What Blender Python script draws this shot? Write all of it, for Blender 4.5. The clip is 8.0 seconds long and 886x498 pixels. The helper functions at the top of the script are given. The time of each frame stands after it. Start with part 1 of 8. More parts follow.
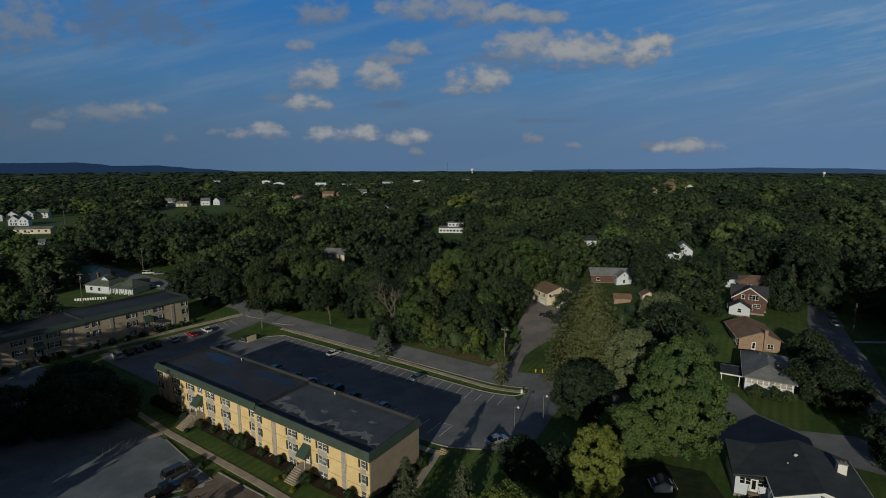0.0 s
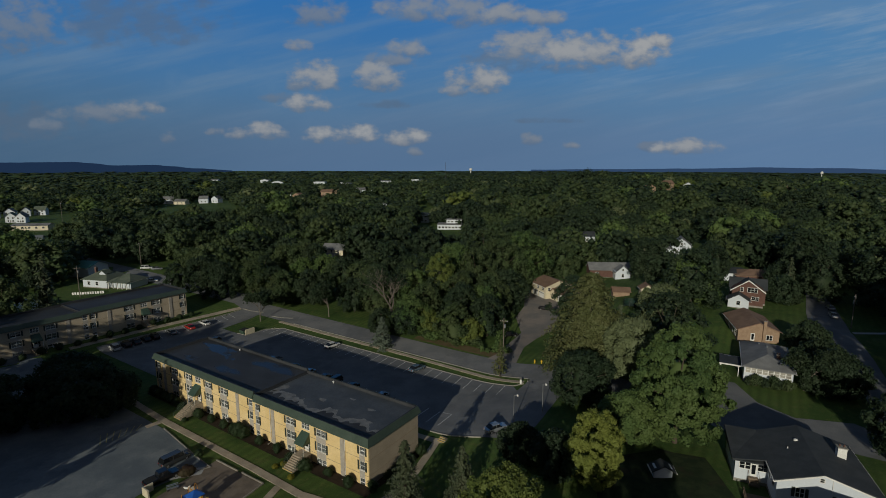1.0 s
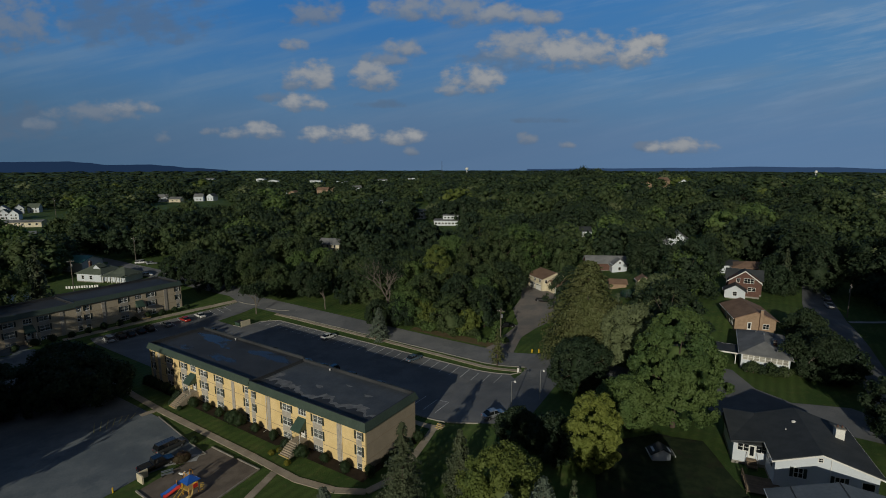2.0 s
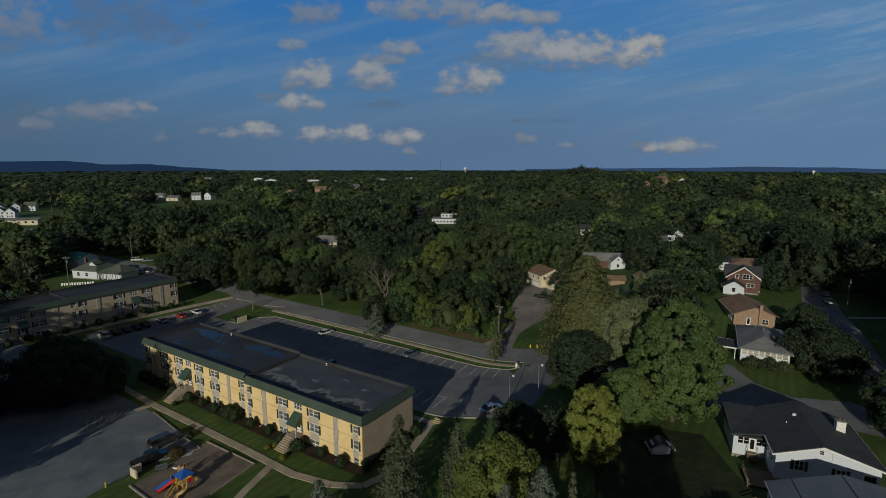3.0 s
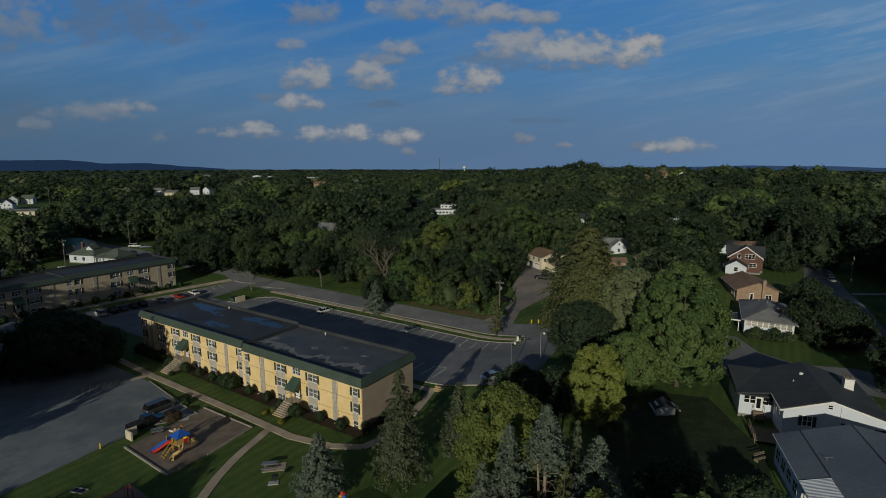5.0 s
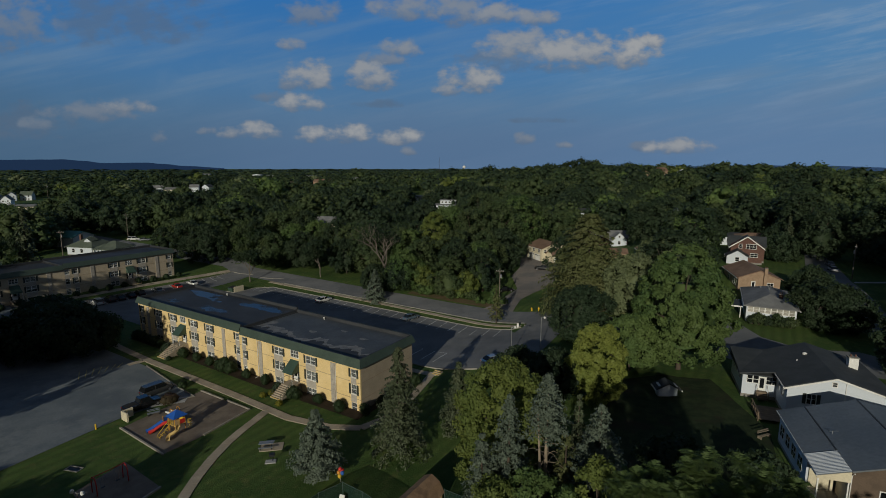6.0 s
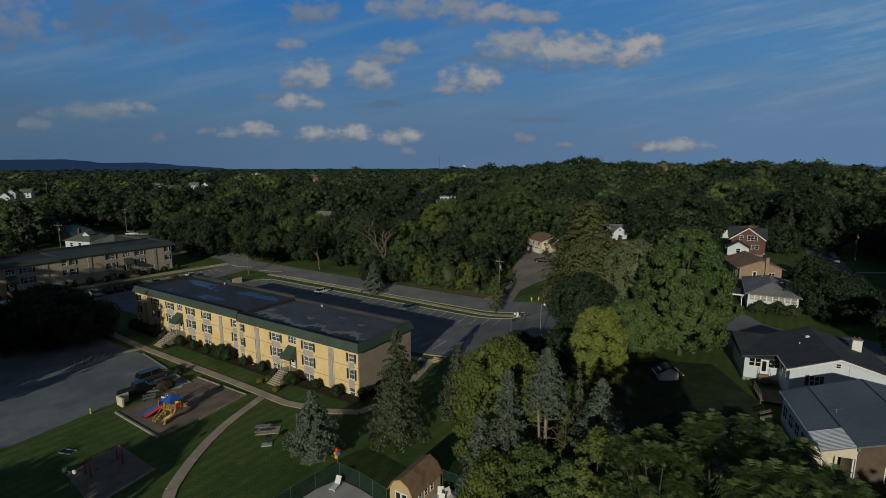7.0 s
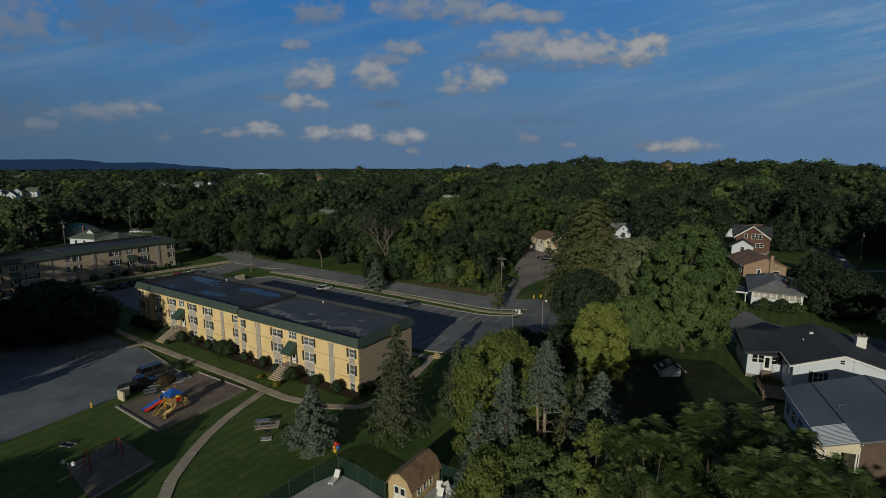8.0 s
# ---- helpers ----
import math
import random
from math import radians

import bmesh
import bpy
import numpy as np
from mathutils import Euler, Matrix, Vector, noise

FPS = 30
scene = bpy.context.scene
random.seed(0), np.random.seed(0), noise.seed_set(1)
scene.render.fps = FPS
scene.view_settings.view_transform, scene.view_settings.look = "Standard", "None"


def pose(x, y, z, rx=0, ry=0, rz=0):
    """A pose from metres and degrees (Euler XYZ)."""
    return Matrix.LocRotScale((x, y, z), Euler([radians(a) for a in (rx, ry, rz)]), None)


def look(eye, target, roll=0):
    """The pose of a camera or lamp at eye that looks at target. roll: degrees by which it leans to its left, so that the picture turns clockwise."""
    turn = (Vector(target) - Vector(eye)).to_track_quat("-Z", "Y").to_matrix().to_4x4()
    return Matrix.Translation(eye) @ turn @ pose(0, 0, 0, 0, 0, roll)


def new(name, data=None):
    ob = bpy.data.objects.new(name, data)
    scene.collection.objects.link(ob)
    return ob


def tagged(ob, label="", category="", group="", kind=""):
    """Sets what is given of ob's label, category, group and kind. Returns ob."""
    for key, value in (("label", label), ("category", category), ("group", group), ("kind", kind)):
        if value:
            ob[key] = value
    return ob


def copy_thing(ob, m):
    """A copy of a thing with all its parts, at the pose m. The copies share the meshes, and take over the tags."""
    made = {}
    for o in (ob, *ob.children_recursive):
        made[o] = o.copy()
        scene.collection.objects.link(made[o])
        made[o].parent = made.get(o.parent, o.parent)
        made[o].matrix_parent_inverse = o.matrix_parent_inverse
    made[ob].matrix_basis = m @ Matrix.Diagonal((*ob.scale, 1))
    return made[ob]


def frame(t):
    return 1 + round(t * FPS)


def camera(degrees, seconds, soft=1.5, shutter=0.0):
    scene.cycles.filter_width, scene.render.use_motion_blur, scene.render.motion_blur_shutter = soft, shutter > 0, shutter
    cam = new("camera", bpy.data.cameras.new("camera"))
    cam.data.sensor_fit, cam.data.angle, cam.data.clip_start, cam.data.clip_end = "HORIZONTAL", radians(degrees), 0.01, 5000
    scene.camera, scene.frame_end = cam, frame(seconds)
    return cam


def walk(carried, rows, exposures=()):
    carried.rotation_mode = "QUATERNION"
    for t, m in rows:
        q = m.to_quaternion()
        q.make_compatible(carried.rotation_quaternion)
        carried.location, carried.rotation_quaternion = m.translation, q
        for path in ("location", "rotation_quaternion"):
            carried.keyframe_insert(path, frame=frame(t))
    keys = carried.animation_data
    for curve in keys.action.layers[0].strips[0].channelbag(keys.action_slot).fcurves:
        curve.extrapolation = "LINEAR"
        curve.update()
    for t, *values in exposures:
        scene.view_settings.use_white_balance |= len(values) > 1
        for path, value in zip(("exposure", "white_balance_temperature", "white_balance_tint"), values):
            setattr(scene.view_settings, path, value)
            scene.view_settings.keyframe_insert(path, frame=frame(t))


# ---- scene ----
cam = camera(83.0, 8.0, 0.95)
# seconds, eye in metres, yaw, pitch and roll in degrees
PATH = [
    (0.0, 0.000, 0.000, 54.000, 0.00, -9.55, 0.01),
    (0.5, -0.005, 0.010, 53.060, -0.08, -9.55, -0.00),
    (1.0, -0.108, -0.115, 51.650, -0.17, -9.55, -0.02),
    (1.5, -0.271, -0.237, 50.159, -0.38, -9.59, -0.00),
    (1.7, -0.270, -0.200, 49.620, -0.48, -9.58, 0.00),
    (2.8, -0.130, 0.440, 47.860, -0.78, -9.58, 0.00),
    (3.0, -0.117, 0.538, 47.574, -0.79, -9.58, -0.04),
    (3.5, -0.233, 0.659, 45.986, -0.84, -9.56, -0.04),
    (4.0, -0.377, 0.659, 44.382, -0.89, -9.60, -0.02),
    (5.5, -0.388, 0.941, 39.556, -0.90, -9.60, -0.02),
    (6.0, -0.347, 1.108, 37.951, -0.92, -9.60, -0.03),
    (6.5, -0.232, 1.265, 36.277, -0.92, -9.60, -0.01),
    (7.0, -0.107, 1.463, 35.328, -0.91, -9.60, 0.02),
    (7.5, 0.167, 1.634, 34.912, -0.56, -9.60, -0.03),
    (8.0, 0.381, 1.592, 34.569, -0.44, -9.59, -0.02),
]
walk(cam, [(t, pose(x, y, z, 90 + pitch, roll, yaw)) for t, x, y, z, yaw, pitch, roll in PATH])

# ---------------------------------------------------------------- light
SUN_TO = Vector((-0.316, -0.949, 0.300)).normalized()      # towards the low evening sun, behind the drone
SUN_EL = math.asin(SUN_TO.z)
SUN_AZ = math.atan2(SUN_TO.x, SUN_TO.y)

sun = new("sun", bpy.data.lights.new("sun", "SUN"))
sun.data.energy, sun.data.angle, sun.data.color = 4.2, radians(0.6), (1.0, 0.955, 0.79)
sun.matrix_world = look((0, 0, 300), Vector((0, 0, 300)) - SUN_TO)
scene.view_settings.exposure = -0.75


class Nodes:
    """Small help to wire nodes."""

    def __init__(self, tree):
        self.tree = tree
        tree.nodes.clear()

    def add(self, kind, **sets):
        n = self.tree.nodes.new(kind)
        for key, value in sets.items():
            n.inputs[key].default_value = value
        return n

    def link(self, a, b):
        self.tree.links.new(a, b)

    def put(self, sock, value):
        if isinstance(value, (int, float, tuple, list)):
            sock.default_value = value
        else:
            self.link(value, sock)

    def calc(self, op, a, b=0.0, c=None, clamp=False):
        n = self.tree.nodes.new("ShaderNodeMath")
        n.operation, n.use_clamp = op, clamp
        self.put(n.inputs[0], a)
        self.put(n.inputs[1], b)
        if c is not None:
            self.put(n.inputs[2], c)
        return n.outputs[0]

    def ramp(self, value, lo, hi):
        n = self.tree.nodes.new("ShaderNodeMapRange")
        n.interpolation_type = "SMOOTHSTEP"
        self.put(n.inputs[0], value)
        n.inputs[1].default_value, n.inputs[2].default_value = lo, hi
        return n.outputs[0]

    def blend(self, fac, a, b, mode="MIX"):
        n = self.tree.nodes.new("ShaderNodeMix")
        n.data_type, n.blend_type = "RGBA", mode
        self.put(n.inputs[0], fac)
        self.put(n.inputs[6], a if not isinstance(a, tuple) else (*a[:3], 1))
        self.put(n.inputs[7], b if not isinstance(b, tuple) else (*b[:3], 1))
        return n.outputs[2]

    def noise(self, vector, scale, detail=4.0, rough=0.55, dims="3D"):
        n = self.tree.nodes.new("ShaderNodeTexNoise")
        n.noise_dimensions = dims
        n.inputs["Scale"].default_value, n.inputs["Detail"].default_value, n.inputs["Roughness"].default_value = scale, detail, rough
        if vector is not None:
            self.link(vector, n.inputs["Vector"])
        return n.outputs["Fac"]


# clouds: sideways and upward slope of the direction, half width, half height, whiteness
WEST_CLOUDS = [
    (-0.794, 0.264, 0.085, 0.045, 0.3), (-0.58, 0.279, 0.148, 0.044, 0.0), (-0.808, 0.086, 0.104, 0.03, 0.0), (-0.708, 0.099, 0.046, 0.015, 0.3),
    (-0.642, 0.101, 0.066, 0.016, 0.35), (-0.592, 0.11, 0.05, 0.011, 0.6), (-0.765, 0.078, 0.028, 0.011, 0.3), (-0.532, 0.053, 0.015, 0.009, 0.35),
    (-0.438, 0.064, 0.018, 0.006, 0.45), (-0.388, 0.061, 0.03, 0.01, 0.65), (-0.338, 0.066, 0.036, 0.014, 0.8), (-0.232, 0.059, 0.032, 0.013, 0.9),
    (-0.168, 0.06, 0.047, 0.014, 0.95),
]
MIDDLE_CLOUDS = [
    (-0.067, 0.055, 0.044, 0.013, 0.9), (-0.05, 0.027, 0.014, 0.007, 0.45), (-0.273, 0.222, 0.029, 0.01, 0.55), (-0.238, 0.17, 0.045, 0.025, 0.8),
    (-0.267, 0.154, 0.028, 0.012, 0.35), (-0.258, 0.119, 0.046, 0.014, 0.85), (-0.311, 0.128, 0.035, 0.008, 0.2), (-0.122, 0.17, 0.045, 0.023, 0.75),
    (-0.071, 0.219, 0.039, 0.016, 0.6), (-0.1, 0.199, 0.043, 0.015, 0.4), (-0.236, 0.284, 0.053, 0.022, 0.35), (-0.045, 0.29, 0.074, 0.018, 0.5),
    (-0.101, 0.116, 0.05, 0.007, 0.0),
]
EAST_CLOUDS = [
    (0.04, 0.289, 0.066, 0.025, 0.5), (0.114, 0.284, 0.053, 0.02, 0.65), (0.188, 0.274, 0.045, 0.013, 0.6), (0.067, 0.164, 0.05, 0.023, 0.85),
    (0.038, 0.143, 0.037, 0.01, 0.65), (0.158, 0.228, 0.066, 0.028, 0.7), (0.233, 0.214, 0.06, 0.028, 0.85), (0.303, 0.216, 0.054, 0.026, 0.85),
    (0.378, 0.216, 0.049, 0.028, 0.95), (0.41, 0.232, 0.024, 0.014, 0.95), (0.191, 0.191, 0.129, 0.014, 0.0), (0.105, 0.203, 0.065, 0.014, 0.1),
    (0.174, 0.051, 0.02, 0.01, 0.4), (0.251, 0.038, 0.017, 0.006, 0.45), (0.478, 0.036, 0.058, 0.013, 0.8), (0.412, 0.037, 0.027, 0.009, 0.25),
    (0.205, 0.085, 0.06, 0.005, 0.0),
]
world = bpy.data.worlds.new("sky")
scene.world = world
world.use_nodes = True
N = Nodes(world.node_tree)
sky = N.add("ShaderNodeTexSky")
sky.sky_type, sky.sun_disc, sky.sun_elevation, sky.sun_rotation = "NISHITA", False, SUN_EL, SUN_AZ
sky.air_density, sky.dust_density, sky.ozone_density = 1.0, 1.2, 2.5
spot = N.add("ShaderNodeTexCoord")
axes = N.add("ShaderNodeSeparateXYZ")
N.link(spot.outputs["Generated"], axes.inputs[0])
ahead = N.calc("MAXIMUM", axes.outputs[1], 0.08)
gx, gz = N.calc("DIVIDE", axes.outputs[0], ahead), N.calc("DIVIDE", axes.outputs[2], ahead)
flat = N.add("ShaderNodeCombineXYZ")
N.link(gx, flat.inputs[0])
N.link(gz, flat.inputs[1])
wisp = N.add("ShaderNodeVectorMath")
wisp.operation = "MULTIPLY"
N.link(flat.outputs[0], wisp.inputs[0])
wisp.inputs[1].default_value = (1.0, 1.5, 1.0)
n_mid, n_fine = N.noise(wisp.outputs[0], 30, 5.0, 0.52), N.noise(wisp.outputs[0], 13, 4.0, 0.55)
puff = N.calc("ADD", N.calc("MULTIPLY", N.calc("SUBTRACT", n_mid, 0.5), 2.9), N.calc("MULTIPLY", N.calc("SUBTRACT", n_fine, 0.5), 1.6))
cover, tops = None, None
for cx, cz, rx, rz, white in WEST_CLOUDS + MIDDLE_CLOUDS + EAST_CLOUDS:
    qx = N.calc("POWER", N.calc("ABSOLUTE", N.calc("DIVIDE", N.calc("SUBTRACT", gx, cx), rx * 1.35)), 2.0)
    dz = N.calc("DIVIDE", N.calc("SUBTRACT", gz, cz - 0.35 * rz), rz * 1.75)
    qz = N.calc("POWER", N.calc("MAXIMUM", dz, N.calc("MULTIPLY", dz, -1.5)), 2.0)      # flatter below
    body = N.calc("SUBTRACT", 1.0, N.calc("ADD", qx, qz))
    here = N.ramp(N.calc("ADD", body, puff), 0.0, 1.25)
    inside = N.ramp(body, -0.45, 0.30)
    dense = N.calc("MULTIPLY", N.calc("MULTIPLY", here, inside), 0.55 + 0.45 * white)
    lit = N.calc("MULTIPLY", dense, N.calc("MULTIPLY", N.ramp(N.calc("ADD", dz, N.calc("MULTIPLY", puff, 0.35)), -0.75, 0.35), white))
    cover = dense if cover is None else N.calc("MAXIMUM", cover, dense)
    tops = lit if tops is None else N.calc("MAXIMUM", tops, lit)
front = N.ramp(axes.outputs[1], 0.1, 0.3)
cover, tops = N.calc("MULTIPLY", cover, front), N.calc("MULTIPLY", tops, front)
# thin high veil in long streaks, thicker low down
veil = N.add("ShaderNodeVectorMath")
veil.operation = "MULTIPLY"
turn = N.add("ShaderNodeVectorRotate", Angle=-0.20)
turn.rotation_type = "Z_AXIS"
N.link(flat.outputs[0], turn.inputs["Vector"])
N.link(turn.outputs[0], veil.inputs[0])
veil.inputs[1].default_value = (1.2, 11.0, 1.0)
streak = N.ramp(N.noise(veil.outputs[0], 1.5, 6.0, 0.58), 0.40, 0.70)
n_soft = N.noise(wisp.outputs[0], 3.2, 5.0, 0.6)
high = axes.outputs[2]
low = N.ramp(high, 0.34, 0.0)
thin = N.calc("MULTIPLY", streak, N.calc("ADD", 0.42, N.calc("MULTIPLY", low, 0.38)))
blue = N.blend(N.ramp(high, 0.02, 0.36), (1.02, 2.75, 5.1), (0.26, 2.45, 7.1))
tinted = N.blend(0.12, blue, sky.outputs[0])
east = N.ramp(gx, -0.15, 0.95)
cirrus = N.calc("MULTIPLY", N.ramp(N.noise(veil.outputs[0], 3.4, 7.0, 0.62), 0.44, 0.74), N.calc("MULTIPLY", east, 0.75))
patch = N.calc("MULTIPLY", N.ramp(n_soft, 0.50, 0.72), 0.42)
hazy = N.blend(N.calc("MULTIPLY", east, 0.5), tinted, (1.7, 4.2, 7.4))
sheet = N.blend(cirrus, N.blend(N.calc("MAXIMUM", thin, patch), hazy, (2.25, 3.75, 5.7)), (3.3, 4.9, 7.0))
haze = N.blend(N.ramp(gx, -0.85, -0.10), (1.00, 1.98, 3.35), N.blend(N.ramp(gx, 0.0, 0.7), (1.50, 2.65, 4.60), (1.75, 3.15, 5.50)))
lumpy = N.calc("ADD", high, N.calc("MULTIPLY", N.calc("SUBTRACT", n_soft, 0.5), 0.09))
bank = N.blend(N.calc("MULTIPLY", N.ramp(lumpy, 0.18, 0.02), 0.88), sheet, haze)
grey = N.blend(cover, bank, (1.55, 2.25, 3.35))
done = N.blend(tops, grey, (5.7, 5.9, 6.1))
# the evening sky deepens overhead and is dull and warm round the low sun
deep = N.blend(N.ramp(high, 0.27, 0.70), done, (0.34, 0.72, 1.40))
dusk = N.blend(N.ramp(axes.outputs[1], 0.45, -0.25), deep, (1.0, 1.15, 1.45))
back = N.add("ShaderNodeBackground", Strength=0.10)
N.link(dusk, back.inputs["Color"])
N.link(back.outputs[0], N.add("ShaderNodeOutputWorld").inputs["Surface"])

# ---------------------------------------------------------------- materials


def surface(name, c1, c2, scale=1.0, rough=0.85, metal=0.0, bump=0.2, fine=18.0, c3=None, each=0.0, spec=0.5, stain=None):
    """Two colours in patches of 1/scale metres, a finer grain, a little relief; each: how far objects differ in brightness."""
    m = bpy.data.materials.new(name)
    m.use_nodes = True
    k = Nodes(m.node_tree)
    out, b = k.add("ShaderNodeOutputMaterial"), k.add("ShaderNodeBsdfPrincipled", Roughness=rough, Metallic=metal)
    b.inputs["Specular IOR Level"].default_value = spec
    k.link(b.outputs[0], out.inputs[0])
    where = k.add("ShaderNodeNewGeometry").outputs["Position"]
    big = k.ramp(k.noise(where, scale, 5.0, 0.6), 0.35, 0.65)
    col = k.blend(big, c1, c2)
    grain = k.noise(where, scale * fine, 3.0, 0.6)
    if c3:
        col = k.blend(k.ramp(k.noise(where, scale * 0.31, 4.0, 0.6), 0.52, 0.68), col, c3)
    if stain:
        col = k.blend(k.calc("MULTIPLY", k.ramp(k.noise(where, scale * 0.6, 6.0, 0.7), 0.50, 0.62), 0.8), col, stain)
    bright = k.calc("ADD", 0.72, k.calc("MULTIPLY", grain, 0.56))
    if each:
        r = k.add("ShaderNodeObjectInfo").outputs["Random"]
        bright = k.calc("MULTIPLY", bright, k.calc("ADD", 1.0 - each / 2, k.calc("MULTIPLY", r, each)))
    n = k.add("ShaderNodeVectorMath")
    n.operation = "SCALE"
    k.link(col, n.inputs[0])
    k.link(bright, n.inputs["Scale"])
    k.link(n.outputs[0], b.inputs["Base Color"])
    if bump:
        r = k.add("ShaderNodeBump", Strength=bump, Distance=0.03)
        k.link(grain, r.inputs["Height"])
        k.link(r.outputs[0], b.inputs["Normal"])
    return m


def foliage(name, dark, light, warm, patch=0.12, through_share=0.36):
    """Leaves: hue differs from tree to tree, in patches and from leaf to leaf; some light passes through."""
    m = bpy.data.materials.new(name)
    m.use_nodes = True
    k = Nodes(m.node_tree)
    geo = k.add("ShaderNodeNewGeometry")
    tree_r = k.add("ShaderNodeObjectInfo").outputs["Random"]
    leaf_r = geo.outputs["Random Per Island"]
    patchy = k.ramp(k.noise(geo.outputs["Position"], patch, 3.0, 0.6), 0.3, 0.7)
    stand = k.ramp(k.noise(geo.outputs["Position"], 0.06, 1.0, 0.5), 0.32, 0.68)
    share = k.calc("ADD", k.calc("MULTIPLY", leaf_r, 0.34), k.calc("ADD", k.calc("MULTIPLY", tree_r, 0.34), k.calc("MULTIPLY", stand, 0.32)))
    col = k.blend(share, dark, light)
    col = k.blend(k.calc("MULTIPLY", patchy, 0.55), col, warm)
    d, t = k.add("ShaderNodeBsdfPrincipled", Roughness=0.62), k.add("ShaderNodeBsdfTranslucent")
    d.inputs["Specular IOR Level"].default_value = 0.25
    k.link(col, d.inputs["Base Color"])
    k.link(k.blend(1.0, col, (1.0, 1.15, 0.45), "MULTIPLY"), t.inputs["Color"])
    mix = k.add("ShaderNodeMixShader", Fac=through_share)
    k.link(d.outputs[0], mix.inputs[1])
    k.link(t.outputs[0], mix.inputs[2])
    k.link(mix.outputs[0], k.add("ShaderNodeOutputMaterial").inputs[0])
    return m


def clear_glass(name, tint=(0.75, 0.8, 0.82), rough=0.03):
    m = bpy.data.materials.new(name)
    m.use_nodes = True
    k = Nodes(m.node_tree)
    b = k.add("ShaderNodeBsdfPrincipled", Roughness=rough, IOR=1.45)
    b.inputs["Base Color"].default_value = (*tint, 1)
    b.inputs["Transmission Weight"].default_value = 0.9
    k.link(b.outputs[0], k.add("ShaderNodeOutputMaterial").inputs[0])
    return m


def paint(name, colour, rough=0.5, metal=0.0, spec=0.5, each=0.0):
    a = tuple(c * 0.88 for c in colour)
    return surface(name, colour, a, 0.8, rough, metal, 0.05, 9.0, each=each, spec=spec)




def mown(name):
    """Lawn: mowing strips across the site, blotches, dry tufts and a fine grain."""
    m = bpy.data.materials.new(name)
    m.use_nodes = True
    k = Nodes(m.node_tree)
    b = k.add("ShaderNodeBsdfPrincipled", Roughness=0.9)
    b.inputs["Specular IOR Level"].default_value = 0.15
    where = k.add("ShaderNodeNewGeometry").outputs["Position"]
    turn = k.add("ShaderNodeVectorRotate", Angle=radians(33.64))
    turn.rotation_type = "Z_AXIS"
    k.link(where, turn.inputs["Vector"])
    x = k.add("ShaderNodeSeparateXYZ")
    k.link(turn.outputs[0], x.inputs[0])
    broad, mid, fine = k.noise(where, 0.10, 4.0, 0.6), k.noise(where, 0.75, 5.0, 0.65), k.noise(where, 5.5, 3.0, 0.7)
    strip = k.calc("SINE", k.calc("ADD", k.calc("MULTIPLY", x.outputs[0], 3.6), k.calc("MULTIPLY", mid, 2.4)))
    strip = k.calc("MULTIPLY", strip, k.ramp(broad, 0.30, 0.62))
    col = k.blend(k.ramp(broad, 0.36, 0.62), (0.046, 0.086, 0.022), (0.074, 0.116, 0.030))
    col = k.blend(k.calc("MULTIPLY", k.ramp(mid, 0.50, 0.72), 0.75), col, (0.112, 0.126, 0.044))
    bright = k.calc("ADD", k.calc("ADD", 0.52, k.calc("MULTIPLY", fine, 0.95)), k.calc("MULTIPLY", strip, 0.13))
    n = k.add("ShaderNodeVectorMath")
    n.operation = "SCALE"
    k.link(col, n.inputs[0])
    k.link(bright, n.inputs["Scale"])
    k.link(n.outputs[0], b.inputs["Base Color"])
    r = k.add("ShaderNodeBump", Strength=0.8, Distance=0.12)
    k.link(k.calc("ADD", fine, k.calc("MULTIPLY", strip, 0.15)), r.inputs["Height"])
    k.link(r.outputs[0], b.inputs["Normal"])
    k.link(b.outputs[0], k.add("ShaderNodeOutputMaterial").inputs[0])
    return m


GRASS = mown("mown grass")
ASPHALT = surface("worn asphalt", (0.140, 0.145, 0.153), (0.182, 0.184, 0.188), 0.18, 0.9, 0, 0.3, 30, c3=(0.116, 0.122, 0.131), spec=0.3, stain=(0.122, 0.126, 0.132))
OLD_ASPHALT = surface("pale old asphalt", (0.108, 0.129, 0.150), (0.158, 0.180, 0.197), 0.16, 0.9, 0, 0.3, 30, c3=(0.080, 0.097, 0.116), spec=0.3, stain=(0.190, 0.210, 0.222))
DIRT_DRIVE = surface("gravel drive", (0.235, 0.205, 0.185), (0.165, 0.158, 0.152), 0.2, 0.95, 0, 0.4, 26, spec=0.2)
CONCRETE = surface("walk concrete", (0.39, 0.33, 0.255), (0.305, 0.258, 0.20), 0.5, 0.9, 0, 0.2, 22, each=0.16, spec=0.3)
KERB = surface("kerb concrete", (0.30, 0.28, 0.24), (0.22, 0.21, 0.19), 0.7, 0.9, 0, 0.2, each=0.2, spec=0.3)
MULCH = surface("bark mulch", (0.024, 0.017, 0.012), (0.036, 0.027, 0.019), 0.9, 0.95, 0, 0.6, 14, spec=0.2)
PLAY_MULCH = surface("wood chip mulch", (0.205, 0.168, 0.135), (0.148, 0.120, 0.096), 0.5, 0.95, 0, 0.5, 18, spec=0.2)
DIRT = surface("bare earth", (0.14, 0.10, 0.06), (0.10, 0.085, 0.04), 0.4, 0.95, 0, 0.4, spec=0.2)
LINE = surface("worn white line paint", (0.70, 0.70, 0.68), (0.42, 0.42, 0.42), 1.4, 0.8, 0, 0.05, 9)
YELLOW_LINE = surface("worn yellow line paint", (0.42, 0.38, 0.16), (0.24, 0.23, 0.14), 1.2, 0.8, 0, 0.05, 9)
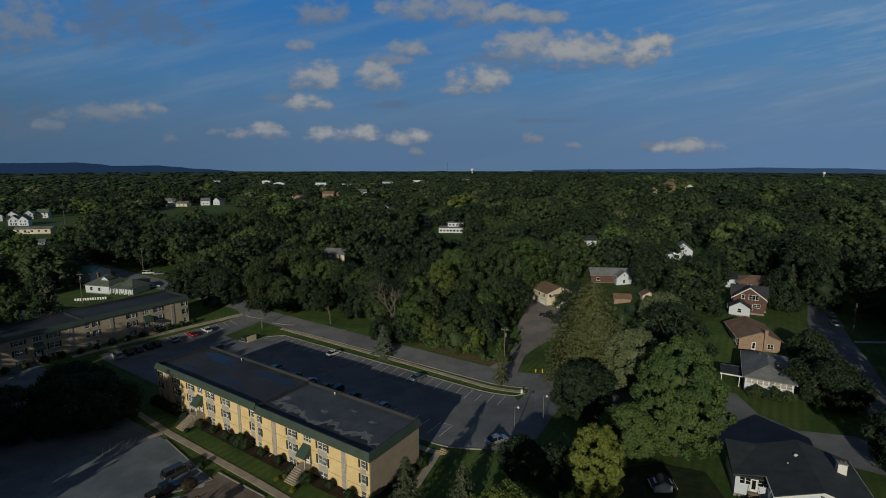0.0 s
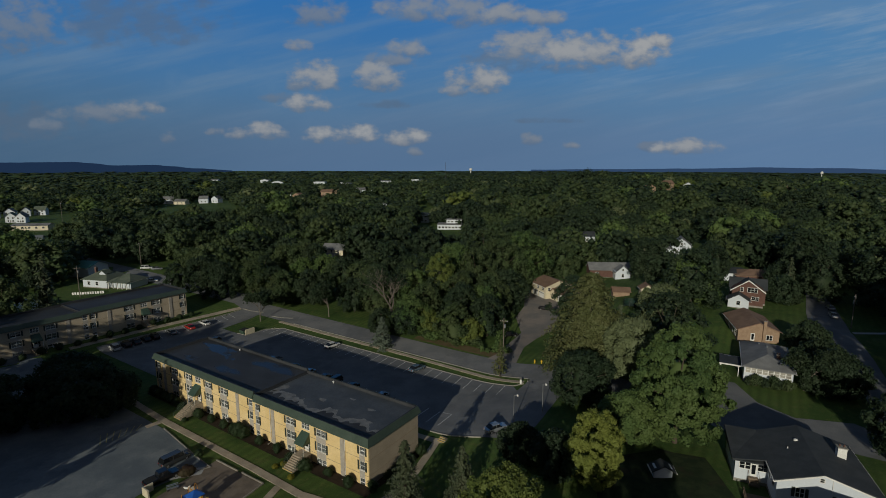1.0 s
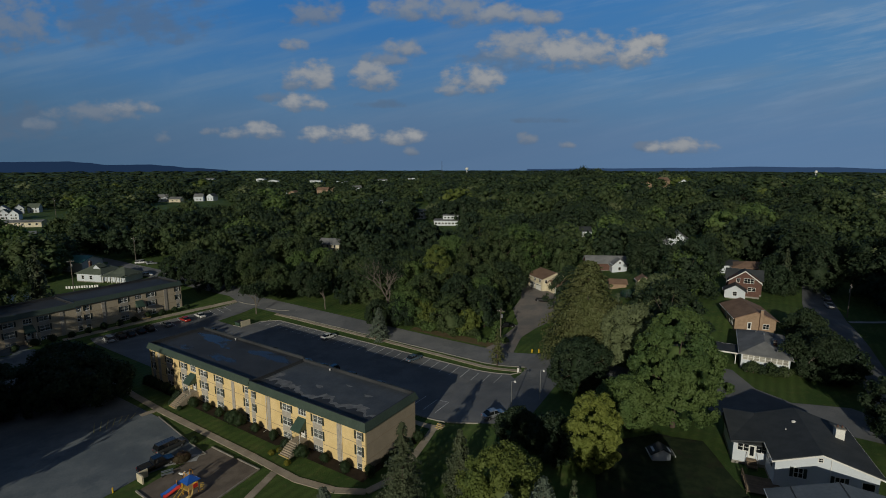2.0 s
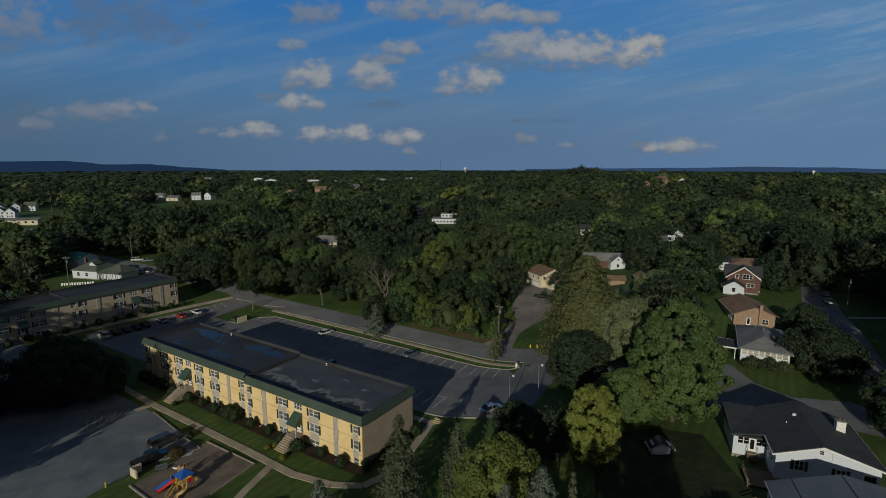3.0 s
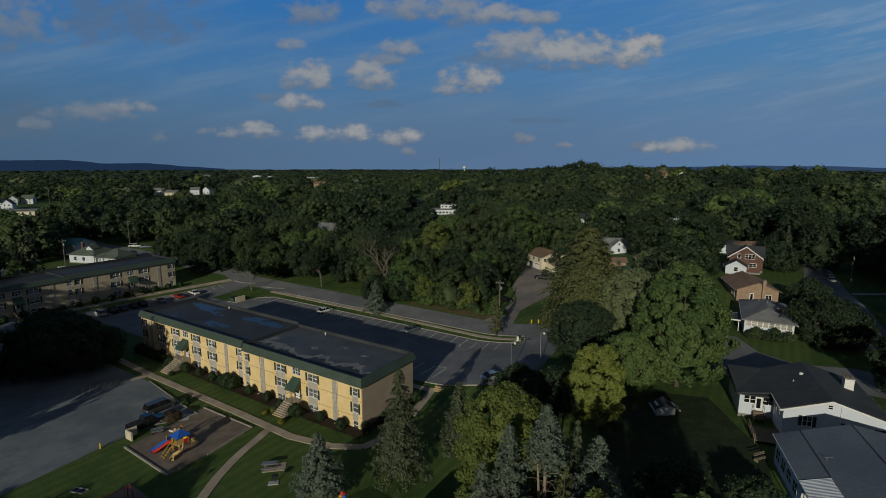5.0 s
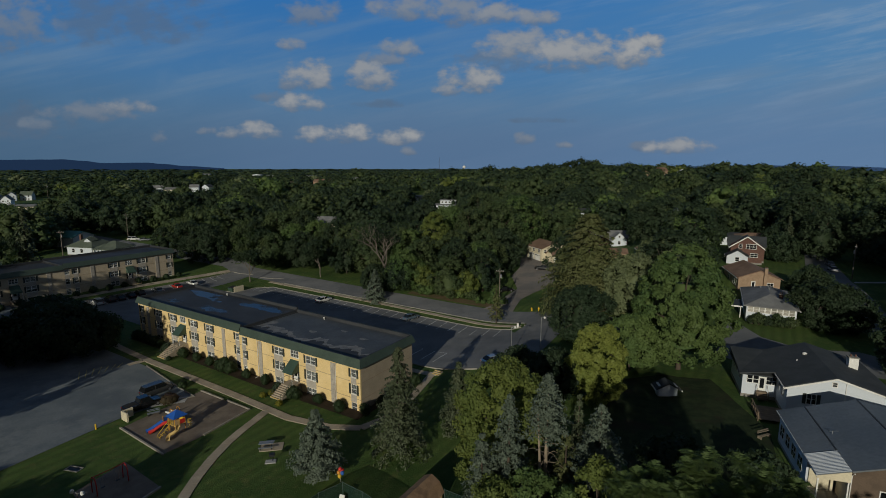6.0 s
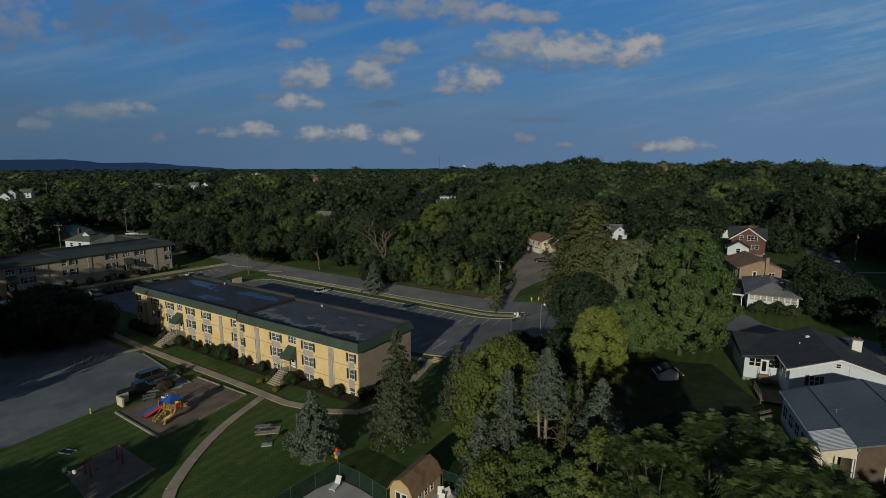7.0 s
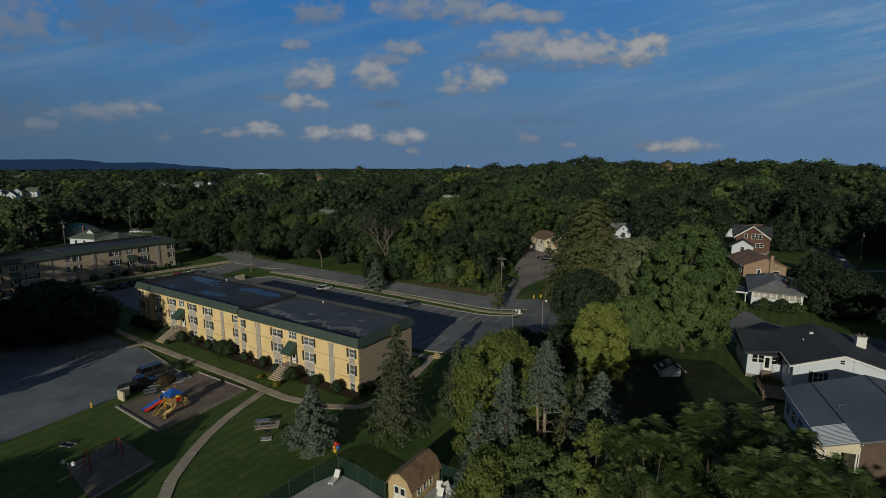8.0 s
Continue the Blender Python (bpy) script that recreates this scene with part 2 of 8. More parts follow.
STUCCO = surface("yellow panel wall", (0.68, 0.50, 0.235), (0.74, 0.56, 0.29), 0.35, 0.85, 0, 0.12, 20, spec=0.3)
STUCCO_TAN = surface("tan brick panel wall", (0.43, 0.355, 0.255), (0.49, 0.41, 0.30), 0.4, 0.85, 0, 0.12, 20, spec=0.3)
# end and back walls of the near flats: darker and duller than the front
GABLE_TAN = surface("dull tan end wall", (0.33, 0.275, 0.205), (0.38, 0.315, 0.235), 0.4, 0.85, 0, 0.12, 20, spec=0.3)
JOINT = surface("weathered joint band", (0.26, 0.20, 0.14), (0.33, 0.25, 0.17), 0.9, 0.9, 0, 0.1)
SPANDREL = surface("pale pebble panel", (0.42, 0.38, 0.33), (0.34, 0.31, 0.27), 1.3, 0.9, 0, 0.3, 16)
GREEN_METAL = surface("green metal fascia", (0.054, 0.080, 0.064), (0.066, 0.094, 0.076), 0.35, 0.5, 0.2, 0.05, 9)
GREEN_AWNING = surface("green awning", (0.040, 0.074, 0.054), (0.050, 0.088, 0.064), 0.6, 0.55, 0.1, 0.05, 9)
MEMBRANE = surface("black roof membrane", (0.030, 0.032, 0.037), (0.046, 0.049, 0.055), 0.16, 0.7, 0, 0.15, 20, c3=(0.025, 0.027, 0.031), spec=0.3)
MEMBRANE_GREY = surface("dusty grey roof membrane", (0.052, 0.060, 0.072), (0.085, 0.094, 0.106), 0.13, 0.7, 0, 0.15, 20, c3=(0.042, 0.049, 0.060), spec=0.35)
PALE_DUST = surface("pale weathered roof patch", (0.12, 0.124, 0.128), (0.20, 0.20, 0.20), 0.7, 0.8, 0, 0.1)
WHITE = surface("white painted trim", (0.74, 0.73, 0.70), (0.64, 0.63, 0.60), 0.8, 0.55, 0, 0.05, 12)
SIDING = surface("white lap siding", (0.56, 0.60, 0.65), (0.53, 0.57, 0.62), 0.25, 0.6, 0, 0.05, 90)
BROWN_BOARD = surface("dark brown board wall", (0.115, 0.080, 0.056), (0.085, 0.060, 0.043), 0.8, 0.85, 0, 0.2, 12)
CREAM = surface("cream siding", (0.62, 0.55, 0.40), (0.54, 0.48, 0.35), 0.5, 0.7, 0, 0.08, 12)
SHUTTER = surface("dark shutter paint", (0.020, 0.028, 0.024), (0.030, 0.036, 0.030), 1.0, 0.5, 0, 0.05)
DARK = surface("dark interior", (0.020, 0.018, 0.016), (0.030, 0.026, 0.022), 0.7, 0.9, 0, 0.0)
BLIND = surface("window blind", (0.34, 0.32, 0.28), (0.26, 0.25, 0.22), 0.7, 0.8, 0, 0.05, 10, each=0.8)
GLASS = clear_glass("window glass")
CAR_GLASS = paint("tinted car glass", (0.012, 0.014, 0.017), 0.06, 0.0, 0.8)
RUBBER = paint("tyre rubber", (0.012, 0.012, 0.012), 0.9)
ALLOY = paint("wheel alloy", (0.42, 0.42, 0.44), 0.35, 0.8)
STEEL = paint("galvanised steel", (0.36, 0.37, 0.38), 0.45, 0.7)
IRON = paint("dark iron rail", (0.03, 0.032, 0.034), 0.5, 0.5)
WOOD = surface("weathered wood", (0.20, 0.145, 0.095), (0.14, 0.105, 0.075), 1.2, 0.85, 0, 0.3, 12, each=0.3)
TIMBER = surface("silvered landscape timber", (0.36, 0.33, 0.28), (0.26, 0.235, 0.20), 1.2, 0.85, 0, 0.3, 12, each=0.3)
POLE_WOOD = surface("grey pole wood", (0.16, 0.135, 0.11), (0.11, 0.095, 0.08), 1.0, 0.9, 0, 0.3)
SHINGLE_DARK = surface("dark slate shingles", (0.026, 0.031, 0.036), (0.040, 0.045, 0.050), 0.45, 0.85, 0, 0.4, 14, each=0.25)
SHINGLE_GREY = surface("grey shingles", (0.135, 0.138, 0.142), (0.185, 0.186, 0.188), 0.4, 0.9, 0, 0.4, 14, each=0.25, c3=(0.085, 0.085, 0.088))
SHINGLE_BROWN = surface("brown shingles", (0.165, 0.100, 0.068), (0.215, 0.136, 0.092), 0.4, 0.9, 0, 0.4, 14, each=0.25)
SHINGLE_GREEN = surface("grey green shingles", (0.075, 0.095, 0.070), (0.10, 0.12, 0.09), 0.4, 0.9, 0, 0.4, 14)
METAL_ROOF = surface("grey rolled roofing", (0.115, 0.130, 0.145), (0.145, 0.160, 0.172), 0.16, 0.55, 0.1, 0.1, 16, c3=(0.095, 0.108, 0.12))
WHITE_METAL = surface("white ribbed metal", (0.60, 0.63, 0.66), (0.52, 0.55, 0.58), 0.6, 0.45, 0.2, 0.05)
TEAL_METAL = paint("teal green metal roof", (0.06, 0.20, 0.15), 0.5, 0.2)
BRICK = surface("red brick", (0.100, 0.055, 0.045), (0.132, 0.070, 0.056), 1.4, 0.9, 0, 0.4, 9, spec=0.3)
TAN_BRICK = surface("tan brick", (0.27, 0.185, 0.125), (0.32, 0.225, 0.155), 1.3, 0.9, 0, 0.4, 9, spec=0.3)
BARK = surface("brown bark", (0.085, 0.062, 0.045), (0.055, 0.042, 0.032), 1.6, 0.95, 0, 0.7, 8)
PALE_BARK = surface("pale bark", (0.26, 0.21, 0.15), (0.18, 0.145, 0.105), 1.4, 0.95, 0, 0.6, 8)
POOL_DECK = surface("light pool deck concrete", (0.40, 0.40, 0.40), (0.33, 0.33, 0.33), 0.4, 0.85, 0, 0.15, 20)
RED, BLUE, YELLOW = paint("red plastic", (0.55, 0.035, 0.025), 0.4), paint("blue plastic", (0.02, 0.10, 0.42), 0.4), paint("yellow plastic", (0.62, 0.40, 0.03), 0.4)
ORANGE, TANP = paint("orange post", (0.55, 0.24, 0.03), 0.45), paint("tan plastic", (0.60, 0.42, 0.16), 0.45)
SAFETY = paint("safety yellow paint", (0.62, 0.40, 0.02), 0.6)
LEAF_MID = foliage("summer leaves", (0.028, 0.053, 0.025), (0.082, 0.123, 0.051), (0.095, 0.114, 0.045))
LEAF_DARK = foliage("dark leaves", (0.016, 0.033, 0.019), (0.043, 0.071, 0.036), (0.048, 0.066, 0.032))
LEAF_BRIGHT = foliage("bright maple leaves", (0.078, 0.117, 0.032), (0.174, 0.216, 0.057), (0.176, 0.198, 0.050))
LEAF_YELLOW = foliage("yellow green leaves", (0.115, 0.154, 0.036), (0.243, 0.275, 0.064), (0.205, 0.224, 0.051), 0.3)
LEAF_PALE = foliage("silvery leaves", (0.121, 0.155, 0.078), (0.190, 0.218, 0.117), (0.167, 0.196, 0.092), 0.25)
NEEDLE_BLUE = foliage("blue spruce needles", (0.072, 0.096, 0.072), (0.126, 0.156, 0.122), (0.102, 0.126, 0.090), 0.4, 0.08)
NEEDLE = foliage("dark conifer needles", (0.048, 0.066, 0.036), (0.085, 0.105, 0.060), (0.085, 0.095, 0.050), 0.3, 0.08)
NEEDLE_OLIVE = foliage("olive hemlock needles", (0.062, 0.078, 0.028), (0.098, 0.112, 0.042), (0.112, 0.108, 0.045), 0.25, 0.1)
LEAF_GREEN = foliage("full green maple leaves", (0.047, 0.094, 0.035), (0.132, 0.199, 0.064), (0.137, 0.179, 0.056))
HEDGE = foliage("clipped hedge leaves", (0.014, 0.030, 0.011), (0.024, 0.044, 0.015), (0.022, 0.038, 0.013), 0.5, 0.1)
GOLD_SHRUB = foliage("golden shrub leaves", (0.16, 0.16, 0.02), (0.22, 0.20, 0.03), (0.18, 0.17, 0.03), 0.5)
FERN = foliage("green ailanthus leaves", (0.046, 0.088, 0.030), (0.120, 0.170, 0.056), (0.100, 0.135, 0.044), 0.3)

# ---------------------------------------------------------------- the plan: site axes, ground heights
SITE = pose(-11.75, 72.95, 0, 0, 0, -33.64)      # x along the long flats towards their near gable, y away from the drone
COS, SIN = math.cos(radians(-33.64)), math.sin(radians(-33.64))


def to_world(x, y):
    return -11.75 + COS * x - SIN * y, 72.95 + SIN * x + COS * y


def to_site(wx, wy):
    dx, dy = wx + 11.75, wy - 72.95
    return COS * dx + SIN * dy, -SIN * dx + COS * dy


def step01(a):
    a = min(max(a, 0.0), 1.0)
    return a * a * (3 - 2 * a)


def height(x, y):
    """Ground height at a place of the site."""
    x0 = 18 - 24 * step01((y + 5) / 30)
    h = 0.4 + 3.6 * step01((x - x0) / 28) + 1.5 * step01((y - 42) / 20) + 2.0 * step01((-x - 101) / 7)
    h += 2.5 * step01((y - 75) / 35) * step01((x + 70) / 30)
    return h + 1.2 * step01((x - 38) / 10) * (1 - step01((y - 38) / 16)) - 0.6 * step01((x - 38) / 8) * step01((y - 50) / 12)


def height_world(wx, wy):
    x, y = to_site(wx, wy)
    d = math.hypot(wx, wy)
    h = height(x, y)
    if d > 250:
        f = step01((d - 250) / 400)
        h = h * (1 - f) + f * (3.0 + 5.0 * noise.noise((wx / 420, wy / 420, 0.3)) - 10.0 * step01((d - 900) / 1500))
    if d < 190:
        return h
    h += step01((d - 190) / 120) * 20 * math.exp(-((wx - 270) / 320) ** 2 - ((wy - 730) / 250) ** 2) + step01((d - 190) / 120) * 11 * math.exp(-((wx - 330) / 220) ** 2 - ((wy - 430) / 190) ** 2)
    return h


class Shape:
    """Collects corners and faces of one mesh; welded: touching corners become one."""
    welded = False

    def __init__(self):
        self.v, self.f = [], []

    def add(self, verts, faces):
        n = len(self.v)
        self.v += [tuple(p) for p in verts]
        self.f += [tuple(n + i for i in q) for q in faces]
        return self

    def box(self, x0, x1, y0, y1, z0, z1):
        return self.add([(x0, y0, z0), (x1, y0, z0), (x1, y1, z0), (x0, y1, z0), (x0, y0, z1), (x1, y0, z1), (x1, y1, z1), (x0, y1, z1)],
                        [(3, 2, 1, 0), (4, 5, 6, 7), (0, 1, 5, 4), (1, 2, 6, 5), (2, 3, 7, 6), (3, 0, 4, 7)])

    def block(self, x0, x1, y0, y1, z0, z1, r=0.03):
        """A box with chamfered upper edges."""
        v = [(x0, y0, z0), (x1, y0, z0), (x1, y1, z0), (x0, y1, z0), (x0, y0, z1 - r), (x1, y0, z1 - r), (x1, y1, z1 - r), (x0, y1, z1 - r),
             (x0 + r, y0 + r, z1), (x1 - r, y0 + r, z1), (x1 - r, y1 - r, z1), (x0 + r, y1 - r, z1)]
        f = [(3, 2, 1, 0), (8, 9, 10, 11)]
        for i in range(4):
            j = (i + 1) % 4
            f += [(i, j, 4 + j, 4 + i), (4 + i, 4 + j, 8 + j, 8 + i)]
        return self.add(v, f)

    def prism(self, poly, z0, z1):
        n = len(poly)
        return self.add([(x, y, z0) for x, y in poly] + [(x, y, z1) for x, y in poly],
                        [tuple(range(n - 1, -1, -1)), tuple(range(n, 2 * n))] + [(i, (i + 1) % n, n + (i + 1) % n, n + i) for i in range(n)])

    def tube(self, points, radii, sides=8):
        pts = [Vector(p) for p in points]
        rings = []
        for i, p in enumerate(pts):
            way = (pts[min(i + 1, len(pts) - 1)] - pts[max(i - 1, 0)]).normalized()
            a = way.orthogonal().normalized() if abs(way.z) > 0.95 else way.cross(Vector((0, 0, 1))).normalized()
            b = way.cross(a)
            r = radii[i] if isinstance(radii, (list, tuple)) else radii
            rings.append([p + r * (math.cos(2 * math.pi * k / sides) * a + math.sin(2 * math.pi * k / sides) * b) for k in range(sides)])
        v = [q for ring in rings for q in ring]
        f = [(i * sides + k, i * sides + (k + 1) % sides, (i + 1) * sides + (k + 1) % sides, (i + 1) * sides + k) for i in range(len(pts) - 1) for k in range(sides)]
        f += [tuple(range(sides - 1, -1, -1)), tuple(range((len(pts) - 1) * sides, len(pts) * sides))]
        return self.add(v, f)

    def mesh(self, name, material, smooth=False):
        me = bpy.data.meshes.new(name)
        me.from_pydata(self.v, [], self.f)
        bm = bmesh.new()
        bm.from_mesh(me)
        if self.welded:
            bmesh.ops.remove_doubles(bm, verts=bm.verts, dist=0.0005)
        if len(self.f) < 3000:
            bmesh.ops.recalc_face_normals(bm, faces=bm.faces)
        for q in bm.faces:
            q.smooth = smooth
        bm.to_mesh(me)
        bm.free()
        me.materials.append(material)
        return me


def part(name, shape, material, parent, label="", smooth=False):
    """One mesh object under a thing or a part; a mesh may be handed over ready-made."""
    me = shape if isinstance(shape, bpy.types.Mesh) else shape.mesh(name, material, smooth)
    ob = new(name, me)
    ob.parent = parent
    return tagged(ob, label)


def thing(name, m, label, category, group="", kind=""):
    ob = new(name)
    ob.empty_display_size = 0.3
    ob.matrix_world = m
    return tagged(ob, label, category, group, kind)


def on_site(x, y, turn=0, lift=0.0):
    """A pose at a place of the site, standing on the ground."""
    wx, wy = to_world(x, y)
    return pose(wx, wy, height_world(wx, wy) + lift, 0, 0, -33.64 + turn)


def drape(poly, lift, cell=2.5):
    """A flat outline of the site laid on the ground, lifted a little, as a mesh in world places."""
    bm = bmesh.new()
    bm.faces.new([bm.verts.new((x, y, 0)) for x, y in poly])
    for axis in (0, 1):
        lo, hi = min(p[axis] for p in poly), max(p[axis] for p in poly)
        for i in range(math.ceil(lo / cell), math.floor(hi / cell) + 1):
            at, no = [0, 0, 0], [0, 0, 0]
            at[axis], no[axis] = i * cell, 1
            bmesh.ops.bisect_plane(bm, geom=bm.verts[:] + bm.edges[:] + bm.faces[:], plane_co=at, plane_no=no)
    bmesh.ops.recalc_face_normals(bm, faces=bm.faces)
    for f in bm.faces:
        if f.normal.z < 0:
            f.normal_flip()
    for v in bm.verts:
        z = height(v.co.x, v.co.y) + lift
        v.co = (*to_world(v.co.x, v.co.y), z)
    return bm


def laid(name, poly, lift, material, label, category, parent=None, kind="structure"):
    bm = drape(poly, lift)
    me = bpy.data.meshes.new(name)
    bm.to_mesh(me)
    bm.free()
    me.materials.append(material)
    ob = new(name, me)
    if parent is not None:
        ob.parent = parent
        return ob
    return tagged(ob, label, category, kind=kind)


def swept(line, width, tall, sink=0.05, gap=2.5):
    """A kerb along a line of the site, following the ground."""
    s = Shape()
    pts = []
    for (xa, ya), (xb, yb) in zip(line[:-1], line[1:]):
        n = max(1, int(math.hypot(xb - xa, yb - ya) / gap))
        pts += [(xa + (xb - xa) * i / n, ya + (yb - ya) * i / n) for i in range(n)]
    pts.append(line[-1])
    rows = []
    for i, (x, y) in enumerate(pts):
        xa, ya = pts[max(i - 1, 0)]
        xb, yb = pts[min(i + 1, len(pts) - 1)]
        d = math.hypot(xb - xa, yb - ya)
        nx, ny = -(yb - ya) / d * width / 2, (xb - xa) / d * width / 2
        z = height(x, y)
        rows.append([(*to_world(x + nx, y + ny), z - sink), (*to_world(x + nx, y + ny), z + tall), (*to_world(x - nx, y - ny), z + tall), (*to_world(x - nx, y - ny), z - sink)])
    v = [p for r in rows for p in r]
    f = [(4 * i + k, 4 * i + (k + 1) % 4, 4 * i + 4 + (k + 1) % 4, 4 * i + 4 + k) for i in range(len(rows) - 1) for k in range(4)]
    f += [(0, 1, 2, 3), (len(v) - 4, len(v) - 3, len(v) - 2, len(v) - 1)]
    return s.add(v, f)


# ---------------------------------------------------------------- ground, to the horizon
def spread(lo, hi, fine, far, coarse):
    a = list(np.arange(lo, hi + 0.01, fine))
    out, d = [], fine
    p = hi
    while p < far:
        d = min(d * 1.25, coarse)
        p += d
        out.append(min(p, far))
    left, d, p = [], fine, lo
    while p > -far:
        d = min(d * 1.25, coarse)
        p -= d
        left.append(max(p, -far))
    return left[::-1] + a + out


gxs, gys = spread(-140, 140, 2.5, 4800, 160), spread(20, 200, 2.5, 4800, 160)
verts = [(x, y, height_world(x, y)) for y in gys for x in gxs]
nx = len(gxs)
faces = [(j * nx + i, j * nx + i + 1, (j + 1) * nx + i + 1, (j + 1) * nx + i) for j in range(len(gys) - 1) for i in range(nx - 1)]
me = bpy.data.meshes.new("ground")
me.from_pydata(verts, [], faces)
me.materials.append(GRASS)
me.polygons.foreach_set("use_smooth", [True] * len(faces))
tagged(new("ground", me), "gently rolling mown grass and woodland ground", "ground", kind="structure")

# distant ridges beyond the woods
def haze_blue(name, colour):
    """A far hill; the blue haze before it is painted in as a flat glow."""
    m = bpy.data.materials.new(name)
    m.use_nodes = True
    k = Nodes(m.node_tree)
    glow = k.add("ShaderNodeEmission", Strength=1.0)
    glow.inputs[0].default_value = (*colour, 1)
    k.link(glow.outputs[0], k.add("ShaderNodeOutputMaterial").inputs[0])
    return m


def ridge(name, spans, far, label, colour):
    """A long hill line: spans are (bearing degrees, height) from west to east."""
    s = Shape()
    rows = []
    for i in range(len(spans) - 1):
        (b0, h0), (b1, h1) = spans[i], spans[i + 1]
        for k in range(10):
            q = k / 10
            w = q * q * (3 - 2 * q)
            b = b0 + (b1 - b0) * q
            h = h0 + (h1 - h0) * w - 14 + 2.0 * noise.noise((b * 1.3, far / 1000, 0))
            rows.append((radians(b), h))
    v = [(far * math.sin(b), far * math.cos(b), -20) for b, h in rows] + [(far * math.sin(b), far * math.cos(b), h) for b, h in rows]
    v += [((far + 150) * math.sin(b), (far + 150) * math.cos(b), -20) for b, h in rows]
    n = len(rows)
    s.add(v, [(i, i + 1, n + i + 1, n + i) for i in range(n - 1)] + [(n + i, n + i + 1, 2 * n + i + 1, 2 * n + i) for i in range(n - 1)])
    return tagged(new(name, s.mesh(name, haze_blue(label, colour))), label, "hills", kind="structure")


ridge("backdrop", [(-60, 78), (-48, 74), (-42, 77), (-38.5, 81), (-36, 84), (-34.5, 76), (-33, 60), (-31.5, 62), (-29.5, 64), (-28, 54), (-26, 38), (-22, 20)], 4400, "far wooded ridges in painted, glowing haze blue", (0.021, 0.047, 0.108))
ridge("backdrop", [(10, 24), (18, 30), (26, 36), (33, 47), (36, 42), (38, 44), (42, 32), (60, 30)], 4500, "far low hills in painted, glowing haze blue", (0.046, 0.092, 0.190))

# ---------------------------------------------------------------- roads, lots and walks
laid("road", [(-260, 49.0), (-120, 49.0), (12, 48.6), (30, 46.5), (31, 53.5), (14, 56.6), (-20, 56.2), (-120, 57.2), (-260, 58)], 0.07, ASPHALT, "grey worn asphalt lane along the wood", "road")
laid("road", [(45, 55.5), (60, 53), (70, 54), (69.5, 68), (68.8, 86), (66, 98), (61.5, 111), (61.2, 128), (62.2, 155), (57, 200), (50, 330), (58, 330), (62.5, 200), (66.5, 163), (69, 140), (70.4, 112), (73, 95), (77, 60), (86, 30), (76, 30), (70, 46), (58, 46), (44, 50)], 0.07, ASPHALT, "shaded grey asphalt street past the houses", "road")
laid("road", [(-8.8, 56.0), (-0.6, 55.8), (-3.8, 67.8), (-3.6, 76.7), (-2.2, 82.7), (-2.5, 92), (-7.8, 105), (-11.5, 112), (-18, 128), (-31, 128), (-22.5, 110), (-18, 98.7), (-16.4, 89.2), (-9.5, 78.4), (-8.7, 68.4), (-8.0, 59)], 0.075, DIRT_DRIVE, "brown gravel and asphalt drive to the garage", "driveway")
laid("pavement", [(-104, 3.5), (-69, 3.5), (-69, 18), (-66, 19.6), (2.5, 19.6), (12, 21), (17, 27), (16, 45), (14, 50), (6.5, 50), (6, 42.5), (4, 44.6), (-76, 44.6), (-80, 41), (-80, 34), (-92, 34), (-94, 49.5), (-103, 49.5)], 0.065, ASPHALT, "grey asphalt car park with worn bays", "car park")
laid("pavement", [(-120, -8.6), (-46, -8.6), (-31, -10.6), (-26.5, -11.0), (-28, -14.5), (-29, -20.5), (-27.4, -36), (-24, -75), (-120, -75)], 0.065, OLD_ASPHALT, "pale old asphalt car park beside the playground", "car park")


laid("driveway", [(44, 44), (47.6, 41), (58, 47), (66, 49.5), (72, 46.5), (72, 55), (66, 58), (57, 54.8), (51, 58), (46.6, 66), (44.4, 66), (45.3, 56)], 0.058, ASPHALT, "shaded asphalt driveway between the houses", "driveway")
laid("pavement", [(-31.6, -15.6), (-27.2, -11.4), (-25.8, -12.9), (-28.6, -16.6)], 0.085, POOL_DECK, "pale concrete apron beside the playground", "slab")


def slab_walk(name, line, width, label, slab=1.5):
    """A walk of concrete slabs along a line of the site: one thing, each slab a part."""
    top = thing(name, pose(0, 0, 0), label, "walkway", kind="structure")
    done = 0
    for (xa, ya), (xb, yb) in zip(line[:-1], line[1:]):
        d = math.hypot(xb - xa, yb - ya)
        n = max(1, round(d / slab))
        ux, uy = (xb - xa) / d, (yb - ya) / d
        for i in range(n):
            s0, s1 = d * i / n + 0.01, d * (i + 1) / n - 0.01
            quad = []
            for s, side in ((s0, -1), (s1, -1), (s1, 1), (s0, 1)):
                quad.append((xa + ux * s - uy * side * width / 2, ya + uy * s + ux * side * width / 2))
            q = Shape()
            up = [(*to_world(*p), height(*p) + 0.10 + 0.004 * (done % 3)) for p in quad]
            q.add([(a, b, c - 0.14) for a, b, c in up] + up, [(4, 5, 6, 7), (0, 1, 5, 4), (1, 2, 6, 5), (2, 3, 7, 6), (3, 0, 4, 7)])
            part("slab", q, CONCRETE, top)
            done += 1
    return top


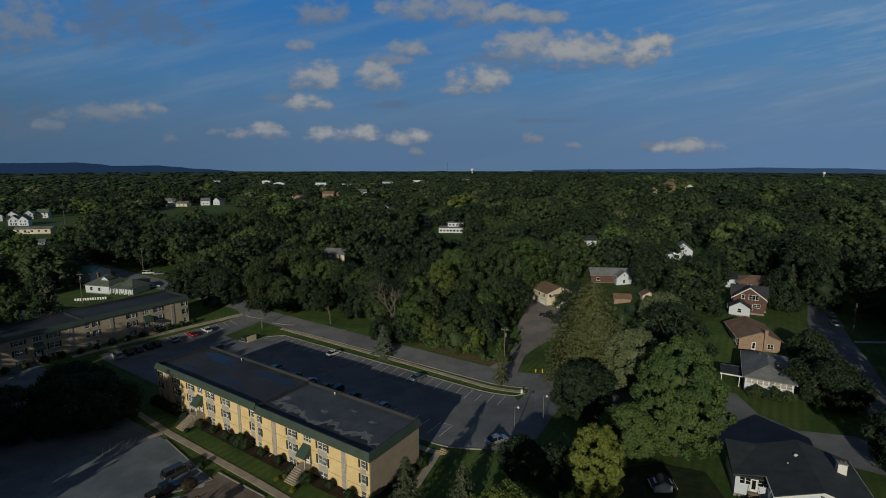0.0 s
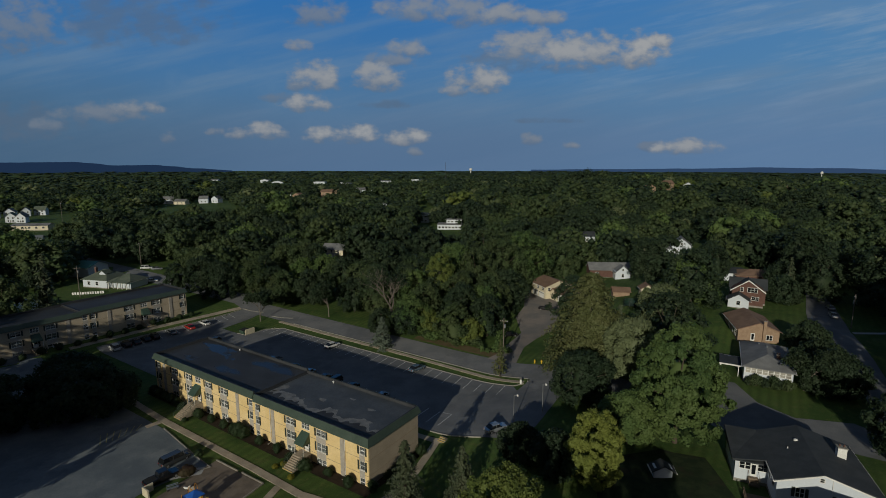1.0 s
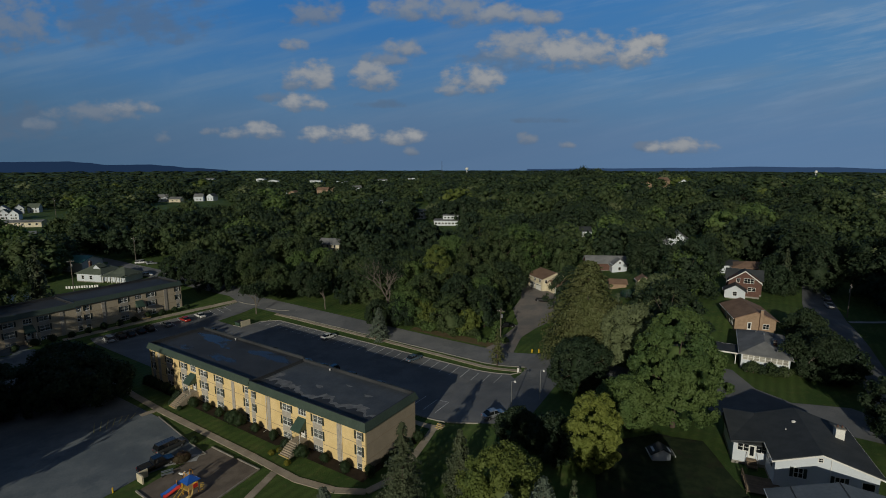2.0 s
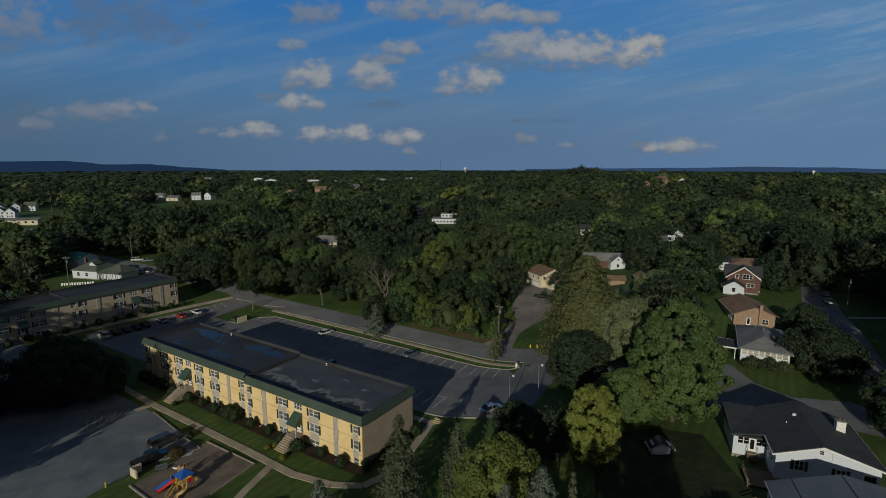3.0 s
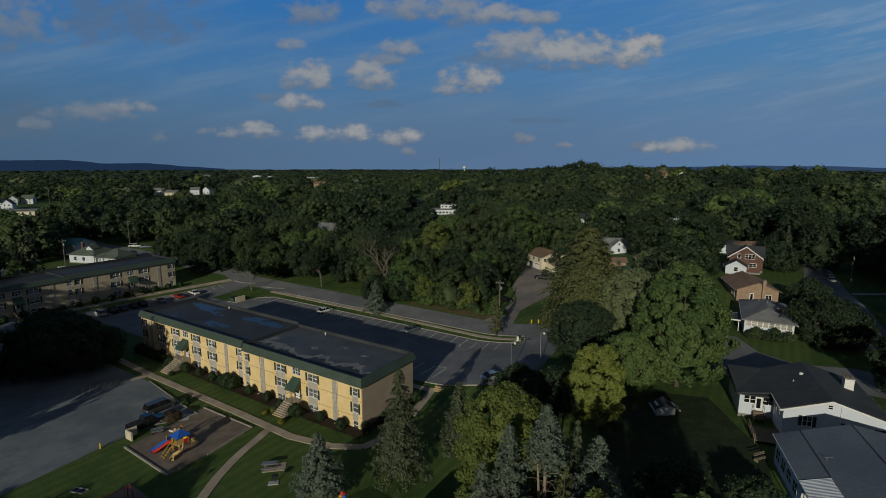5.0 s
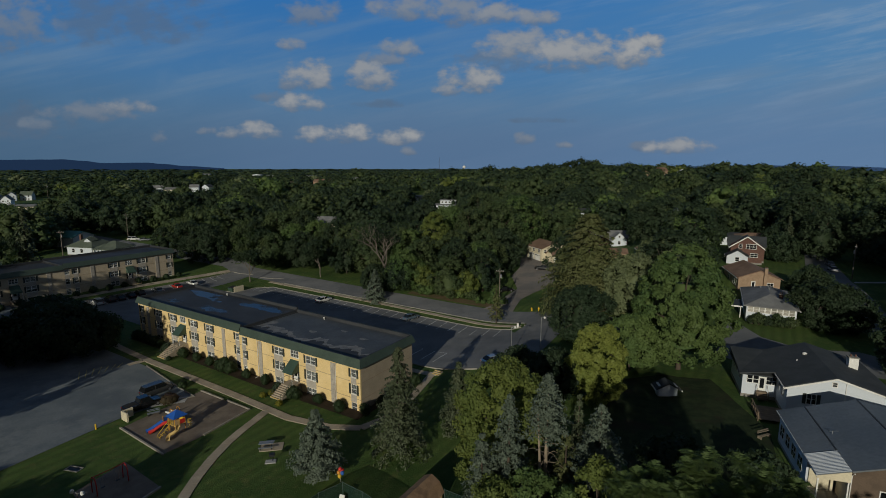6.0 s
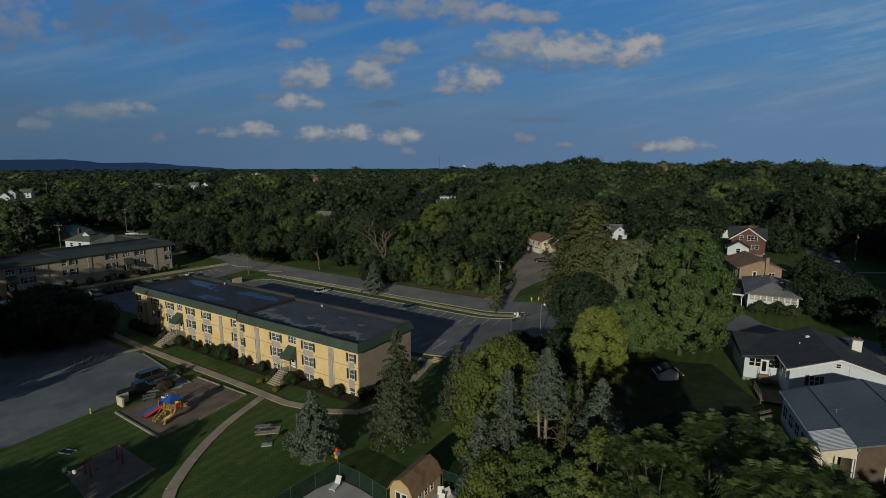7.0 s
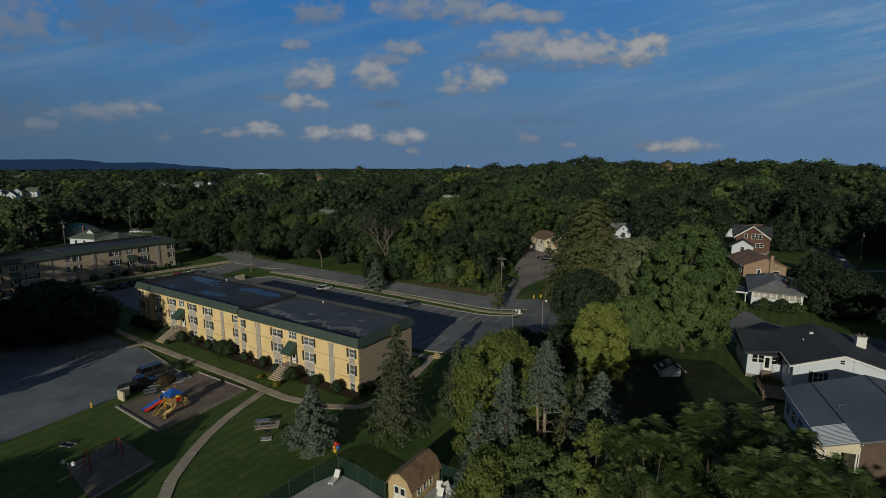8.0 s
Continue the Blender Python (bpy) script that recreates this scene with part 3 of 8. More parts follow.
slab_walk("front_walk", [(-76, -5.2), (-60, -6.4), (-48, -6.9), (-20, -7.0), (-8, -7.3), (-1, -5.9), (3.2, -3.6), (4.4, 0.5), (3.6, 8), (1.6, 16.8)], 1.35, "tan concrete walk along the flats")
slab_walk("curved_walk", [(-12.4, -7.9), (-11.5, -10.6), (-10.6, -13.6), (-9.4, -16.6), (-7.8, -19.8), (-5.8, -23.0), (-4.1, -25.3), (-2.4, -27.4), (0.6, -30.0), (4.5, -32.2), (10, -34.5)], 1.3, "curving concrete walk through the lawn")
slab_walk("side_walk", [(-12, 16.9), (0.9, 17.2), (2.5, 17.6)], 1.3, "concrete walk behind the gable of the flats")
slab_walk("bay_walk", [(-49.2, -7.6), (-49.4, -10.2)], 1.3, "short concrete walk to the car park")
slab_walk("road_walk", [(-82, 48.2), (-60, 48.0), (-30, 47.8), (5.5, 47.0)], 1.1, "narrow concrete footway between verge and road")
slab_walk("lawn_walk", [(-106.5, -2), (-106.0, 20), (-104.8, 44), (-104, 49)], 1.2, "pale concrete walk over the lawn bank")


def kerb(line, label="pale concrete kerb"):
    ob = new("kerb", swept(line, 0.16, 0.20).mesh("kerb", KERB))
    return tagged(ob, label, "kerb", kind="structure")


kerb([(6.0, 46.2), (4, 44.7), (-76, 44.7), (-80.1, 41), (-80.1, 34.2), (-84, 33.9)], "concrete kerb round the car park verge")
kerb([(-69, 4), (-69, 18), (-66, 19.5), (2.5, 19.5), (9, 20.5)], "concrete kerb behind the flats")
kerb([(-104.1, 3.5), (-103.2, 49.5), (-94, 51)], "concrete kerb below the lawn bank")
kerb([(-46, -8.5), (-31, -10.5), (-26.4, -10.9), (-27.9, -14.5)], "low concrete kerb of the playground car park")
kerb([(30, 46.5), (17, 49.6), (15.4, 44)], "concrete kerb at the lane mouth")
kerb([(-76, 49.0), (5.8, 48.9), (6.4, 47.2)], "concrete kerb of the lane")
kerb([(-89, 50), (-84, 50.6), (-80, 52)], "broken concrete kerb by the lane")


def bay_line(x0, y0, x1, y1, material=LINE, width=0.15):
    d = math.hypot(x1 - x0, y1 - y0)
    nx, ny = -(y1 - y0) / d * width / 2, (x1 - x0) / d * width / 2
    return laid("bay_line", [(x0 + nx, y0 + ny), (x1 + nx, y1 + ny), (x1 - nx, y1 - ny), (x0 - nx, y0 - ny)], 0.085, material, "worn white parking bay line", "road marking")


for i in range(29):
    bay_line(-4.0 + 6.5 - 2.9 * i, 39.2, -4.0 + 6.5 - 2.9 * i - 0.4, 44.3)
for i in range(22):
    bay_line(-1.5 - 2.9 * i, 22.0, -1.5 - 2.9 * i, 27.0)
bay_line(-1.5, 27.0, -3.6, 27.0)
for i in range(15):
    bay_line(-103.6, 6.0 + 2.7 * i, -98.6, 5.4 + 2.7 * i)
for i in range(7):
    tagged(bay_line(-52.5 - 0.4 * i + 3 * 0.4, -10.2 - 1.2 * i * 0.0 - 1.05 * i, -49.6 + 0.0 * i, -12.0 - 1.05 * i, YELLOW_LINE, 0.14), "faded yellow hatched line")

# planting strip of mulch along the flats, playground and swing beds
laid("mulch_bed", [(-64.6, -2.5), (-52, -2.4), (-50.4, -1.0), (-45.5, -1.0), (-44, -2.6), (-18.6, -2.7), (-17, -0.6), (-12.5, -0.6), (-11, -2.5), (1.2, -2.2), (1.6, 12), (0.0, 12.5), (0, 0), (-64.6, 0)], 0.06, MULCH, "dark bark mulch bed along the flats", "planting bed")
laid("mulch_bed", [(-27.4, -9.2), (-15.1, -8.9), (-13.9, -18.0), (-14.1, -22.6), (-25.8, -22.3)], 0.07, PLAY_MULCH, "grey brown wood chip playground bed", "playground bed")
laid("mulch_bed", [(-16.4, -26.2), (-7.6, -26.5), (-6.2, -33.6), (-15.0, -32.6)], 0.07, PLAY_MULCH, "grey brown wood chip bed under the swings", "playground bed")
# weedy yard ground, its colour darkened to stand in for tree shade
x, y = zip(*[to_site(*p) for p in ((22, 47), (30, 46), (38, 52), (41.2, 58), (41.6, 66), (42.5, 74), (37, 78), (25, 75), (21, 60))])
laid("ground_cover", list(zip(x, y)), 0.055, surface("weedy ground darkened as shade", (0.018, 0.030, 0.014), (0.032, 0.046, 0.020), 0.7, 0.95, 0, 0.7, 12, c3=(0.030, 0.028, 0.018), spec=0.15), "weedy yard ground painted dark for tree shade", "ground cover")
laid("bare_strip", [(-34, 57.3), (-4, 57.0), (-4.5, 60), (-20, 60.6), (-34, 59.5)], 0.06, DIRT, "dry tan grass strip at the wood edge", "verge")


def timber_edge(line, label):
    ob = new("timber_edging", swept(line, 0.22, 0.22, 0.05, 4).mesh("timber_edging", TIMBER))
    return tagged(ob, label, "edging")


timber_edge([(-25.9, -22.4), (-14.0, -22.7)], "weathered landscape timber edging of the playground")
timber_edge([(-27.4, -9.1), (-21.5, -9.0)], "weathered landscape timber edging by the walk")
timber_edge([(-20.6, -8.9), (-15.0, -8.8), (-14.0, -17)], "weathered landscape timber edging by the lawn")
timber_edge([(-7.5, -26.5), (-6.2, -33.6)], "weathered timber edging of the swing bed")

# ---------------------------------------------------------------- the flats


def pierced(width, tall, thick, holes):
    """A wall from x 0 to -width (y 0 outside, thick inwards) with rectangular holes (x0, x1, z0, z1) right through."""
    xs = sorted({-width, 0.0, *[h[0] for h in holes], *[h[1] for h in holes]})
    zs = sorted({0.0, tall, *[h[2] for h in holes], *[h[3] for h in holes]})
    s = Shape()

    def hole(xm, zm):
        return any(h[0] < xm < h[1] and h[2] < zm < h[3] for h in holes)

    for i in range(len(xs) - 1):
        for j in range(len(zs) - 1):
            if hole((xs[i] + xs[i + 1]) / 2, (zs[j] + zs[j + 1]) / 2):
                continue
            x0, x1, z0, z1 = xs[i], xs[i + 1], zs[j], zs[j + 1]
            s.add([(x0, 0, z0), (x1, 0, z0), (x1, 0, z1), (x0, 0, z1)], [(0, 1, 2, 3)])
            s.add([(x0, thick, z0), (x1, thick, z0), (x1, thick, z1), (x0, thick, z1)], [(3, 2, 1, 0)])
    for x0, x1, z0, z1 in list(holes) + [(-width, 0.0, 0.0, tall)]:
        s.add([(x0, 0, z0), (x1, 0, z0), (x1, thick, z0), (x0, thick, z0), (x0, 0, z1), (x1, 0, z1), (x1, thick, z1), (x0, thick, z1)],
              [(0, 1, 2, 3), (4, 7, 6, 5), (0, 3, 7, 4), (1, 5, 6, 2)])
    return s


def sash(parent, x0, x1, z0, z1, y=0.0, lights=2, shutters=(True, True), blind=0.5, face=1):
    """A window unit: white frame with bars, glass, blind, sill and shutters."""
    f, bars = Shape(), []
    b = 0.07
    f.box(x0, x1, y + 0.03, y + 0.12, z0, z0 + b).box(x0, x1, y + 0.03, y + 0.12, z1 - b, z1)
    f.box(x0, x0 + b, y + 0.03, y + 0.12, z0 + b, z1 - b).box(x1 - b, x1, y + 0.03, y + 0.12, z0 + b, z1 - b)
    for k in range(1, lights):
        xm = x0 + (x1 - x0) * k / lights
        bars.append(("mullion", Shape().box(xm - 0.05, xm + 0.05, y + 0.03, y + 0.12, z0 + b, z1 - b)))
    zm = (z0 + z1) / 2
    bars.append(("meeting_rail", Shape().box(x0 + b, x1 - b, y + 0.05, y + 0.10, zm - 0.035, zm + 0.035)))
    f.welded = True
    w = part("window", f, WHITE, parent)
    for name, bar in bars:
        part(name, bar, WHITE, w)
    part("pane", Shape().box(x0 + b, x1 - b, y + 0.085, y + 0.095, z0 + b, z1 - b), GLASS, w)
    if blind > 0:
        part("blind", Shape().box(x0 + b, x1 - b, y + 0.16, y + 0.18, z1 - b - (z1 - z0 - 2 * b) * blind, z1 - b), BLIND, w)
    part("sill", Shape().box(x0 - 0.05, x1 + 0.05, y - 0.06, y + 0.02, z0 - 0.07, z0), WHITE, w)
    for on, xa in ((shutters[0], x0 - 0.42), (shutters[1], x1 + 0.04)):
        if on:
            s = Shape().block(xa, xa + 0.38, y - 0.05, y + 0.005, z0 - 0.04, z1 + 0.04, 0.0)
            for k in range(9):
                zz = z0 + (z1 - z0) * (k + 0.5) / 9
                s.box(xa + 0.05, xa + 0.33, y - 0.065, y - 0.05, zz - 0.03, zz + 0.03)
            part("shutter", s, SHUTTER, w)
    return w


def entrance(parent, xc, base, floor):
    """Glazed stair window above a canopy, door, landing and a flight of steps with rails."""
    f = Shape()
    f.box(xc - 1.0, xc + 1.0, 0.02, 0.12, floor + 4.1, floor + 4.2).box(xc - 1.0, xc + 1.0, 0.02, 0.12, floor + 5.35, floor + 5.45)
    for k in (0, 3):
        f.box(xc - 1.0 + 0.64 * k, xc - 0.92 + 0.64 * k, 0.02, 0.12, floor + 4.2, floor + 5.35)
    f.welded = True
    w = part("stair_window", f, WHITE, parent, "white framed stair window")
    for k in (1, 2):
        part("mullion", Shape().box(xc - 1.0 + 0.64 * k, xc - 0.92 + 0.64 * k, 0.02, 0.12, floor + 4.2, floor + 5.35), WHITE, w)
    part("meeting_rail", Shape().box(xc - 0.92, xc + 0.92, 0.04, 0.10, floor + 4.75, floor + 4.81), WHITE, w)
    part("pane", Shape().box(xc - 0.95, xc + 0.95, 0.07, 0.08, floor + 4.2, floor + 5.35), GLASS, w)
    d = Shape().block(xc - 0.5, xc + 0.5, 0.05, 0.12, floor, floor + 2.1, 0.0)
    d = part("entrance_door", d, WHITE, parent, "white glazed entrance door")
    part("pane", Shape().box(xc - 0.34, xc + 0.34, 0.03, 0.05, floor + 0.9, floor + 1.95), CAR_GLASS, d)
    part("side_light", Shape().box(xc + 0.62, xc + 0.95, 0.04, 0.10, floor + 0.1, floor + 2.05), GLASS, parent)
    c = Shape()
    zt, zb, out = floor + 3.75, floor + 2.15, -1.75
    c.add([(xc - 1.0, -0.02, zt), (xc + 1.0, -0.02, zt), (xc + 1.15, out, zb), (xc - 1.15, out, zb), (xc - 1.0, -0.02, zb), (xc + 1.0, -0.02, zb),
           (xc - 1.15, out, zb - 0.22), (xc + 1.15, out, zb - 0.22), (xc - 1.0, -0.02, zb - 0.22), (xc + 1.0, -0.02, zb - 0.22)],
          [(0, 3, 2, 1), (3, 6, 7, 2), (0, 8, 6, 3), (1, 2, 7, 9)])
    part("canopy", c, GREEN_AWNING, parent, "green sloping canopy")
    for x in (xc - 1.08, xc + 1.08):
        part("canopy_post", Shape().tube([(x, out + 0.08, base), (x, out + 0.08, zb)], 0.05), WHITE, parent)
    n = max(4, round((floor - base) / 0.18))
    rise, tread = (floor - base) / n, 0.33
    part("landing", Shape().block(xc - 1.35, xc + 1.35, -2.0, -0.01, base - 0.2, floor, 0.02), CONCRETE, parent)
    for i in range(n - 1):
        y1 = -2.0 - tread * i
        part("step", Shape().block(xc - 1.3, xc + 1.3, y1 - tread, y1 - 0.002, base - 0.2, floor - rise * (i + 1), 0.02), CONCRETE, parent)
        part("step_edge", Shape().box(xc - 1.28, xc + 1.28, y1 - tread - 0.006, y1 - tread + 0.05, floor - rise * (i + 1) - 0.05, floor - rise * (i + 1) + 0.006), JOINT if i < n - 2 else SAFETY, parent)
    y_end = -2.0 - tread * (n - 1)
    for x in (xc - 1.28, xc + 1.28):
        r = Shape().tube([(x, -0.2, floor + 0.95), (x, -2.0, floor + 0.95), (x, y_end, base + 0.95)], 0.03, 6)
        r.tube([(x, -2.0, floor + 0.5), (x, y_end, base + 0.5)], 0.02, 6)
        for q in range(5):
            yy = -2.0 + (y_end + 2.0) * q / 4
            zz = floor + (base - floor) * q / 4
            r.tube([(x, yy, zz - 0.1), (x, yy, zz + 0.95)], 0.025, 6)
        part("handrail", r, GREEN_METAL, parent, "green painted handrail")


def flats(name, m, label, halves, depth, wall, base, gable, plain_back=False):
    """Three storeys under a green mansard band. halves: (x right end, x left end, lift of the floors, stacks, pilasters, entrances)."""
    top = thing(name, m, label, "apartment building")
    eave = 7.15
    for x1, x0, lift, stacks, pilasters, doors in halves:
        wide = x1 - x0
        holes, units = [], []
        for xc, w, lights, sh in stacks:
            for k, (zs, ze) in enumerate(((0.12, 1.62), (2.98, 4.58), (5.72, 7.06))):
                holes.append((xc - x1 - w / 2, xc - x1 + w / 2, zs + 0.6 + lift, ze + 0.6 + lift))
                units.append((xc - w / 2, xc + w / 2, zs + lift, ze + lift, lights, sh if k else (False, False)))
        for xc, fl in doors:
            holes.append((xc - x1 - 1.0, xc - x1 + 1.0, fl + 4.1 + 0.6, fl + 5.45 + 0.6))
            holes.append((xc - x1 - 1.0, xc - x1 + 1.0, fl + 0.6, fl + 2.15 + 0.6))
        s = pierced(wide, eave + lift + 1.0, 0.25, holes)
        s.v = [(x + x1, y, z - 0.6) for x, y, z in s.v]
        part("front_wall", s, wall, top)
        for i, (xa, xb, za, zb, lights, sh) in enumerate(units):
            sash(top, xa, xb, za, zb, 0.0, lights, sh, (0.0, 0.45, 0.7, 0.3, 1.0)[(i * 7 + i // 3) % 5])
        for xc, w, lights, sh in stacks:          # pale panels between stacked windows
            for za, zb in ((1.62, 2.90), (4.58, 5.64)):
                part("panel", Shape().box(xc - w / 2, xc + w / 2, -0.03, -0.002, za + 0.05 + lift, zb - 0.03 + lift), SPANDREL, top)
        for xc in pilasters:
            z, k = -0.4, 0
            while z < eave + lift - 0.25:
                part("block", Shape().box(xc - 0.45, xc + 0.45, -0.10 - 0.02 * (k % 2), -0.004, z, z + 0.36), SPANDREL, top)
                z, k = z + 0.40, k + 1
        for zj in (2.30, 4.98):
            edges = sorted([x0] + [q for xc, w, li, sh in stacks for q in (xc - w / 2 - 0.01, xc + w / 2 + 0.01)] + [q for xc in pilasters for q in (xc - 0.46, xc + 0.46)] + [x1])
            for a, b in zip(edges[::2], edges[1::2]):
                if b - a > 0.05:
                    part("joint_band", Shape().box(a, b, -0.022, -0.001, zj + lift, zj + 0.07 + lift), JOINT, top)
        for xc, fl in doors:
            entrance(top, xc, base, fl)
        # floors and dark rooms behind the glass
        for zf in (-0.5, 2.55 + lift, 5.2 + lift):
            part("floor_slab", Shape().box(x0 + 0.3, x1 - 0.3, 0.26, depth - 0.3, zf, zf + 0.15), DARK, top)
        part("room_wall", Shape().box(x0 + 0.3, x1 - 0.3, 3.0, 3.1, 0.1, eave + lift + 0.3), DARK, top)
        # roof deck and the mansard band
        zr = eave + lift + 1.15
        part("roof", Shape().box(x0 + 0.02, x1 - 0.02, 0.02, depth - 0.02, zr - 0.35, zr), gable["roof"][0 if x1 == max(h[0] for h in halves) else -1], top, "flat membrane roof")
        o, zb, zt = 0.48, eave + lift + 0.42, eave + lift + 1.75
        ends = (x0 - (o if x0 == min(h[1] for h in halves) else 0), x1 + (o if x1 == max(h[0] for h in halves) else 0))
        f = Shape()
        f.add([(ends[0], -o, zb), (ends[1], -o, zb), (x1, 0.0, zt), (x0, 0.0, zt), (ends[0], 0.03, zb), (ends[1], 0.03, zb), (x0, 0.25, zt), (x1, 0.25, zt), (x0, 0.25, zr - 0.1), (x1, 0.25, zr - 0.1)],
              [(0, 1, 2, 3), (0, 4, 5, 1)])
        pp = Shape().box(x0, x1, 0.0, 0.25, zr - 0.1, zt - 0.02).box(x0, x1, depth - 0.25, depth, zr - 0.1, zt - 0.02)
        yb, yo = depth, depth + o
        f.add([(ends[0], yo, zb), (ends[1], yo, zb), (x1, yb, zt), (x0, yb, zt), (ends[0], yb - 0.03, zb), (ends[1], yb - 0.03, zb), (x0, yb - 0.25, zt), (x1, yb - 0.25, zt), (x0, yb - 0.25, zr - 0.1), (x1, yb - 0.25, zr - 0.1)],
              [(1, 0, 3, 2), (4, 0, 1, 5)])
        for x, e, sgn in ((x1, ends[1], 1), (x0, ends[0], -1)):
            xa, xb = sorted((x, x - sgn * 0.25))
            if e == x:
                pp.box(xa, xb, 0.252, depth - 0.252, zr - 0.1, zr + 0.16)
                continue
            pp.box(xa, xb, 0.252, depth - 0.252, zr - 0.1, zt - 0.02)
            f.add([(e, -o, zb), (e, yo, zb), (x, yb, zt), (x, 0, zt), (x - sgn * 0.25, 0.25, zt), (x - sgn * 0.25, yb - 0.25, zt), (x - sgn * 0.25, 0.25, zr - 0.1), (x - sgn * 0.25, yb - 0.25, zr - 0.1), (x - sgn * 0.05, 0, zb), (x - sgn * 0.05, yb, zb)],
                  [(0, 1, 2, 3), (0, 8, 9, 1)])
        part("parapet", pp, gable["roof"][-1], top, "dark felted parapet")
        part("mansard", f, GREEN_METAL, top, "green metal mansard band")
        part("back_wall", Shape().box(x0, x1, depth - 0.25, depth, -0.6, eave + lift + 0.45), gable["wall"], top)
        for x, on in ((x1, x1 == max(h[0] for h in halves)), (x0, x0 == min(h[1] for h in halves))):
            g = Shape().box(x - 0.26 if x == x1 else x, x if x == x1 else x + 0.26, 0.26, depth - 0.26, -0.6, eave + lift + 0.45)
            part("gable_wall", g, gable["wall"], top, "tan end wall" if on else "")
            if on:
                e = 0.004 if x == x1 else -0.004
                for zj in (2.30, 4.98):
                    part("joint_band", Shape().box(min(x, x + 5 * e), max(x, x + 5 * e), 0.3, depth - 0.3, zj + lift, zj + 0.07 + lift), JOINT, top)
    return top


BOTH, NONE = (True, True), (False, False)
near_flats = flats("apartment_building", SITE.copy(), "long yellow three-storey flats with green mansard band and flat roof",
      [(0.0, -28.7, 0.0, [(-1.35, 1.15, 1, BOTH), (-10.75, 2.3, 2, BOTH), (-18.6, 2.3, 2, BOTH), (-28.0, 1.15, 1, (False, True))], [-5.7, -23.4], [(-14.55, 1.9)]),
       (-28.7, -64.8, 0.42, [(-29.9, 1.15, 1, (True, False)), (-38.6, 2.3, 2, BOTH), (-43.9, 2.3, 2, BOTH), (-51.2, 2.3, 2, BOTH), (-56.8, 2.3, 2, BOTH), (-63.4, 1.15, 1, BOTH)], [-34.0, -60.8], [(-47.6, 2.2)])],
      13.3, STUCCO, 0.4, {"wall": GABLE_TAN, "roof": [MEMBRANE_GREY, MEMBRANE]})

# weathered pale patches and vents on the roof, water standing on the darker half
WET = bpy.data.materials.new("wet black membrane")
WET.use_nodes = True
k = Nodes(WET.node_tree)
body = k.add("ShaderNodeBsdfPrincipled")
body.inputs["Base Color"].default_value = (0.030, 0.032, 0.036, 1)
body.inputs["Specular IOR Level"].default_value = 0.11
patchy = k.ramp(k.noise(k.add("ShaderNodeNewGeometry").outputs["Position"], 0.30, 5.0, 0.6), 0.45, 0.70)
k.link(k.calc("ADD", 0.10, k.calc("MULTIPLY", patchy, 0.6)), body.inputs["Roughness"])
k.link(body.outputs[0], k.add("ShaderNodeOutputMaterial").inputs[0])


def blot(x, y, rx, ry, seed, n=40):
    rnd = random.Random(seed)
    p = [rnd.uniform(0, 6.28) for _ in range(4)]
    pts = []
    for i in range(n):
        a = 2 * math.pi * i / n
        r = 1 + 0.20 * math.sin(2 * a + p[0]) + 0.18 * math.sin(3 * a + p[1]) + 0.14 * math.sin(5 * a + p[2]) + 0.09 * math.sin(11 * a + p[3])
        pts.append((x + rx * r * math.cos(a), y + ry * r * math.sin(a)))
    return pts


for i, (x, y, rx, ry) in enumerate(((-36.0, 10.6, 5.0, 1.9), (-43.6, 4.2, 3.6, 1.3), (-56.0, 10.6, 6.0, 1.7), (-56.4, 3.8, 2.4, 0.8), (-49.0, 8.4, 1.6, 0.6))):
    part("puddle", Shape().prism(blot(x, y, rx, ry, i + 3), 8.726, 8.732), WET, near_flats, "shallow rainwater on the roof")
for i, (x, y, rx, ry) in enumerate(((-4.6, 4.6, 1.2, 0.5), (-24.6, 4.0, 2.3, 1.0), (-27.4, 5.6, 0.8, 1.5), (-6.8, 8.4, 0.8, 0.4), (-17.0, 6.4, 1.0, 0.4), (-12.4, 9.6, 0.6, 0.3))):
    part("dust_patch", Shape().prism(blot(x, y, rx, ry, i + 20), 8.3025, 8.3065), PALE_DUST, near_flats, "pale dried dust on the roof")
# damp dark silt along the front parapet, ragged on its inner side, with pale dust beyond it
rnd_s = random.Random(41)
for name, reach, mat, z, lab in (("dust_band", 1.25, PALE_DUST, 8.3005, "pale dried dust on the roof"), ("damp_band", 0.0, MEMBRANE, 8.3085, "dark damp silt along the parapet")):
    rag = []
    for k in range(57):
        x = -28.2 + 0.5 * k
        wave = 0.75 + 0.30 * math.sin(0.9 * x) + 0.55 * abs(math.sin(1.55 * x + 0.6)) + 0.25 * rnd_s.random()
        rag.append((x, 0.9 + wave * (1.1 if -20 < x < -14 else 1.75) + reach * (0.35 + 0.9 * abs(math.sin(0.42 * x + 1.0)))))
    part(name, Shape().prism([(-28.2, 0.27), (-0.3, 0.27)] + rag[::-1], z, z + 0.004), mat, near_flats, lab)
for x, y, z in ((-20.5, 12.6, 8.3), (-51.0, 12.5, 8.72)):
    v = Shape().tube([(x, y, z), (x, y, z + 0.35)], 0.09)
    v.tube([(x, y, z + 0.33), (x, y, z + 0.42), (x, y, z + 0.5)], [0.2, 0.2, 0.06])
    part("roof_vent", v, WHITE, near_flats, "white roof vent")
for x in (-5.05, -24.1):
    part("downpipe", Shape().tube([(x, -0.12, 7.3), (x, -0.12, 0.6), (x, -0.95, 0.5)], 0.05, 6), WHITE, near_flats)

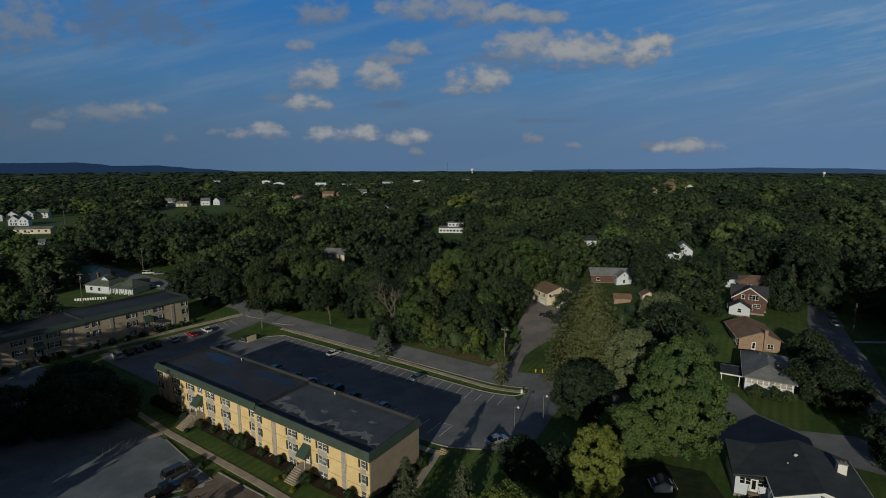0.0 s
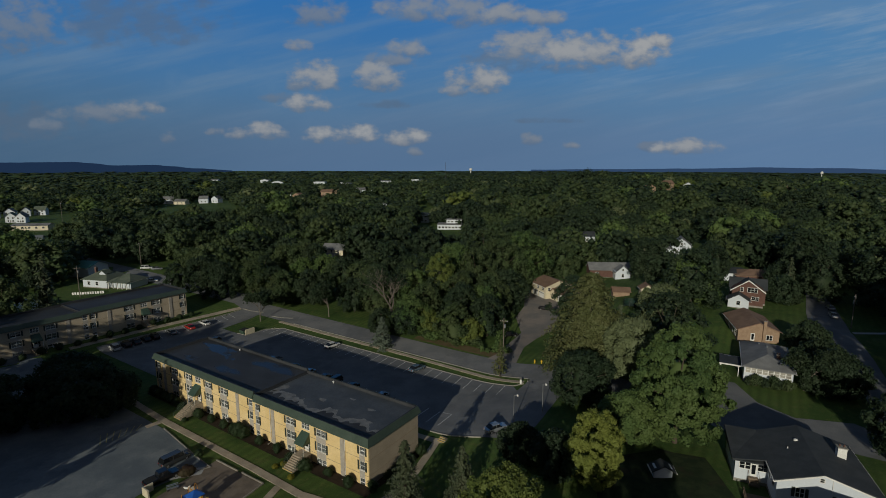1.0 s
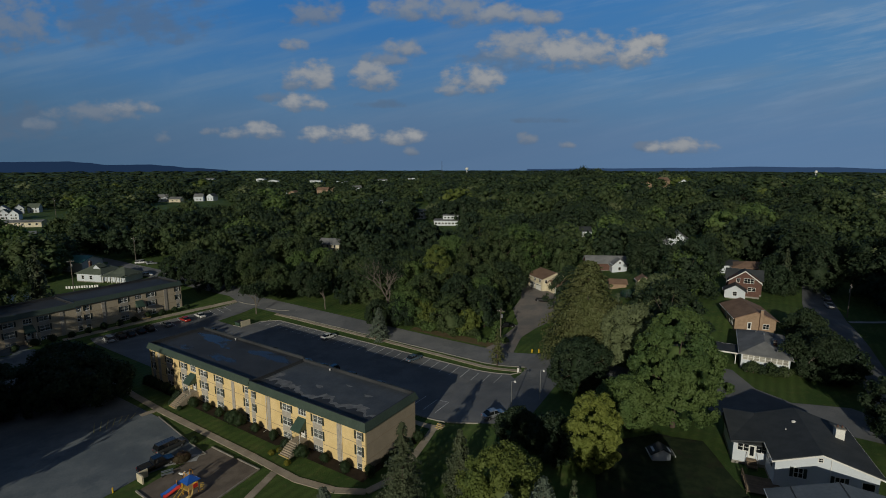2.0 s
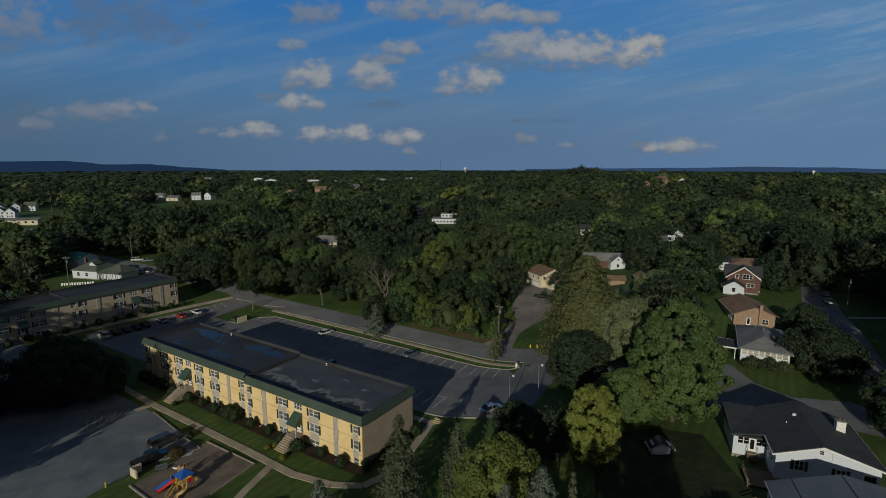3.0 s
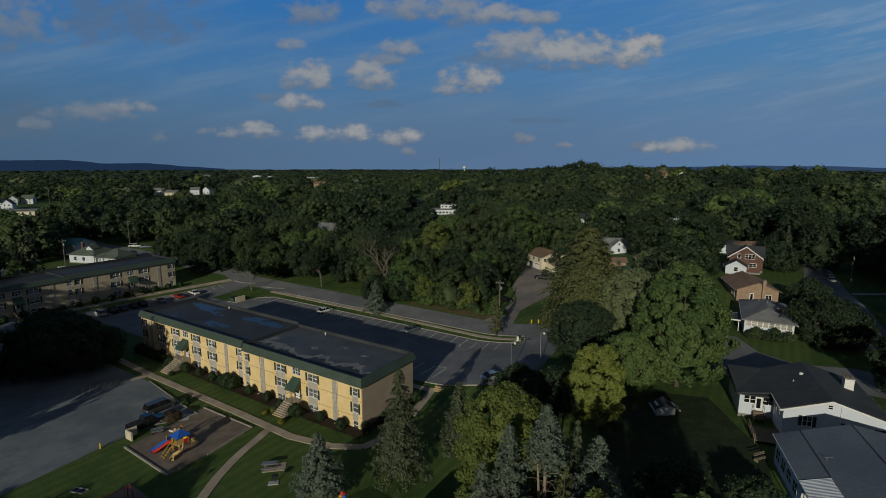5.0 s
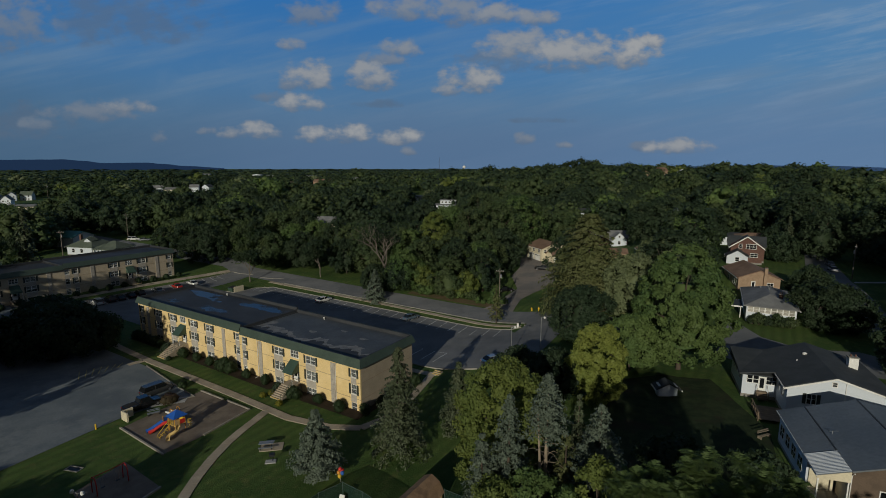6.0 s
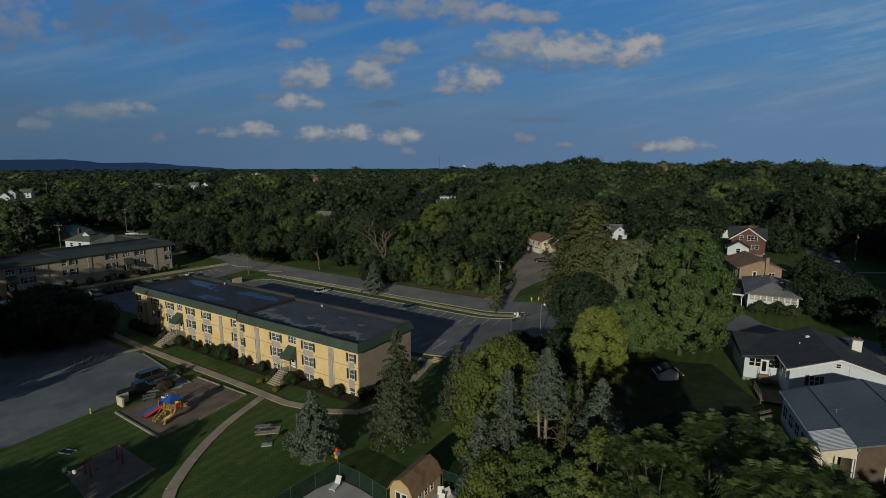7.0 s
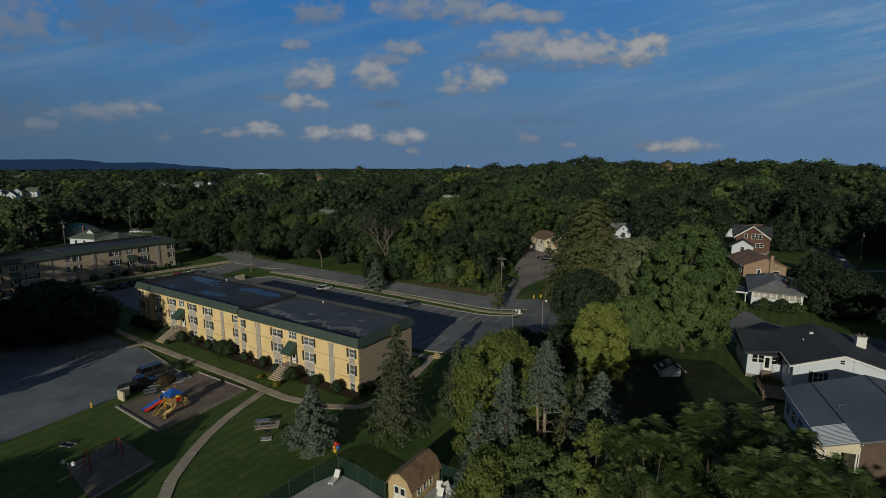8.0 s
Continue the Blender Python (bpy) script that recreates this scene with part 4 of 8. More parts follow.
# the second flats, across the car park, turned a quarter
far_m = SITE @ pose(-110.2, 33.2, 2.3, 0, 0, 90)
flats("apartment_building", far_m, "long tan three-storey flats with green mansard band and flat dark roof",
      [(0.0, -30.2, 0.0, [(-1.3, 1.15, 1, BOTH), (-9.6, 2.3, 2, BOTH), (-17.6, 2.3, 2, BOTH), (-27.3, 1.15, 1, BOTH), (-29.4, 1.15, 1, NONE)], [-5.2, -23.2], [(-13.4, 1.6)]),
       (-30.2, -66.0, -0.35, [(-37.6, 2.3, 2, BOTH), (-45.2, 2.3, 2, BOTH), (-54.0, 1.15, 1, BOTH), (-63.5, 2.3, 2, BOTH)], [-33.6, -49.8, -58.0], [(-41.2, 1.3)])],
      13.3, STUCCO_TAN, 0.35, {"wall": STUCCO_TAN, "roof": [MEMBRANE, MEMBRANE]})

# ---------------------------------------------------------------- houses


def roof_shape(x0, x1, y0, y1, ze, zr, kind, over=0.45, ridge_at=0.5, thick=0.18):
    """Gable or hip roof with thickness. The ridge of a gable runs along y ('gable_y') or x ('gable_x')."""
    s = Shape()
    a, b, c, d = x0 - over, x1 + over, y0 - over, y1 + over
    drop = over * (zr - ze) / max(0.5, (min(x1 - x0, y1 - y0) / 2))
    e = ze - drop
    if kind == "gable_y":
        xm = x0 + (x1 - x0) * ridge_at
        up = [(a, c, e), (xm, c, zr), (b, c, e), (b, d, e), (xm, d, zr), (a, d, e)]
        f = [(0, 1, 4, 5), (1, 2, 3, 4)]
        edge = [0, 1, 2, 3, 4, 5]
    elif kind == "gable_x":
        ym = y0 + (y1 - y0) * ridge_at
        up = [(a, c, e), (b, c, e), (b, ym, zr), (b, d, e), (a, d, e), (a, ym, zr)]
        f = [(0, 1, 2, 5), (5, 2, 3, 4)]
        edge = [0, 1, 2, 3, 4, 5]
    elif kind == "hip":
        if x1 - x0 < y1 - y0:
            xm, q = (a + b) / 2, (b - a) / 2
            up = [(a, c, e), (b, c, e), (b, d, e), (a, d, e), (xm, c + q, zr), (xm, d - q, zr)]
            f = [(0, 1, 4), (1, 2, 5, 4), (2, 3, 5), (3, 0, 4, 5)]
        else:
            ym, q = (c + d) / 2, (d - c) / 2
            up = [(a, c, e), (b, c, e), (b, d, e), (a, d, e), (a + q, ym, zr), (b - q, ym, zr)]
            f = [(0, 1, 5, 4), (1, 2, 5), (2, 3, 4, 5), (3, 0, 4)]
        edge = [0, 1, 2, 3]
    else:                                   # one slope, high at the back
        up = [(a, c, e), (b, c, e), (b, d, zr), (a, d, zr)]
        f = [(0, 1, 2, 3)]
        edge = [0, 1, 2, 3]
    n = len(up)
    low = [(x, y, z - thick) for x, y, z in up]
    faces = f + [tuple(n + i for i in q[::-1]) for q in f]
    faces += [(edge[i], edge[(i + 1) % len(edge)], n + edge[(i + 1) % len(edge)], n + edge[i]) for i in range(len(edge))]
    return s.add(up + low, faces)


def body_shape(x0, x1, y0, y1, zb, ze, zr, kind, ridge_at=0.5):
    """Walls up to the eaves, with the gable ends."""
    s = Shape()
    if kind == "gable_y":
        xm = x0 + (x1 - x0) * ridge_at
        poly = [(x0, zb), (x1, zb), (x1, ze), (xm, zr), (x0, ze)]
        s.add([(x, y0, z) for x, z in poly] + [(x, y1, z) for x, z in poly], [(0, 1, 2, 3, 4), (9, 8, 7, 6, 5)] + [(i, 5 + i, 5 + (i + 1) % 5, (i + 1) % 5) for i in range(5)])
    elif kind == "gable_x":
        ym = y0 + (y1 - y0) * ridge_at
        poly = [(y0, zb), (y1, zb), (y1, ze), (ym, zr), (y0, ze)]
        s.add([(x0, y, z) for y, z in poly] + [(x1, y, z) for y, z in poly], [(4, 3, 2, 1, 0), (5, 6, 7, 8, 9)] + [(i, (i + 1) % 5, 5 + (i + 1) % 5, 5 + i) for i in range(5)])
    else:
        s.box(x0, x1, y0, y1, zb, ze)
    return s


def small_window(parent, side, x, y, z, w, h, shutters=False, bars=1, glass=None):
    """A window on the front (side 'f', facing -y), left ('l', facing -x), right or back wall."""
    def turn(s):
        if side == "l":
            s.v = [(y_, -x_, z_) for x_, y_, z_ in s.v]
        elif side == "r":
            s.v = [(-y_, x_, z_) for x_, y_, z_ in s.v]
        elif side == "b":
            s.v = [(-x_, -y_, z_) for x_, y_, z_ in s.v]
        s.v = [(x_ + x, y_ + y, z_ + z) for x_, y_, z_ in s.v]
        return s
    f, b = Shape(), 0.09
    f.box(-w / 2 - b, w / 2 + b, -0.06, 0.02, -b, 0).box(-w / 2 - b, w / 2 + b, -0.06, 0.02, h, h + b)
    f.box(-w / 2 - b, -w / 2, -0.06, 0.02, 0, h).box(w / 2, w / 2 + b, -0.06, 0.02, 0, h)
    f.welded = True
    win = part("window", turn(f), WHITE, parent)
    part("meeting_rail", turn(Shape().box(-w / 2, w / 2, -0.045, 0.02, h / 2 - 0.03, h / 2 + 0.03)), WHITE, win)
    for k in range(1, bars):
        xm = -w / 2 + w * k / bars
        part("mullion", turn(Shape().box(xm - 0.04, xm + 0.04, -0.05, 0.02, 0, h)), WHITE, win)
    part("pane", turn(Shape().box(-w / 2, w / 2, -0.02, -0.008, 0, h)), glass or CAR_GLASS, win)
    if shutters:
        for sgn in (-1, 1):
            xa = sgn * (w / 2 + b + 0.22)
            part("shutter", turn(Shape().box(xa - 0.2, xa + 0.2, -0.045, -0.004, -0.05, h + 0.05)), SHUTTER, win)
    return win


def plain_door(parent, x, y, z, w=0.95, h=2.05, colour=None, side="f"):
    s = Shape()
    if side == "f":
        s.box(x - w / 2, x + w / 2, y - 0.05, y + 0.02, z, z + h)
    else:
        s.box(x - 0.05, x + 0.02, y - w / 2, y + w / 2, z, z + h)
    d = part("door", s, colour or WHITE, parent)
    if side == "f":
        part("pane", Shape().box(x - w * 0.3, x + w * 0.3, y - 0.06, y - 0.052, z + 0.35, z + h - 0.2), CAR_GLASS, d)
    return d


def chimney(parent, x, y, zb, zt, w, d, mat):
    c = part("chimney", Shape().box(x - w / 2, x + w / 2, y - d / 2, y + d / 2, zb, zt), mat, parent)
    part("chimney_cap", Shape().block(x - w / 2 - 0.08, x + w / 2 + 0.08, y - d / 2 - 0.08, y + d / 2 + 0.08, zt, zt + 0.12), KERB, c)
    for k in (-0.25, 0.25):
        part("flue", Shape().tube([(x + k * w, y, zt + 0.1), (x + k * w, y, zt + 0.45)], 0.11), BRICK, c)


def house(label, m, blocks, windows=(), doors=(), name="house", group=""):
    """blocks: (x0, x1, y0, y1, base, eave, ridge, kind, wall, roof, ridge_at)."""
    top = thing(name, m, label, name.replace("_", " "), group)
    for x0, x1, y0, y1, zb, ze, zr, kind, wall, roofing, at in blocks:
        part("wall", body_shape(x0, x1, y0, y1, zb, ze, zr - 0.12, kind, at), wall, top)
        part("foundation", Shape().box(x0 - 0.05, x1 + 0.05, y0 - 0.05, y1 + 0.05, zb - 1.2, zb + 0.15), KERB, top)
        r = part("roof", roof_shape(x0, x1, y0, y1, ze + 0.10, zr + 0.08, kind, 0.45, at), roofing, top)
        if kind in ("gable_y", "hip", "shed"):
            ex = 0.52
            drop = 0.45 * (zr - ze) / max(0.5, (min(x1 - x0, y1 - y0) / 2))
            for xx in (x0 - ex, x1 + ex):
                part("gutter", Shape().box(xx - 0.06, xx + 0.06, y0 - 0.45, y1 + 0.45, ze - drop - 0.16, ze - drop - 0.02), WHITE, top)
    for w in windows:
        small_window(top, *w)
    for d in doors:
        plain_door(top, *d)
    return top


def at_world(x, y, z, rot):
    return pose(x, y, max(z, height_world(x, y)), 0, 0, rot)


# white house with the sun room wing
white_house = house("white siding house with dark shingle roof, shutters and sun room wing", at_world(45.7, 61.9, 5.4, -22),
    [(0, 11.5, 0, 13.0, 0, 4.15, 6.0, "gable_y", SIDING, SHINGLE_DARK, 0.44), (-4.25, 0.0, 4.7, 13.0, 0.1, 3.45, 4.12, "box", SIDING, SHINGLE_DARK, 0.5)],
    [("f", 2.7, 0, 2.0, 0.95, 1.3, True, 2), ("f", 7.3, 0, 1.7, 0.95, 1.3, True, 2), ("f", 10.4, 0, 0.9, 1.3, 2.0, False), ("f", 5.0, 0, 4.75, 0.45, 0.5),
     ("f", -3.35, 4.7, 2.05, 0.62, 1.05), ("f", -2.6, 4.7, 2.05, 0.62, 1.05), ("f", -1.0, 4.7, 2.05, 0.62, 1.05), ("f", -0.35, 4.7, 2.05, 0.5, 1.05),
     ("l", 0, 1.6, 2.0, 0.9, 1.4), ("l", 0, 3.3, 2.0, 0.9, 1.4), ("l", -4.25, 6.2, 2.0, 0.6, 1.1), ("l", -4.25, 7.6, 2.0, 0.6, 1.1), ("l", -4.25, 9.0, 2.0, 0.6, 1.1), ("l", -4.25, 10.6, 2.0, 0.6, 1.1)],
    [(-1.85, 4.7, 1.05, 0.85, 2.0)])
# the wing's roof is the main slope carried on
wing = Shape()
wing.add([(0.2, 4.35, 4.22), (0.2, 13.4, 4.22), (-4.75, 13.4, 3.45), (-4.75, 4.35, 3.45), (0.2, 4.35, 4.04), (0.2, 13.4, 4.04), (-4.75, 13.4, 3.27), (-4.75, 4.35, 3.27)],
         [(0, 1, 2, 3), (7, 6, 5, 4), (3, 2, 6, 7), (0, 3, 7, 4), (1, 5, 6, 2)])
part("wing_roof", wing, SHINGLE_DARK, white_house)
chimney(white_house, 9.3, 8.0, 3.5, 6.3, 1.1, 0.95, WHITE)
part("rake_board", Shape().add([(-0.5, -0.50, 3.93), (5.06, -0.50, 6.0), (12.0, -0.50, 3.93), (12.0, -0.50, 3.72), (5.06, -0.50, 5.78), (-0.5, -0.50, 3.72), (-0.5, -0.44, 3.93), (5.06, -0.44, 6.0), (12.0, -0.44, 3.93), (12.0, -0.44, 3.72), (5.06, -0.44, 5.78), (-0.5, -0.44, 3.72)],
     [(0, 1, 4, 5), (1, 2, 3, 4), (11, 10, 7, 6), (10, 9, 8, 7), (0, 6, 7, 1), (1, 7, 8, 2)]), WHITE, white_house)
for k in range(3):
    part("step", Shape().box(-2.5, -1.2, 4.1 - 0.35 * k, 4.68 - 0.35 * k, 0.1, 1.0 - 0.28 * k), WOOD, white_house)
for xx in (-2.5, -1.2):
    part("stair_rail", Shape().tube([(xx, 4.6, 1.9), (xx, 3.2, 1.1)], 0.03, 6).tube([(xx, 3.2, 0), (xx, 3.2, 1.1)], 0.035, 6), WOOD, white_house)
v = Shape().tube([(2.6, 7.0, 5.0), (2.6, 7.0, 5.45)], 0.06, 6)
part("roof_pipe", v, WHITE, white_house)
v = Shape().tube([(4.0, 9.0, 5.5), (4.0, 9.0, 5.85), (4.0, 9.0, 5.95)], [0.28, 0.28, 0.1], 10)
part("roof_vent", v, WHITE, white_house, "white round roof vent")
part("downpipe", Shape().tube([(6.2, -0.08, 5.6), (6.2, -0.08, 0)], 0.045, 6), WHITE, white_house)
deck = thing("deck", at_world(41.2, 60.5, 5.35, -22), "low dark wooden deck beside the house", "deck")
for k in range(14):
    part("board", Shape().box(0, 4.4, 0.30 * k, 0.30 * k + 0.27, 0.25, 0.32), WOOD, deck)
for k in range(5):
    part("post", Shape().box(0.02, 0.12, 1.0 * k, 1.0 * k + 0.1, -0.3, 1.15), WOOD, deck)
part("rail", Shape().box(0.0, 0.14, -0.05, 4.2, 1.1, 1.18), WOOD, deck)

# low building: a long low slope of grey rolled roofing, with ribbed metal over the porch end
low_house = thing("house", pose(40.64, 56.47, 5.2, 0, 0, -20.6), "low building with grey rolled roofing and tan walls", "house")
RISE, EAVE, TOPX, FAR_X, LONG = 0.34, 3.7, 7.6, 16.5, 13.5
zt = EAVE + RISE * TOPX
zf = zt - 0.16 * (FAR_X - TOPX)


def low_slope(name, x0, x1, y0, y1, z0, z1, material, label="", thick=0.16):
    q = Shape().add([(x0, y0, z0), (x1, y0, z1), (x1, y1, z1), (x0, y1, z0), (x0, y0, z0 - thick), (x1, y0, z1 - thick), (x1, y1, z1 - thick), (x0, y1, z0 - thick)],
                    [(0, 1, 2, 3), (7, 6, 5, 4), (0, 4, 5, 1), (1, 5, 6, 2), (2, 6, 7, 3), (3, 7, 4, 0)])
    return part(name, q, material, low_house, label)


low_slope("roof", 0, 2.7, -9.76, 0, EAVE, EAVE + RISE * 2.7, METAL_ROOF, "lower strip of grey rolled roofing")
low_slope("roof", 2.702, TOPX, -LONG, 0, EAVE + RISE * 2.7 + 0.03, zt + 0.03, METAL_ROOF)
low_slope("roof", TOPX + 0.002, FAR_X, -LONG, 0, zt + 0.03, zf, METAL_ROOF)
for x in (2.62, TOPX - 0.1):
    z = EAVE + RISE * x
    part("roof_seam", Shape().box(x, x + 0.16, -LONG if x > 3 else -9.7, -0.02, z, z + 0.075), MEMBRANE, low_house, "dark tar seam")
wall_poly = [(0.35, 0), (FAR_X - 0.4, 0), (FAR_X - 0.4, zf - 0.16), (TOPX, zt - 0.17), (0.35, EAVE - 0.07)]
for y0, y1, poly in ((-0.5, -0.3, wall_poly), (-LONG + 0.5, -LONG + 0.7, [(2.9, 0), (FAR_X - 0.4, 0), (FAR_X - 0.4, zf - 0.16), (TOPX, zt - 0.17), (2.9, EAVE + RISE * 2.9 - 0.17)])):
    n = len(poly)
    part("wall", Shape().add([(x, y0, z) for x, z in poly] + [(x, y1, z) for x, z in poly], [tuple(range(n)), tuple(range(2 * n - 1, n - 1, -1))] + [(i, n + i, n + (i + 1) % n, (i + 1) % n) for i in range(n)]), BROWN_BOARD if y0 < -5 else SIDING, low_house)
part("wall", Shape().box(0.35, 0.55, -9.76, -0.52, 0, EAVE - 0.06), SIDING, low_house, "pale side wall")
part("wall", Shape().box(0.57, 2.68, -9.96, -9.76, 0, EAVE - 0.02), CREAM, low_house)
part("wall", Shape().box(2.9, 3.1, -LONG + 0.72, -9.98, 0, EAVE + 0.75), CREAM, low_house)
part("foundation", Shape().box(0.3, FAR_X - 0.3, -LONG + 0.6, -0.45, -1.2, 0.25), KERB, low_house)
for k in range(4):
    small_window(low_house, "l", 0.35, -1.6 - 2.1 * k, 1.1, 1.3, 1.4, False, 2)
small_window(low_house, "f", 6.0, -LONG + 0.5, 1.4, 1.6, 1.4)
ribs = [(-9.82 - 0.23 * k - dx, dz) for k in range(16) for dx, dz in ((0.0, 0.0), (0.08, 0.05), (0.16, 0.0))] + [(-LONG, 0.0)]
n = len(ribs)
part("porch_roof", Shape().add([(-0.05, y, EAVE + 0.02 + z) for y, z in ribs] + [(2.66, y, EAVE + 0.02 + RISE * 2.7 + z) for y, z in ribs] + [(-0.05, y, EAVE - 0.05) for y, z in ribs] + [(2.66, y, EAVE - 0.05 + RISE * 2.7) for y, z in ribs],
     [(i, i + 1, n + i + 1, n + i) for i in range(n - 1)] + [(2 * n + i, 3 * n + i, 3 * n + i + 1, 2 * n + i + 1) for i in range(n - 1)]), WHITE_METAL, low_house, "white ribbed metal porch roof")
part("porch_beam", Shape().add([(0.0, -LONG, EAVE - 0.06), (2.66, -LONG, EAVE + RISE * 2.66 - 0.06), (2.66, -LONG, EAVE - 0.25), (0.0, -LONG, EAVE - 0.3), (0.0, -LONG + 0.12, EAVE - 0.06), (2.66, -LONG + 0.12, EAVE + RISE * 2.66 - 0.06), (2.66, -LONG + 0.12, EAVE - 0.25), (0.0, -LONG + 0.12, EAVE - 0.3)],
     [(3, 2, 1, 0), (4, 5, 6, 7), (0, 1, 5, 4), (2, 3, 7, 6), (0, 4, 7, 3), (1, 2, 6, 5)]), CREAM, low_house)
for x in (0.05, 2.45):
    part("porch_post", Shape().box(x, x + 0.12, -LONG, -LONG + 0.12, -0.8, EAVE - 0.28), WHITE, low_house)
part("fascia", Shape().box(-0.06, 0.0, -LONG, 0.0, EAVE - 0.17, EAVE - 0.02), WHITE, low_house)
part("downpipe", Shape().tube([(2.85, -LONG - 0.05, EAVE + 0.75), (2.85, -LONG + 0.4, EAVE + 0.3), (2.85, -LONG + 0.44, 0)], 0.05, 6), WHITE, low_house)
z = EAVE + RISE * 3.2
part("roof_aerial", Shape().tube([(3.2, -6.8, z), (3.2, -6.8, z + 0.45)], 0.03, 6).tube([(2.9, -6.9, z + 0.4), (3.8, -6.6, z + 0.45)], 0.02, 5), STEEL, low_house)
bench = thing("garden_bench", pose(39.6, 56.4, height_world(39.6, 56.4), 0, 0, 20), "weathered wooden garden bench beside the house", "bench")
for y, z in ((0.0, 0.45), (0.2, 0.45), (0.42, 0.75), (0.46, 0.95)):
    part("slat", Shape().box(-0.9, 0.9, y - 0.07, y + 0.07, z - 0.04, z + 0.02), PALE_BARK, bench)
for x in (-0.75, 0.75):
    part("leg", Shape().box(x - 0.05, x + 0.05, -0.05, 0.45, 0, 0.41), PALE_BARK, bench)

# houses along the street
grey_house = house("white house with grey hip roof and long upper window band", at_world(66.0, 103.2, 4.0, -29),
    [(0, 8.9, 0, 17.2, 0, 3.7, 5.4, "hip", SIDING, SHINGLE_GREY, 0.5)],
    [("f", 0.75 + 1.05 * k, 0, 2.25, 0.85, 1.15, False, 1, BLIND) for k in range(8)] + [("f", 3.0, 0, 0.6, 1.0, 1.0), ("f", 6.3, 0, 0.6, 1.0, 1.0)], [(8.2, 0, 0.1, 0.9, 2.0)])
chimney(grey_house, 6.4, 4.6, 4.1, 5.6, 0.7, 0.5, BRICK)
for x, y, z in ((3.2, 12.5, 4.9), (4.6, 9.5, 5.4)):
    part("roof_vent", Shape().tube([(x, y, z - 0.3), (x, y, z + 0.4)], 0.16), STEEL, grey_house)
carport = thing("carport", at_world(63.2, 107.4, 4.0, -29), "flat dark roofed carport with white posts", "carport")
part("roof", Shape().block(-0.3, 3.9, -0.3, 5.6, 2.42, 2.56, 0.03), SHINGLE_DARK, carport)
for y in (-0.36, 5.6):
    part("fascia", Shape().box(-0.3, 3.9, y, y + 0.06, 2.26, 2.56), WHITE, carport)
for x in (0.0, 3.5):
    for y in (0.0, 5.2):
        part("post", Shape().box(x, x + 0.14, y, y + 0.14, -0.2, 2.42), WHITE, carport)
tan_house = house("tan brick bungalow with low brown gabled roof", at_world(77.2, 124.8, 4.4, -17),
    [(0, 9.4, 0, 14.2, 0, 3.5, 5.4, "gable_y", TAN_BRICK, SHINGLE_BROWN, 0.5)],
    [("f", 7.2, 0, 1.0, 1.3, 1.2, False, 2), ("l", 0, 2.4, 1.0, 1.2, 1.2), ("l", 0, 4.2, 1.0, 1.2, 1.2), ("l", 0, 9.0, 1.0, 1.2, 1.2)], [(3.4, 0, 0.5, 0.95, 2.05)])
chimney(tan_house, 5.9, -0.32, 0, 6.0, 0.7, 0.6, TAN_BRICK)
brick_house = house("two-storey red brick house with front gable and white trim", at_world(92.6, 154.9, 5.0, -29),
    [(0, 8.6, 0, 3.9, 0, 5.1, 8.3, "gable_y", BRICK, SHINGLE_DARK, 0.5), (-0.5, 9.4, 3.92, 10.4, 0, 5.0, 7.5, "gable_x", BRICK, SHINGLE_DARK, 0.5), (-1.0, 4.6, -4.4, -0.02, 0, 2.7, 4.4, "gable_y", SIDING, SHINGLE_DARK, 0.5)],
    [("f", 2.6, 0, 4.5, 0.8, 1.2), ("f", 4.6, 0, 4.4, 0.8, 1.4), ("f", 5.5, 0, 4.4, 0.8, 1.4), ("f", 6.4, 0, 4.4, 0.8, 1.4), ("f", 5.9, 0, 1.9, 0.9, 1.1), ("f", 6.9, 0, 1.9, 0.9, 1.1), ("f", 1.8, -4.4, 1.0, 1.0, 1.2)], [])
rk = Shape()
for (xa, za), (xb, zb2) in (((-0.5, 4.75), (4.3, 8.32)), ((4.3, 8.32), (9.1, 4.75))):
    rk.add([(xa, -0.52, za), (xb, -0.52, zb2), (xb, -0.52, zb2 - 0.35), (xa, -0.52, za - 0.35), (xa, -0.46, za), (xb, -0.46, zb2), (xb, -0.46, zb2 - 0.35), (xa, -0.46, za - 0.35)], [(0, 1, 2, 3), (0, 4, 5, 1), (3, 2, 6, 7), (7, 6, 5, 4)])
part("rake_board", rk, WHITE, brick_house)
house("brick house with low brown roof behind the trees", at_world(110, 182, 6.4, -18), [(0, 17, 0, 11, 0, 3.2, 4.8, "hip", BRICK, SHINGLE_BROWN, 0.5), (-4, 4, 3, 12, 0, 3.4, 3.9, "shed", SIDING, SHINGLE_DARK, 0.5)], [("f", 4, 0, 1, 1.4, 1.2), ("f", 11, 0, 1, 1.4, 1.2)])

# beige house with the garage at the end of the drive
beige = house("cream split-level house with brown shingle roof and garage", at_world(36.8, 172.6, 4.4, 20),
    [(0, 10.6, 0, 9.6, 0, 4.6, 6.5, "gable_y", CREAM, SHINGLE_BROWN, 0.5), (2.0, 17.0, -4.2, -0.02, 0, 2.8, 4.5, "gable_x", CREAM, SHINGLE_BROWN, 0.5)],
    [("f", 1.5, 0, 3.0, 0.9, 1.0), ("f", 9.0, -4.2, 1.0, 1.5, 1.3, False, 2), ("f", 13.5, -4.2, 1.0, 1.2, 1.2), ("l", 0, 1.6, 3.0, 1.0, 1.1), ("l", 0, 5.0, 3.0, 1.0, 1.1)], [(6.8, -4.2, 0.1, 0.95, 2.05)])
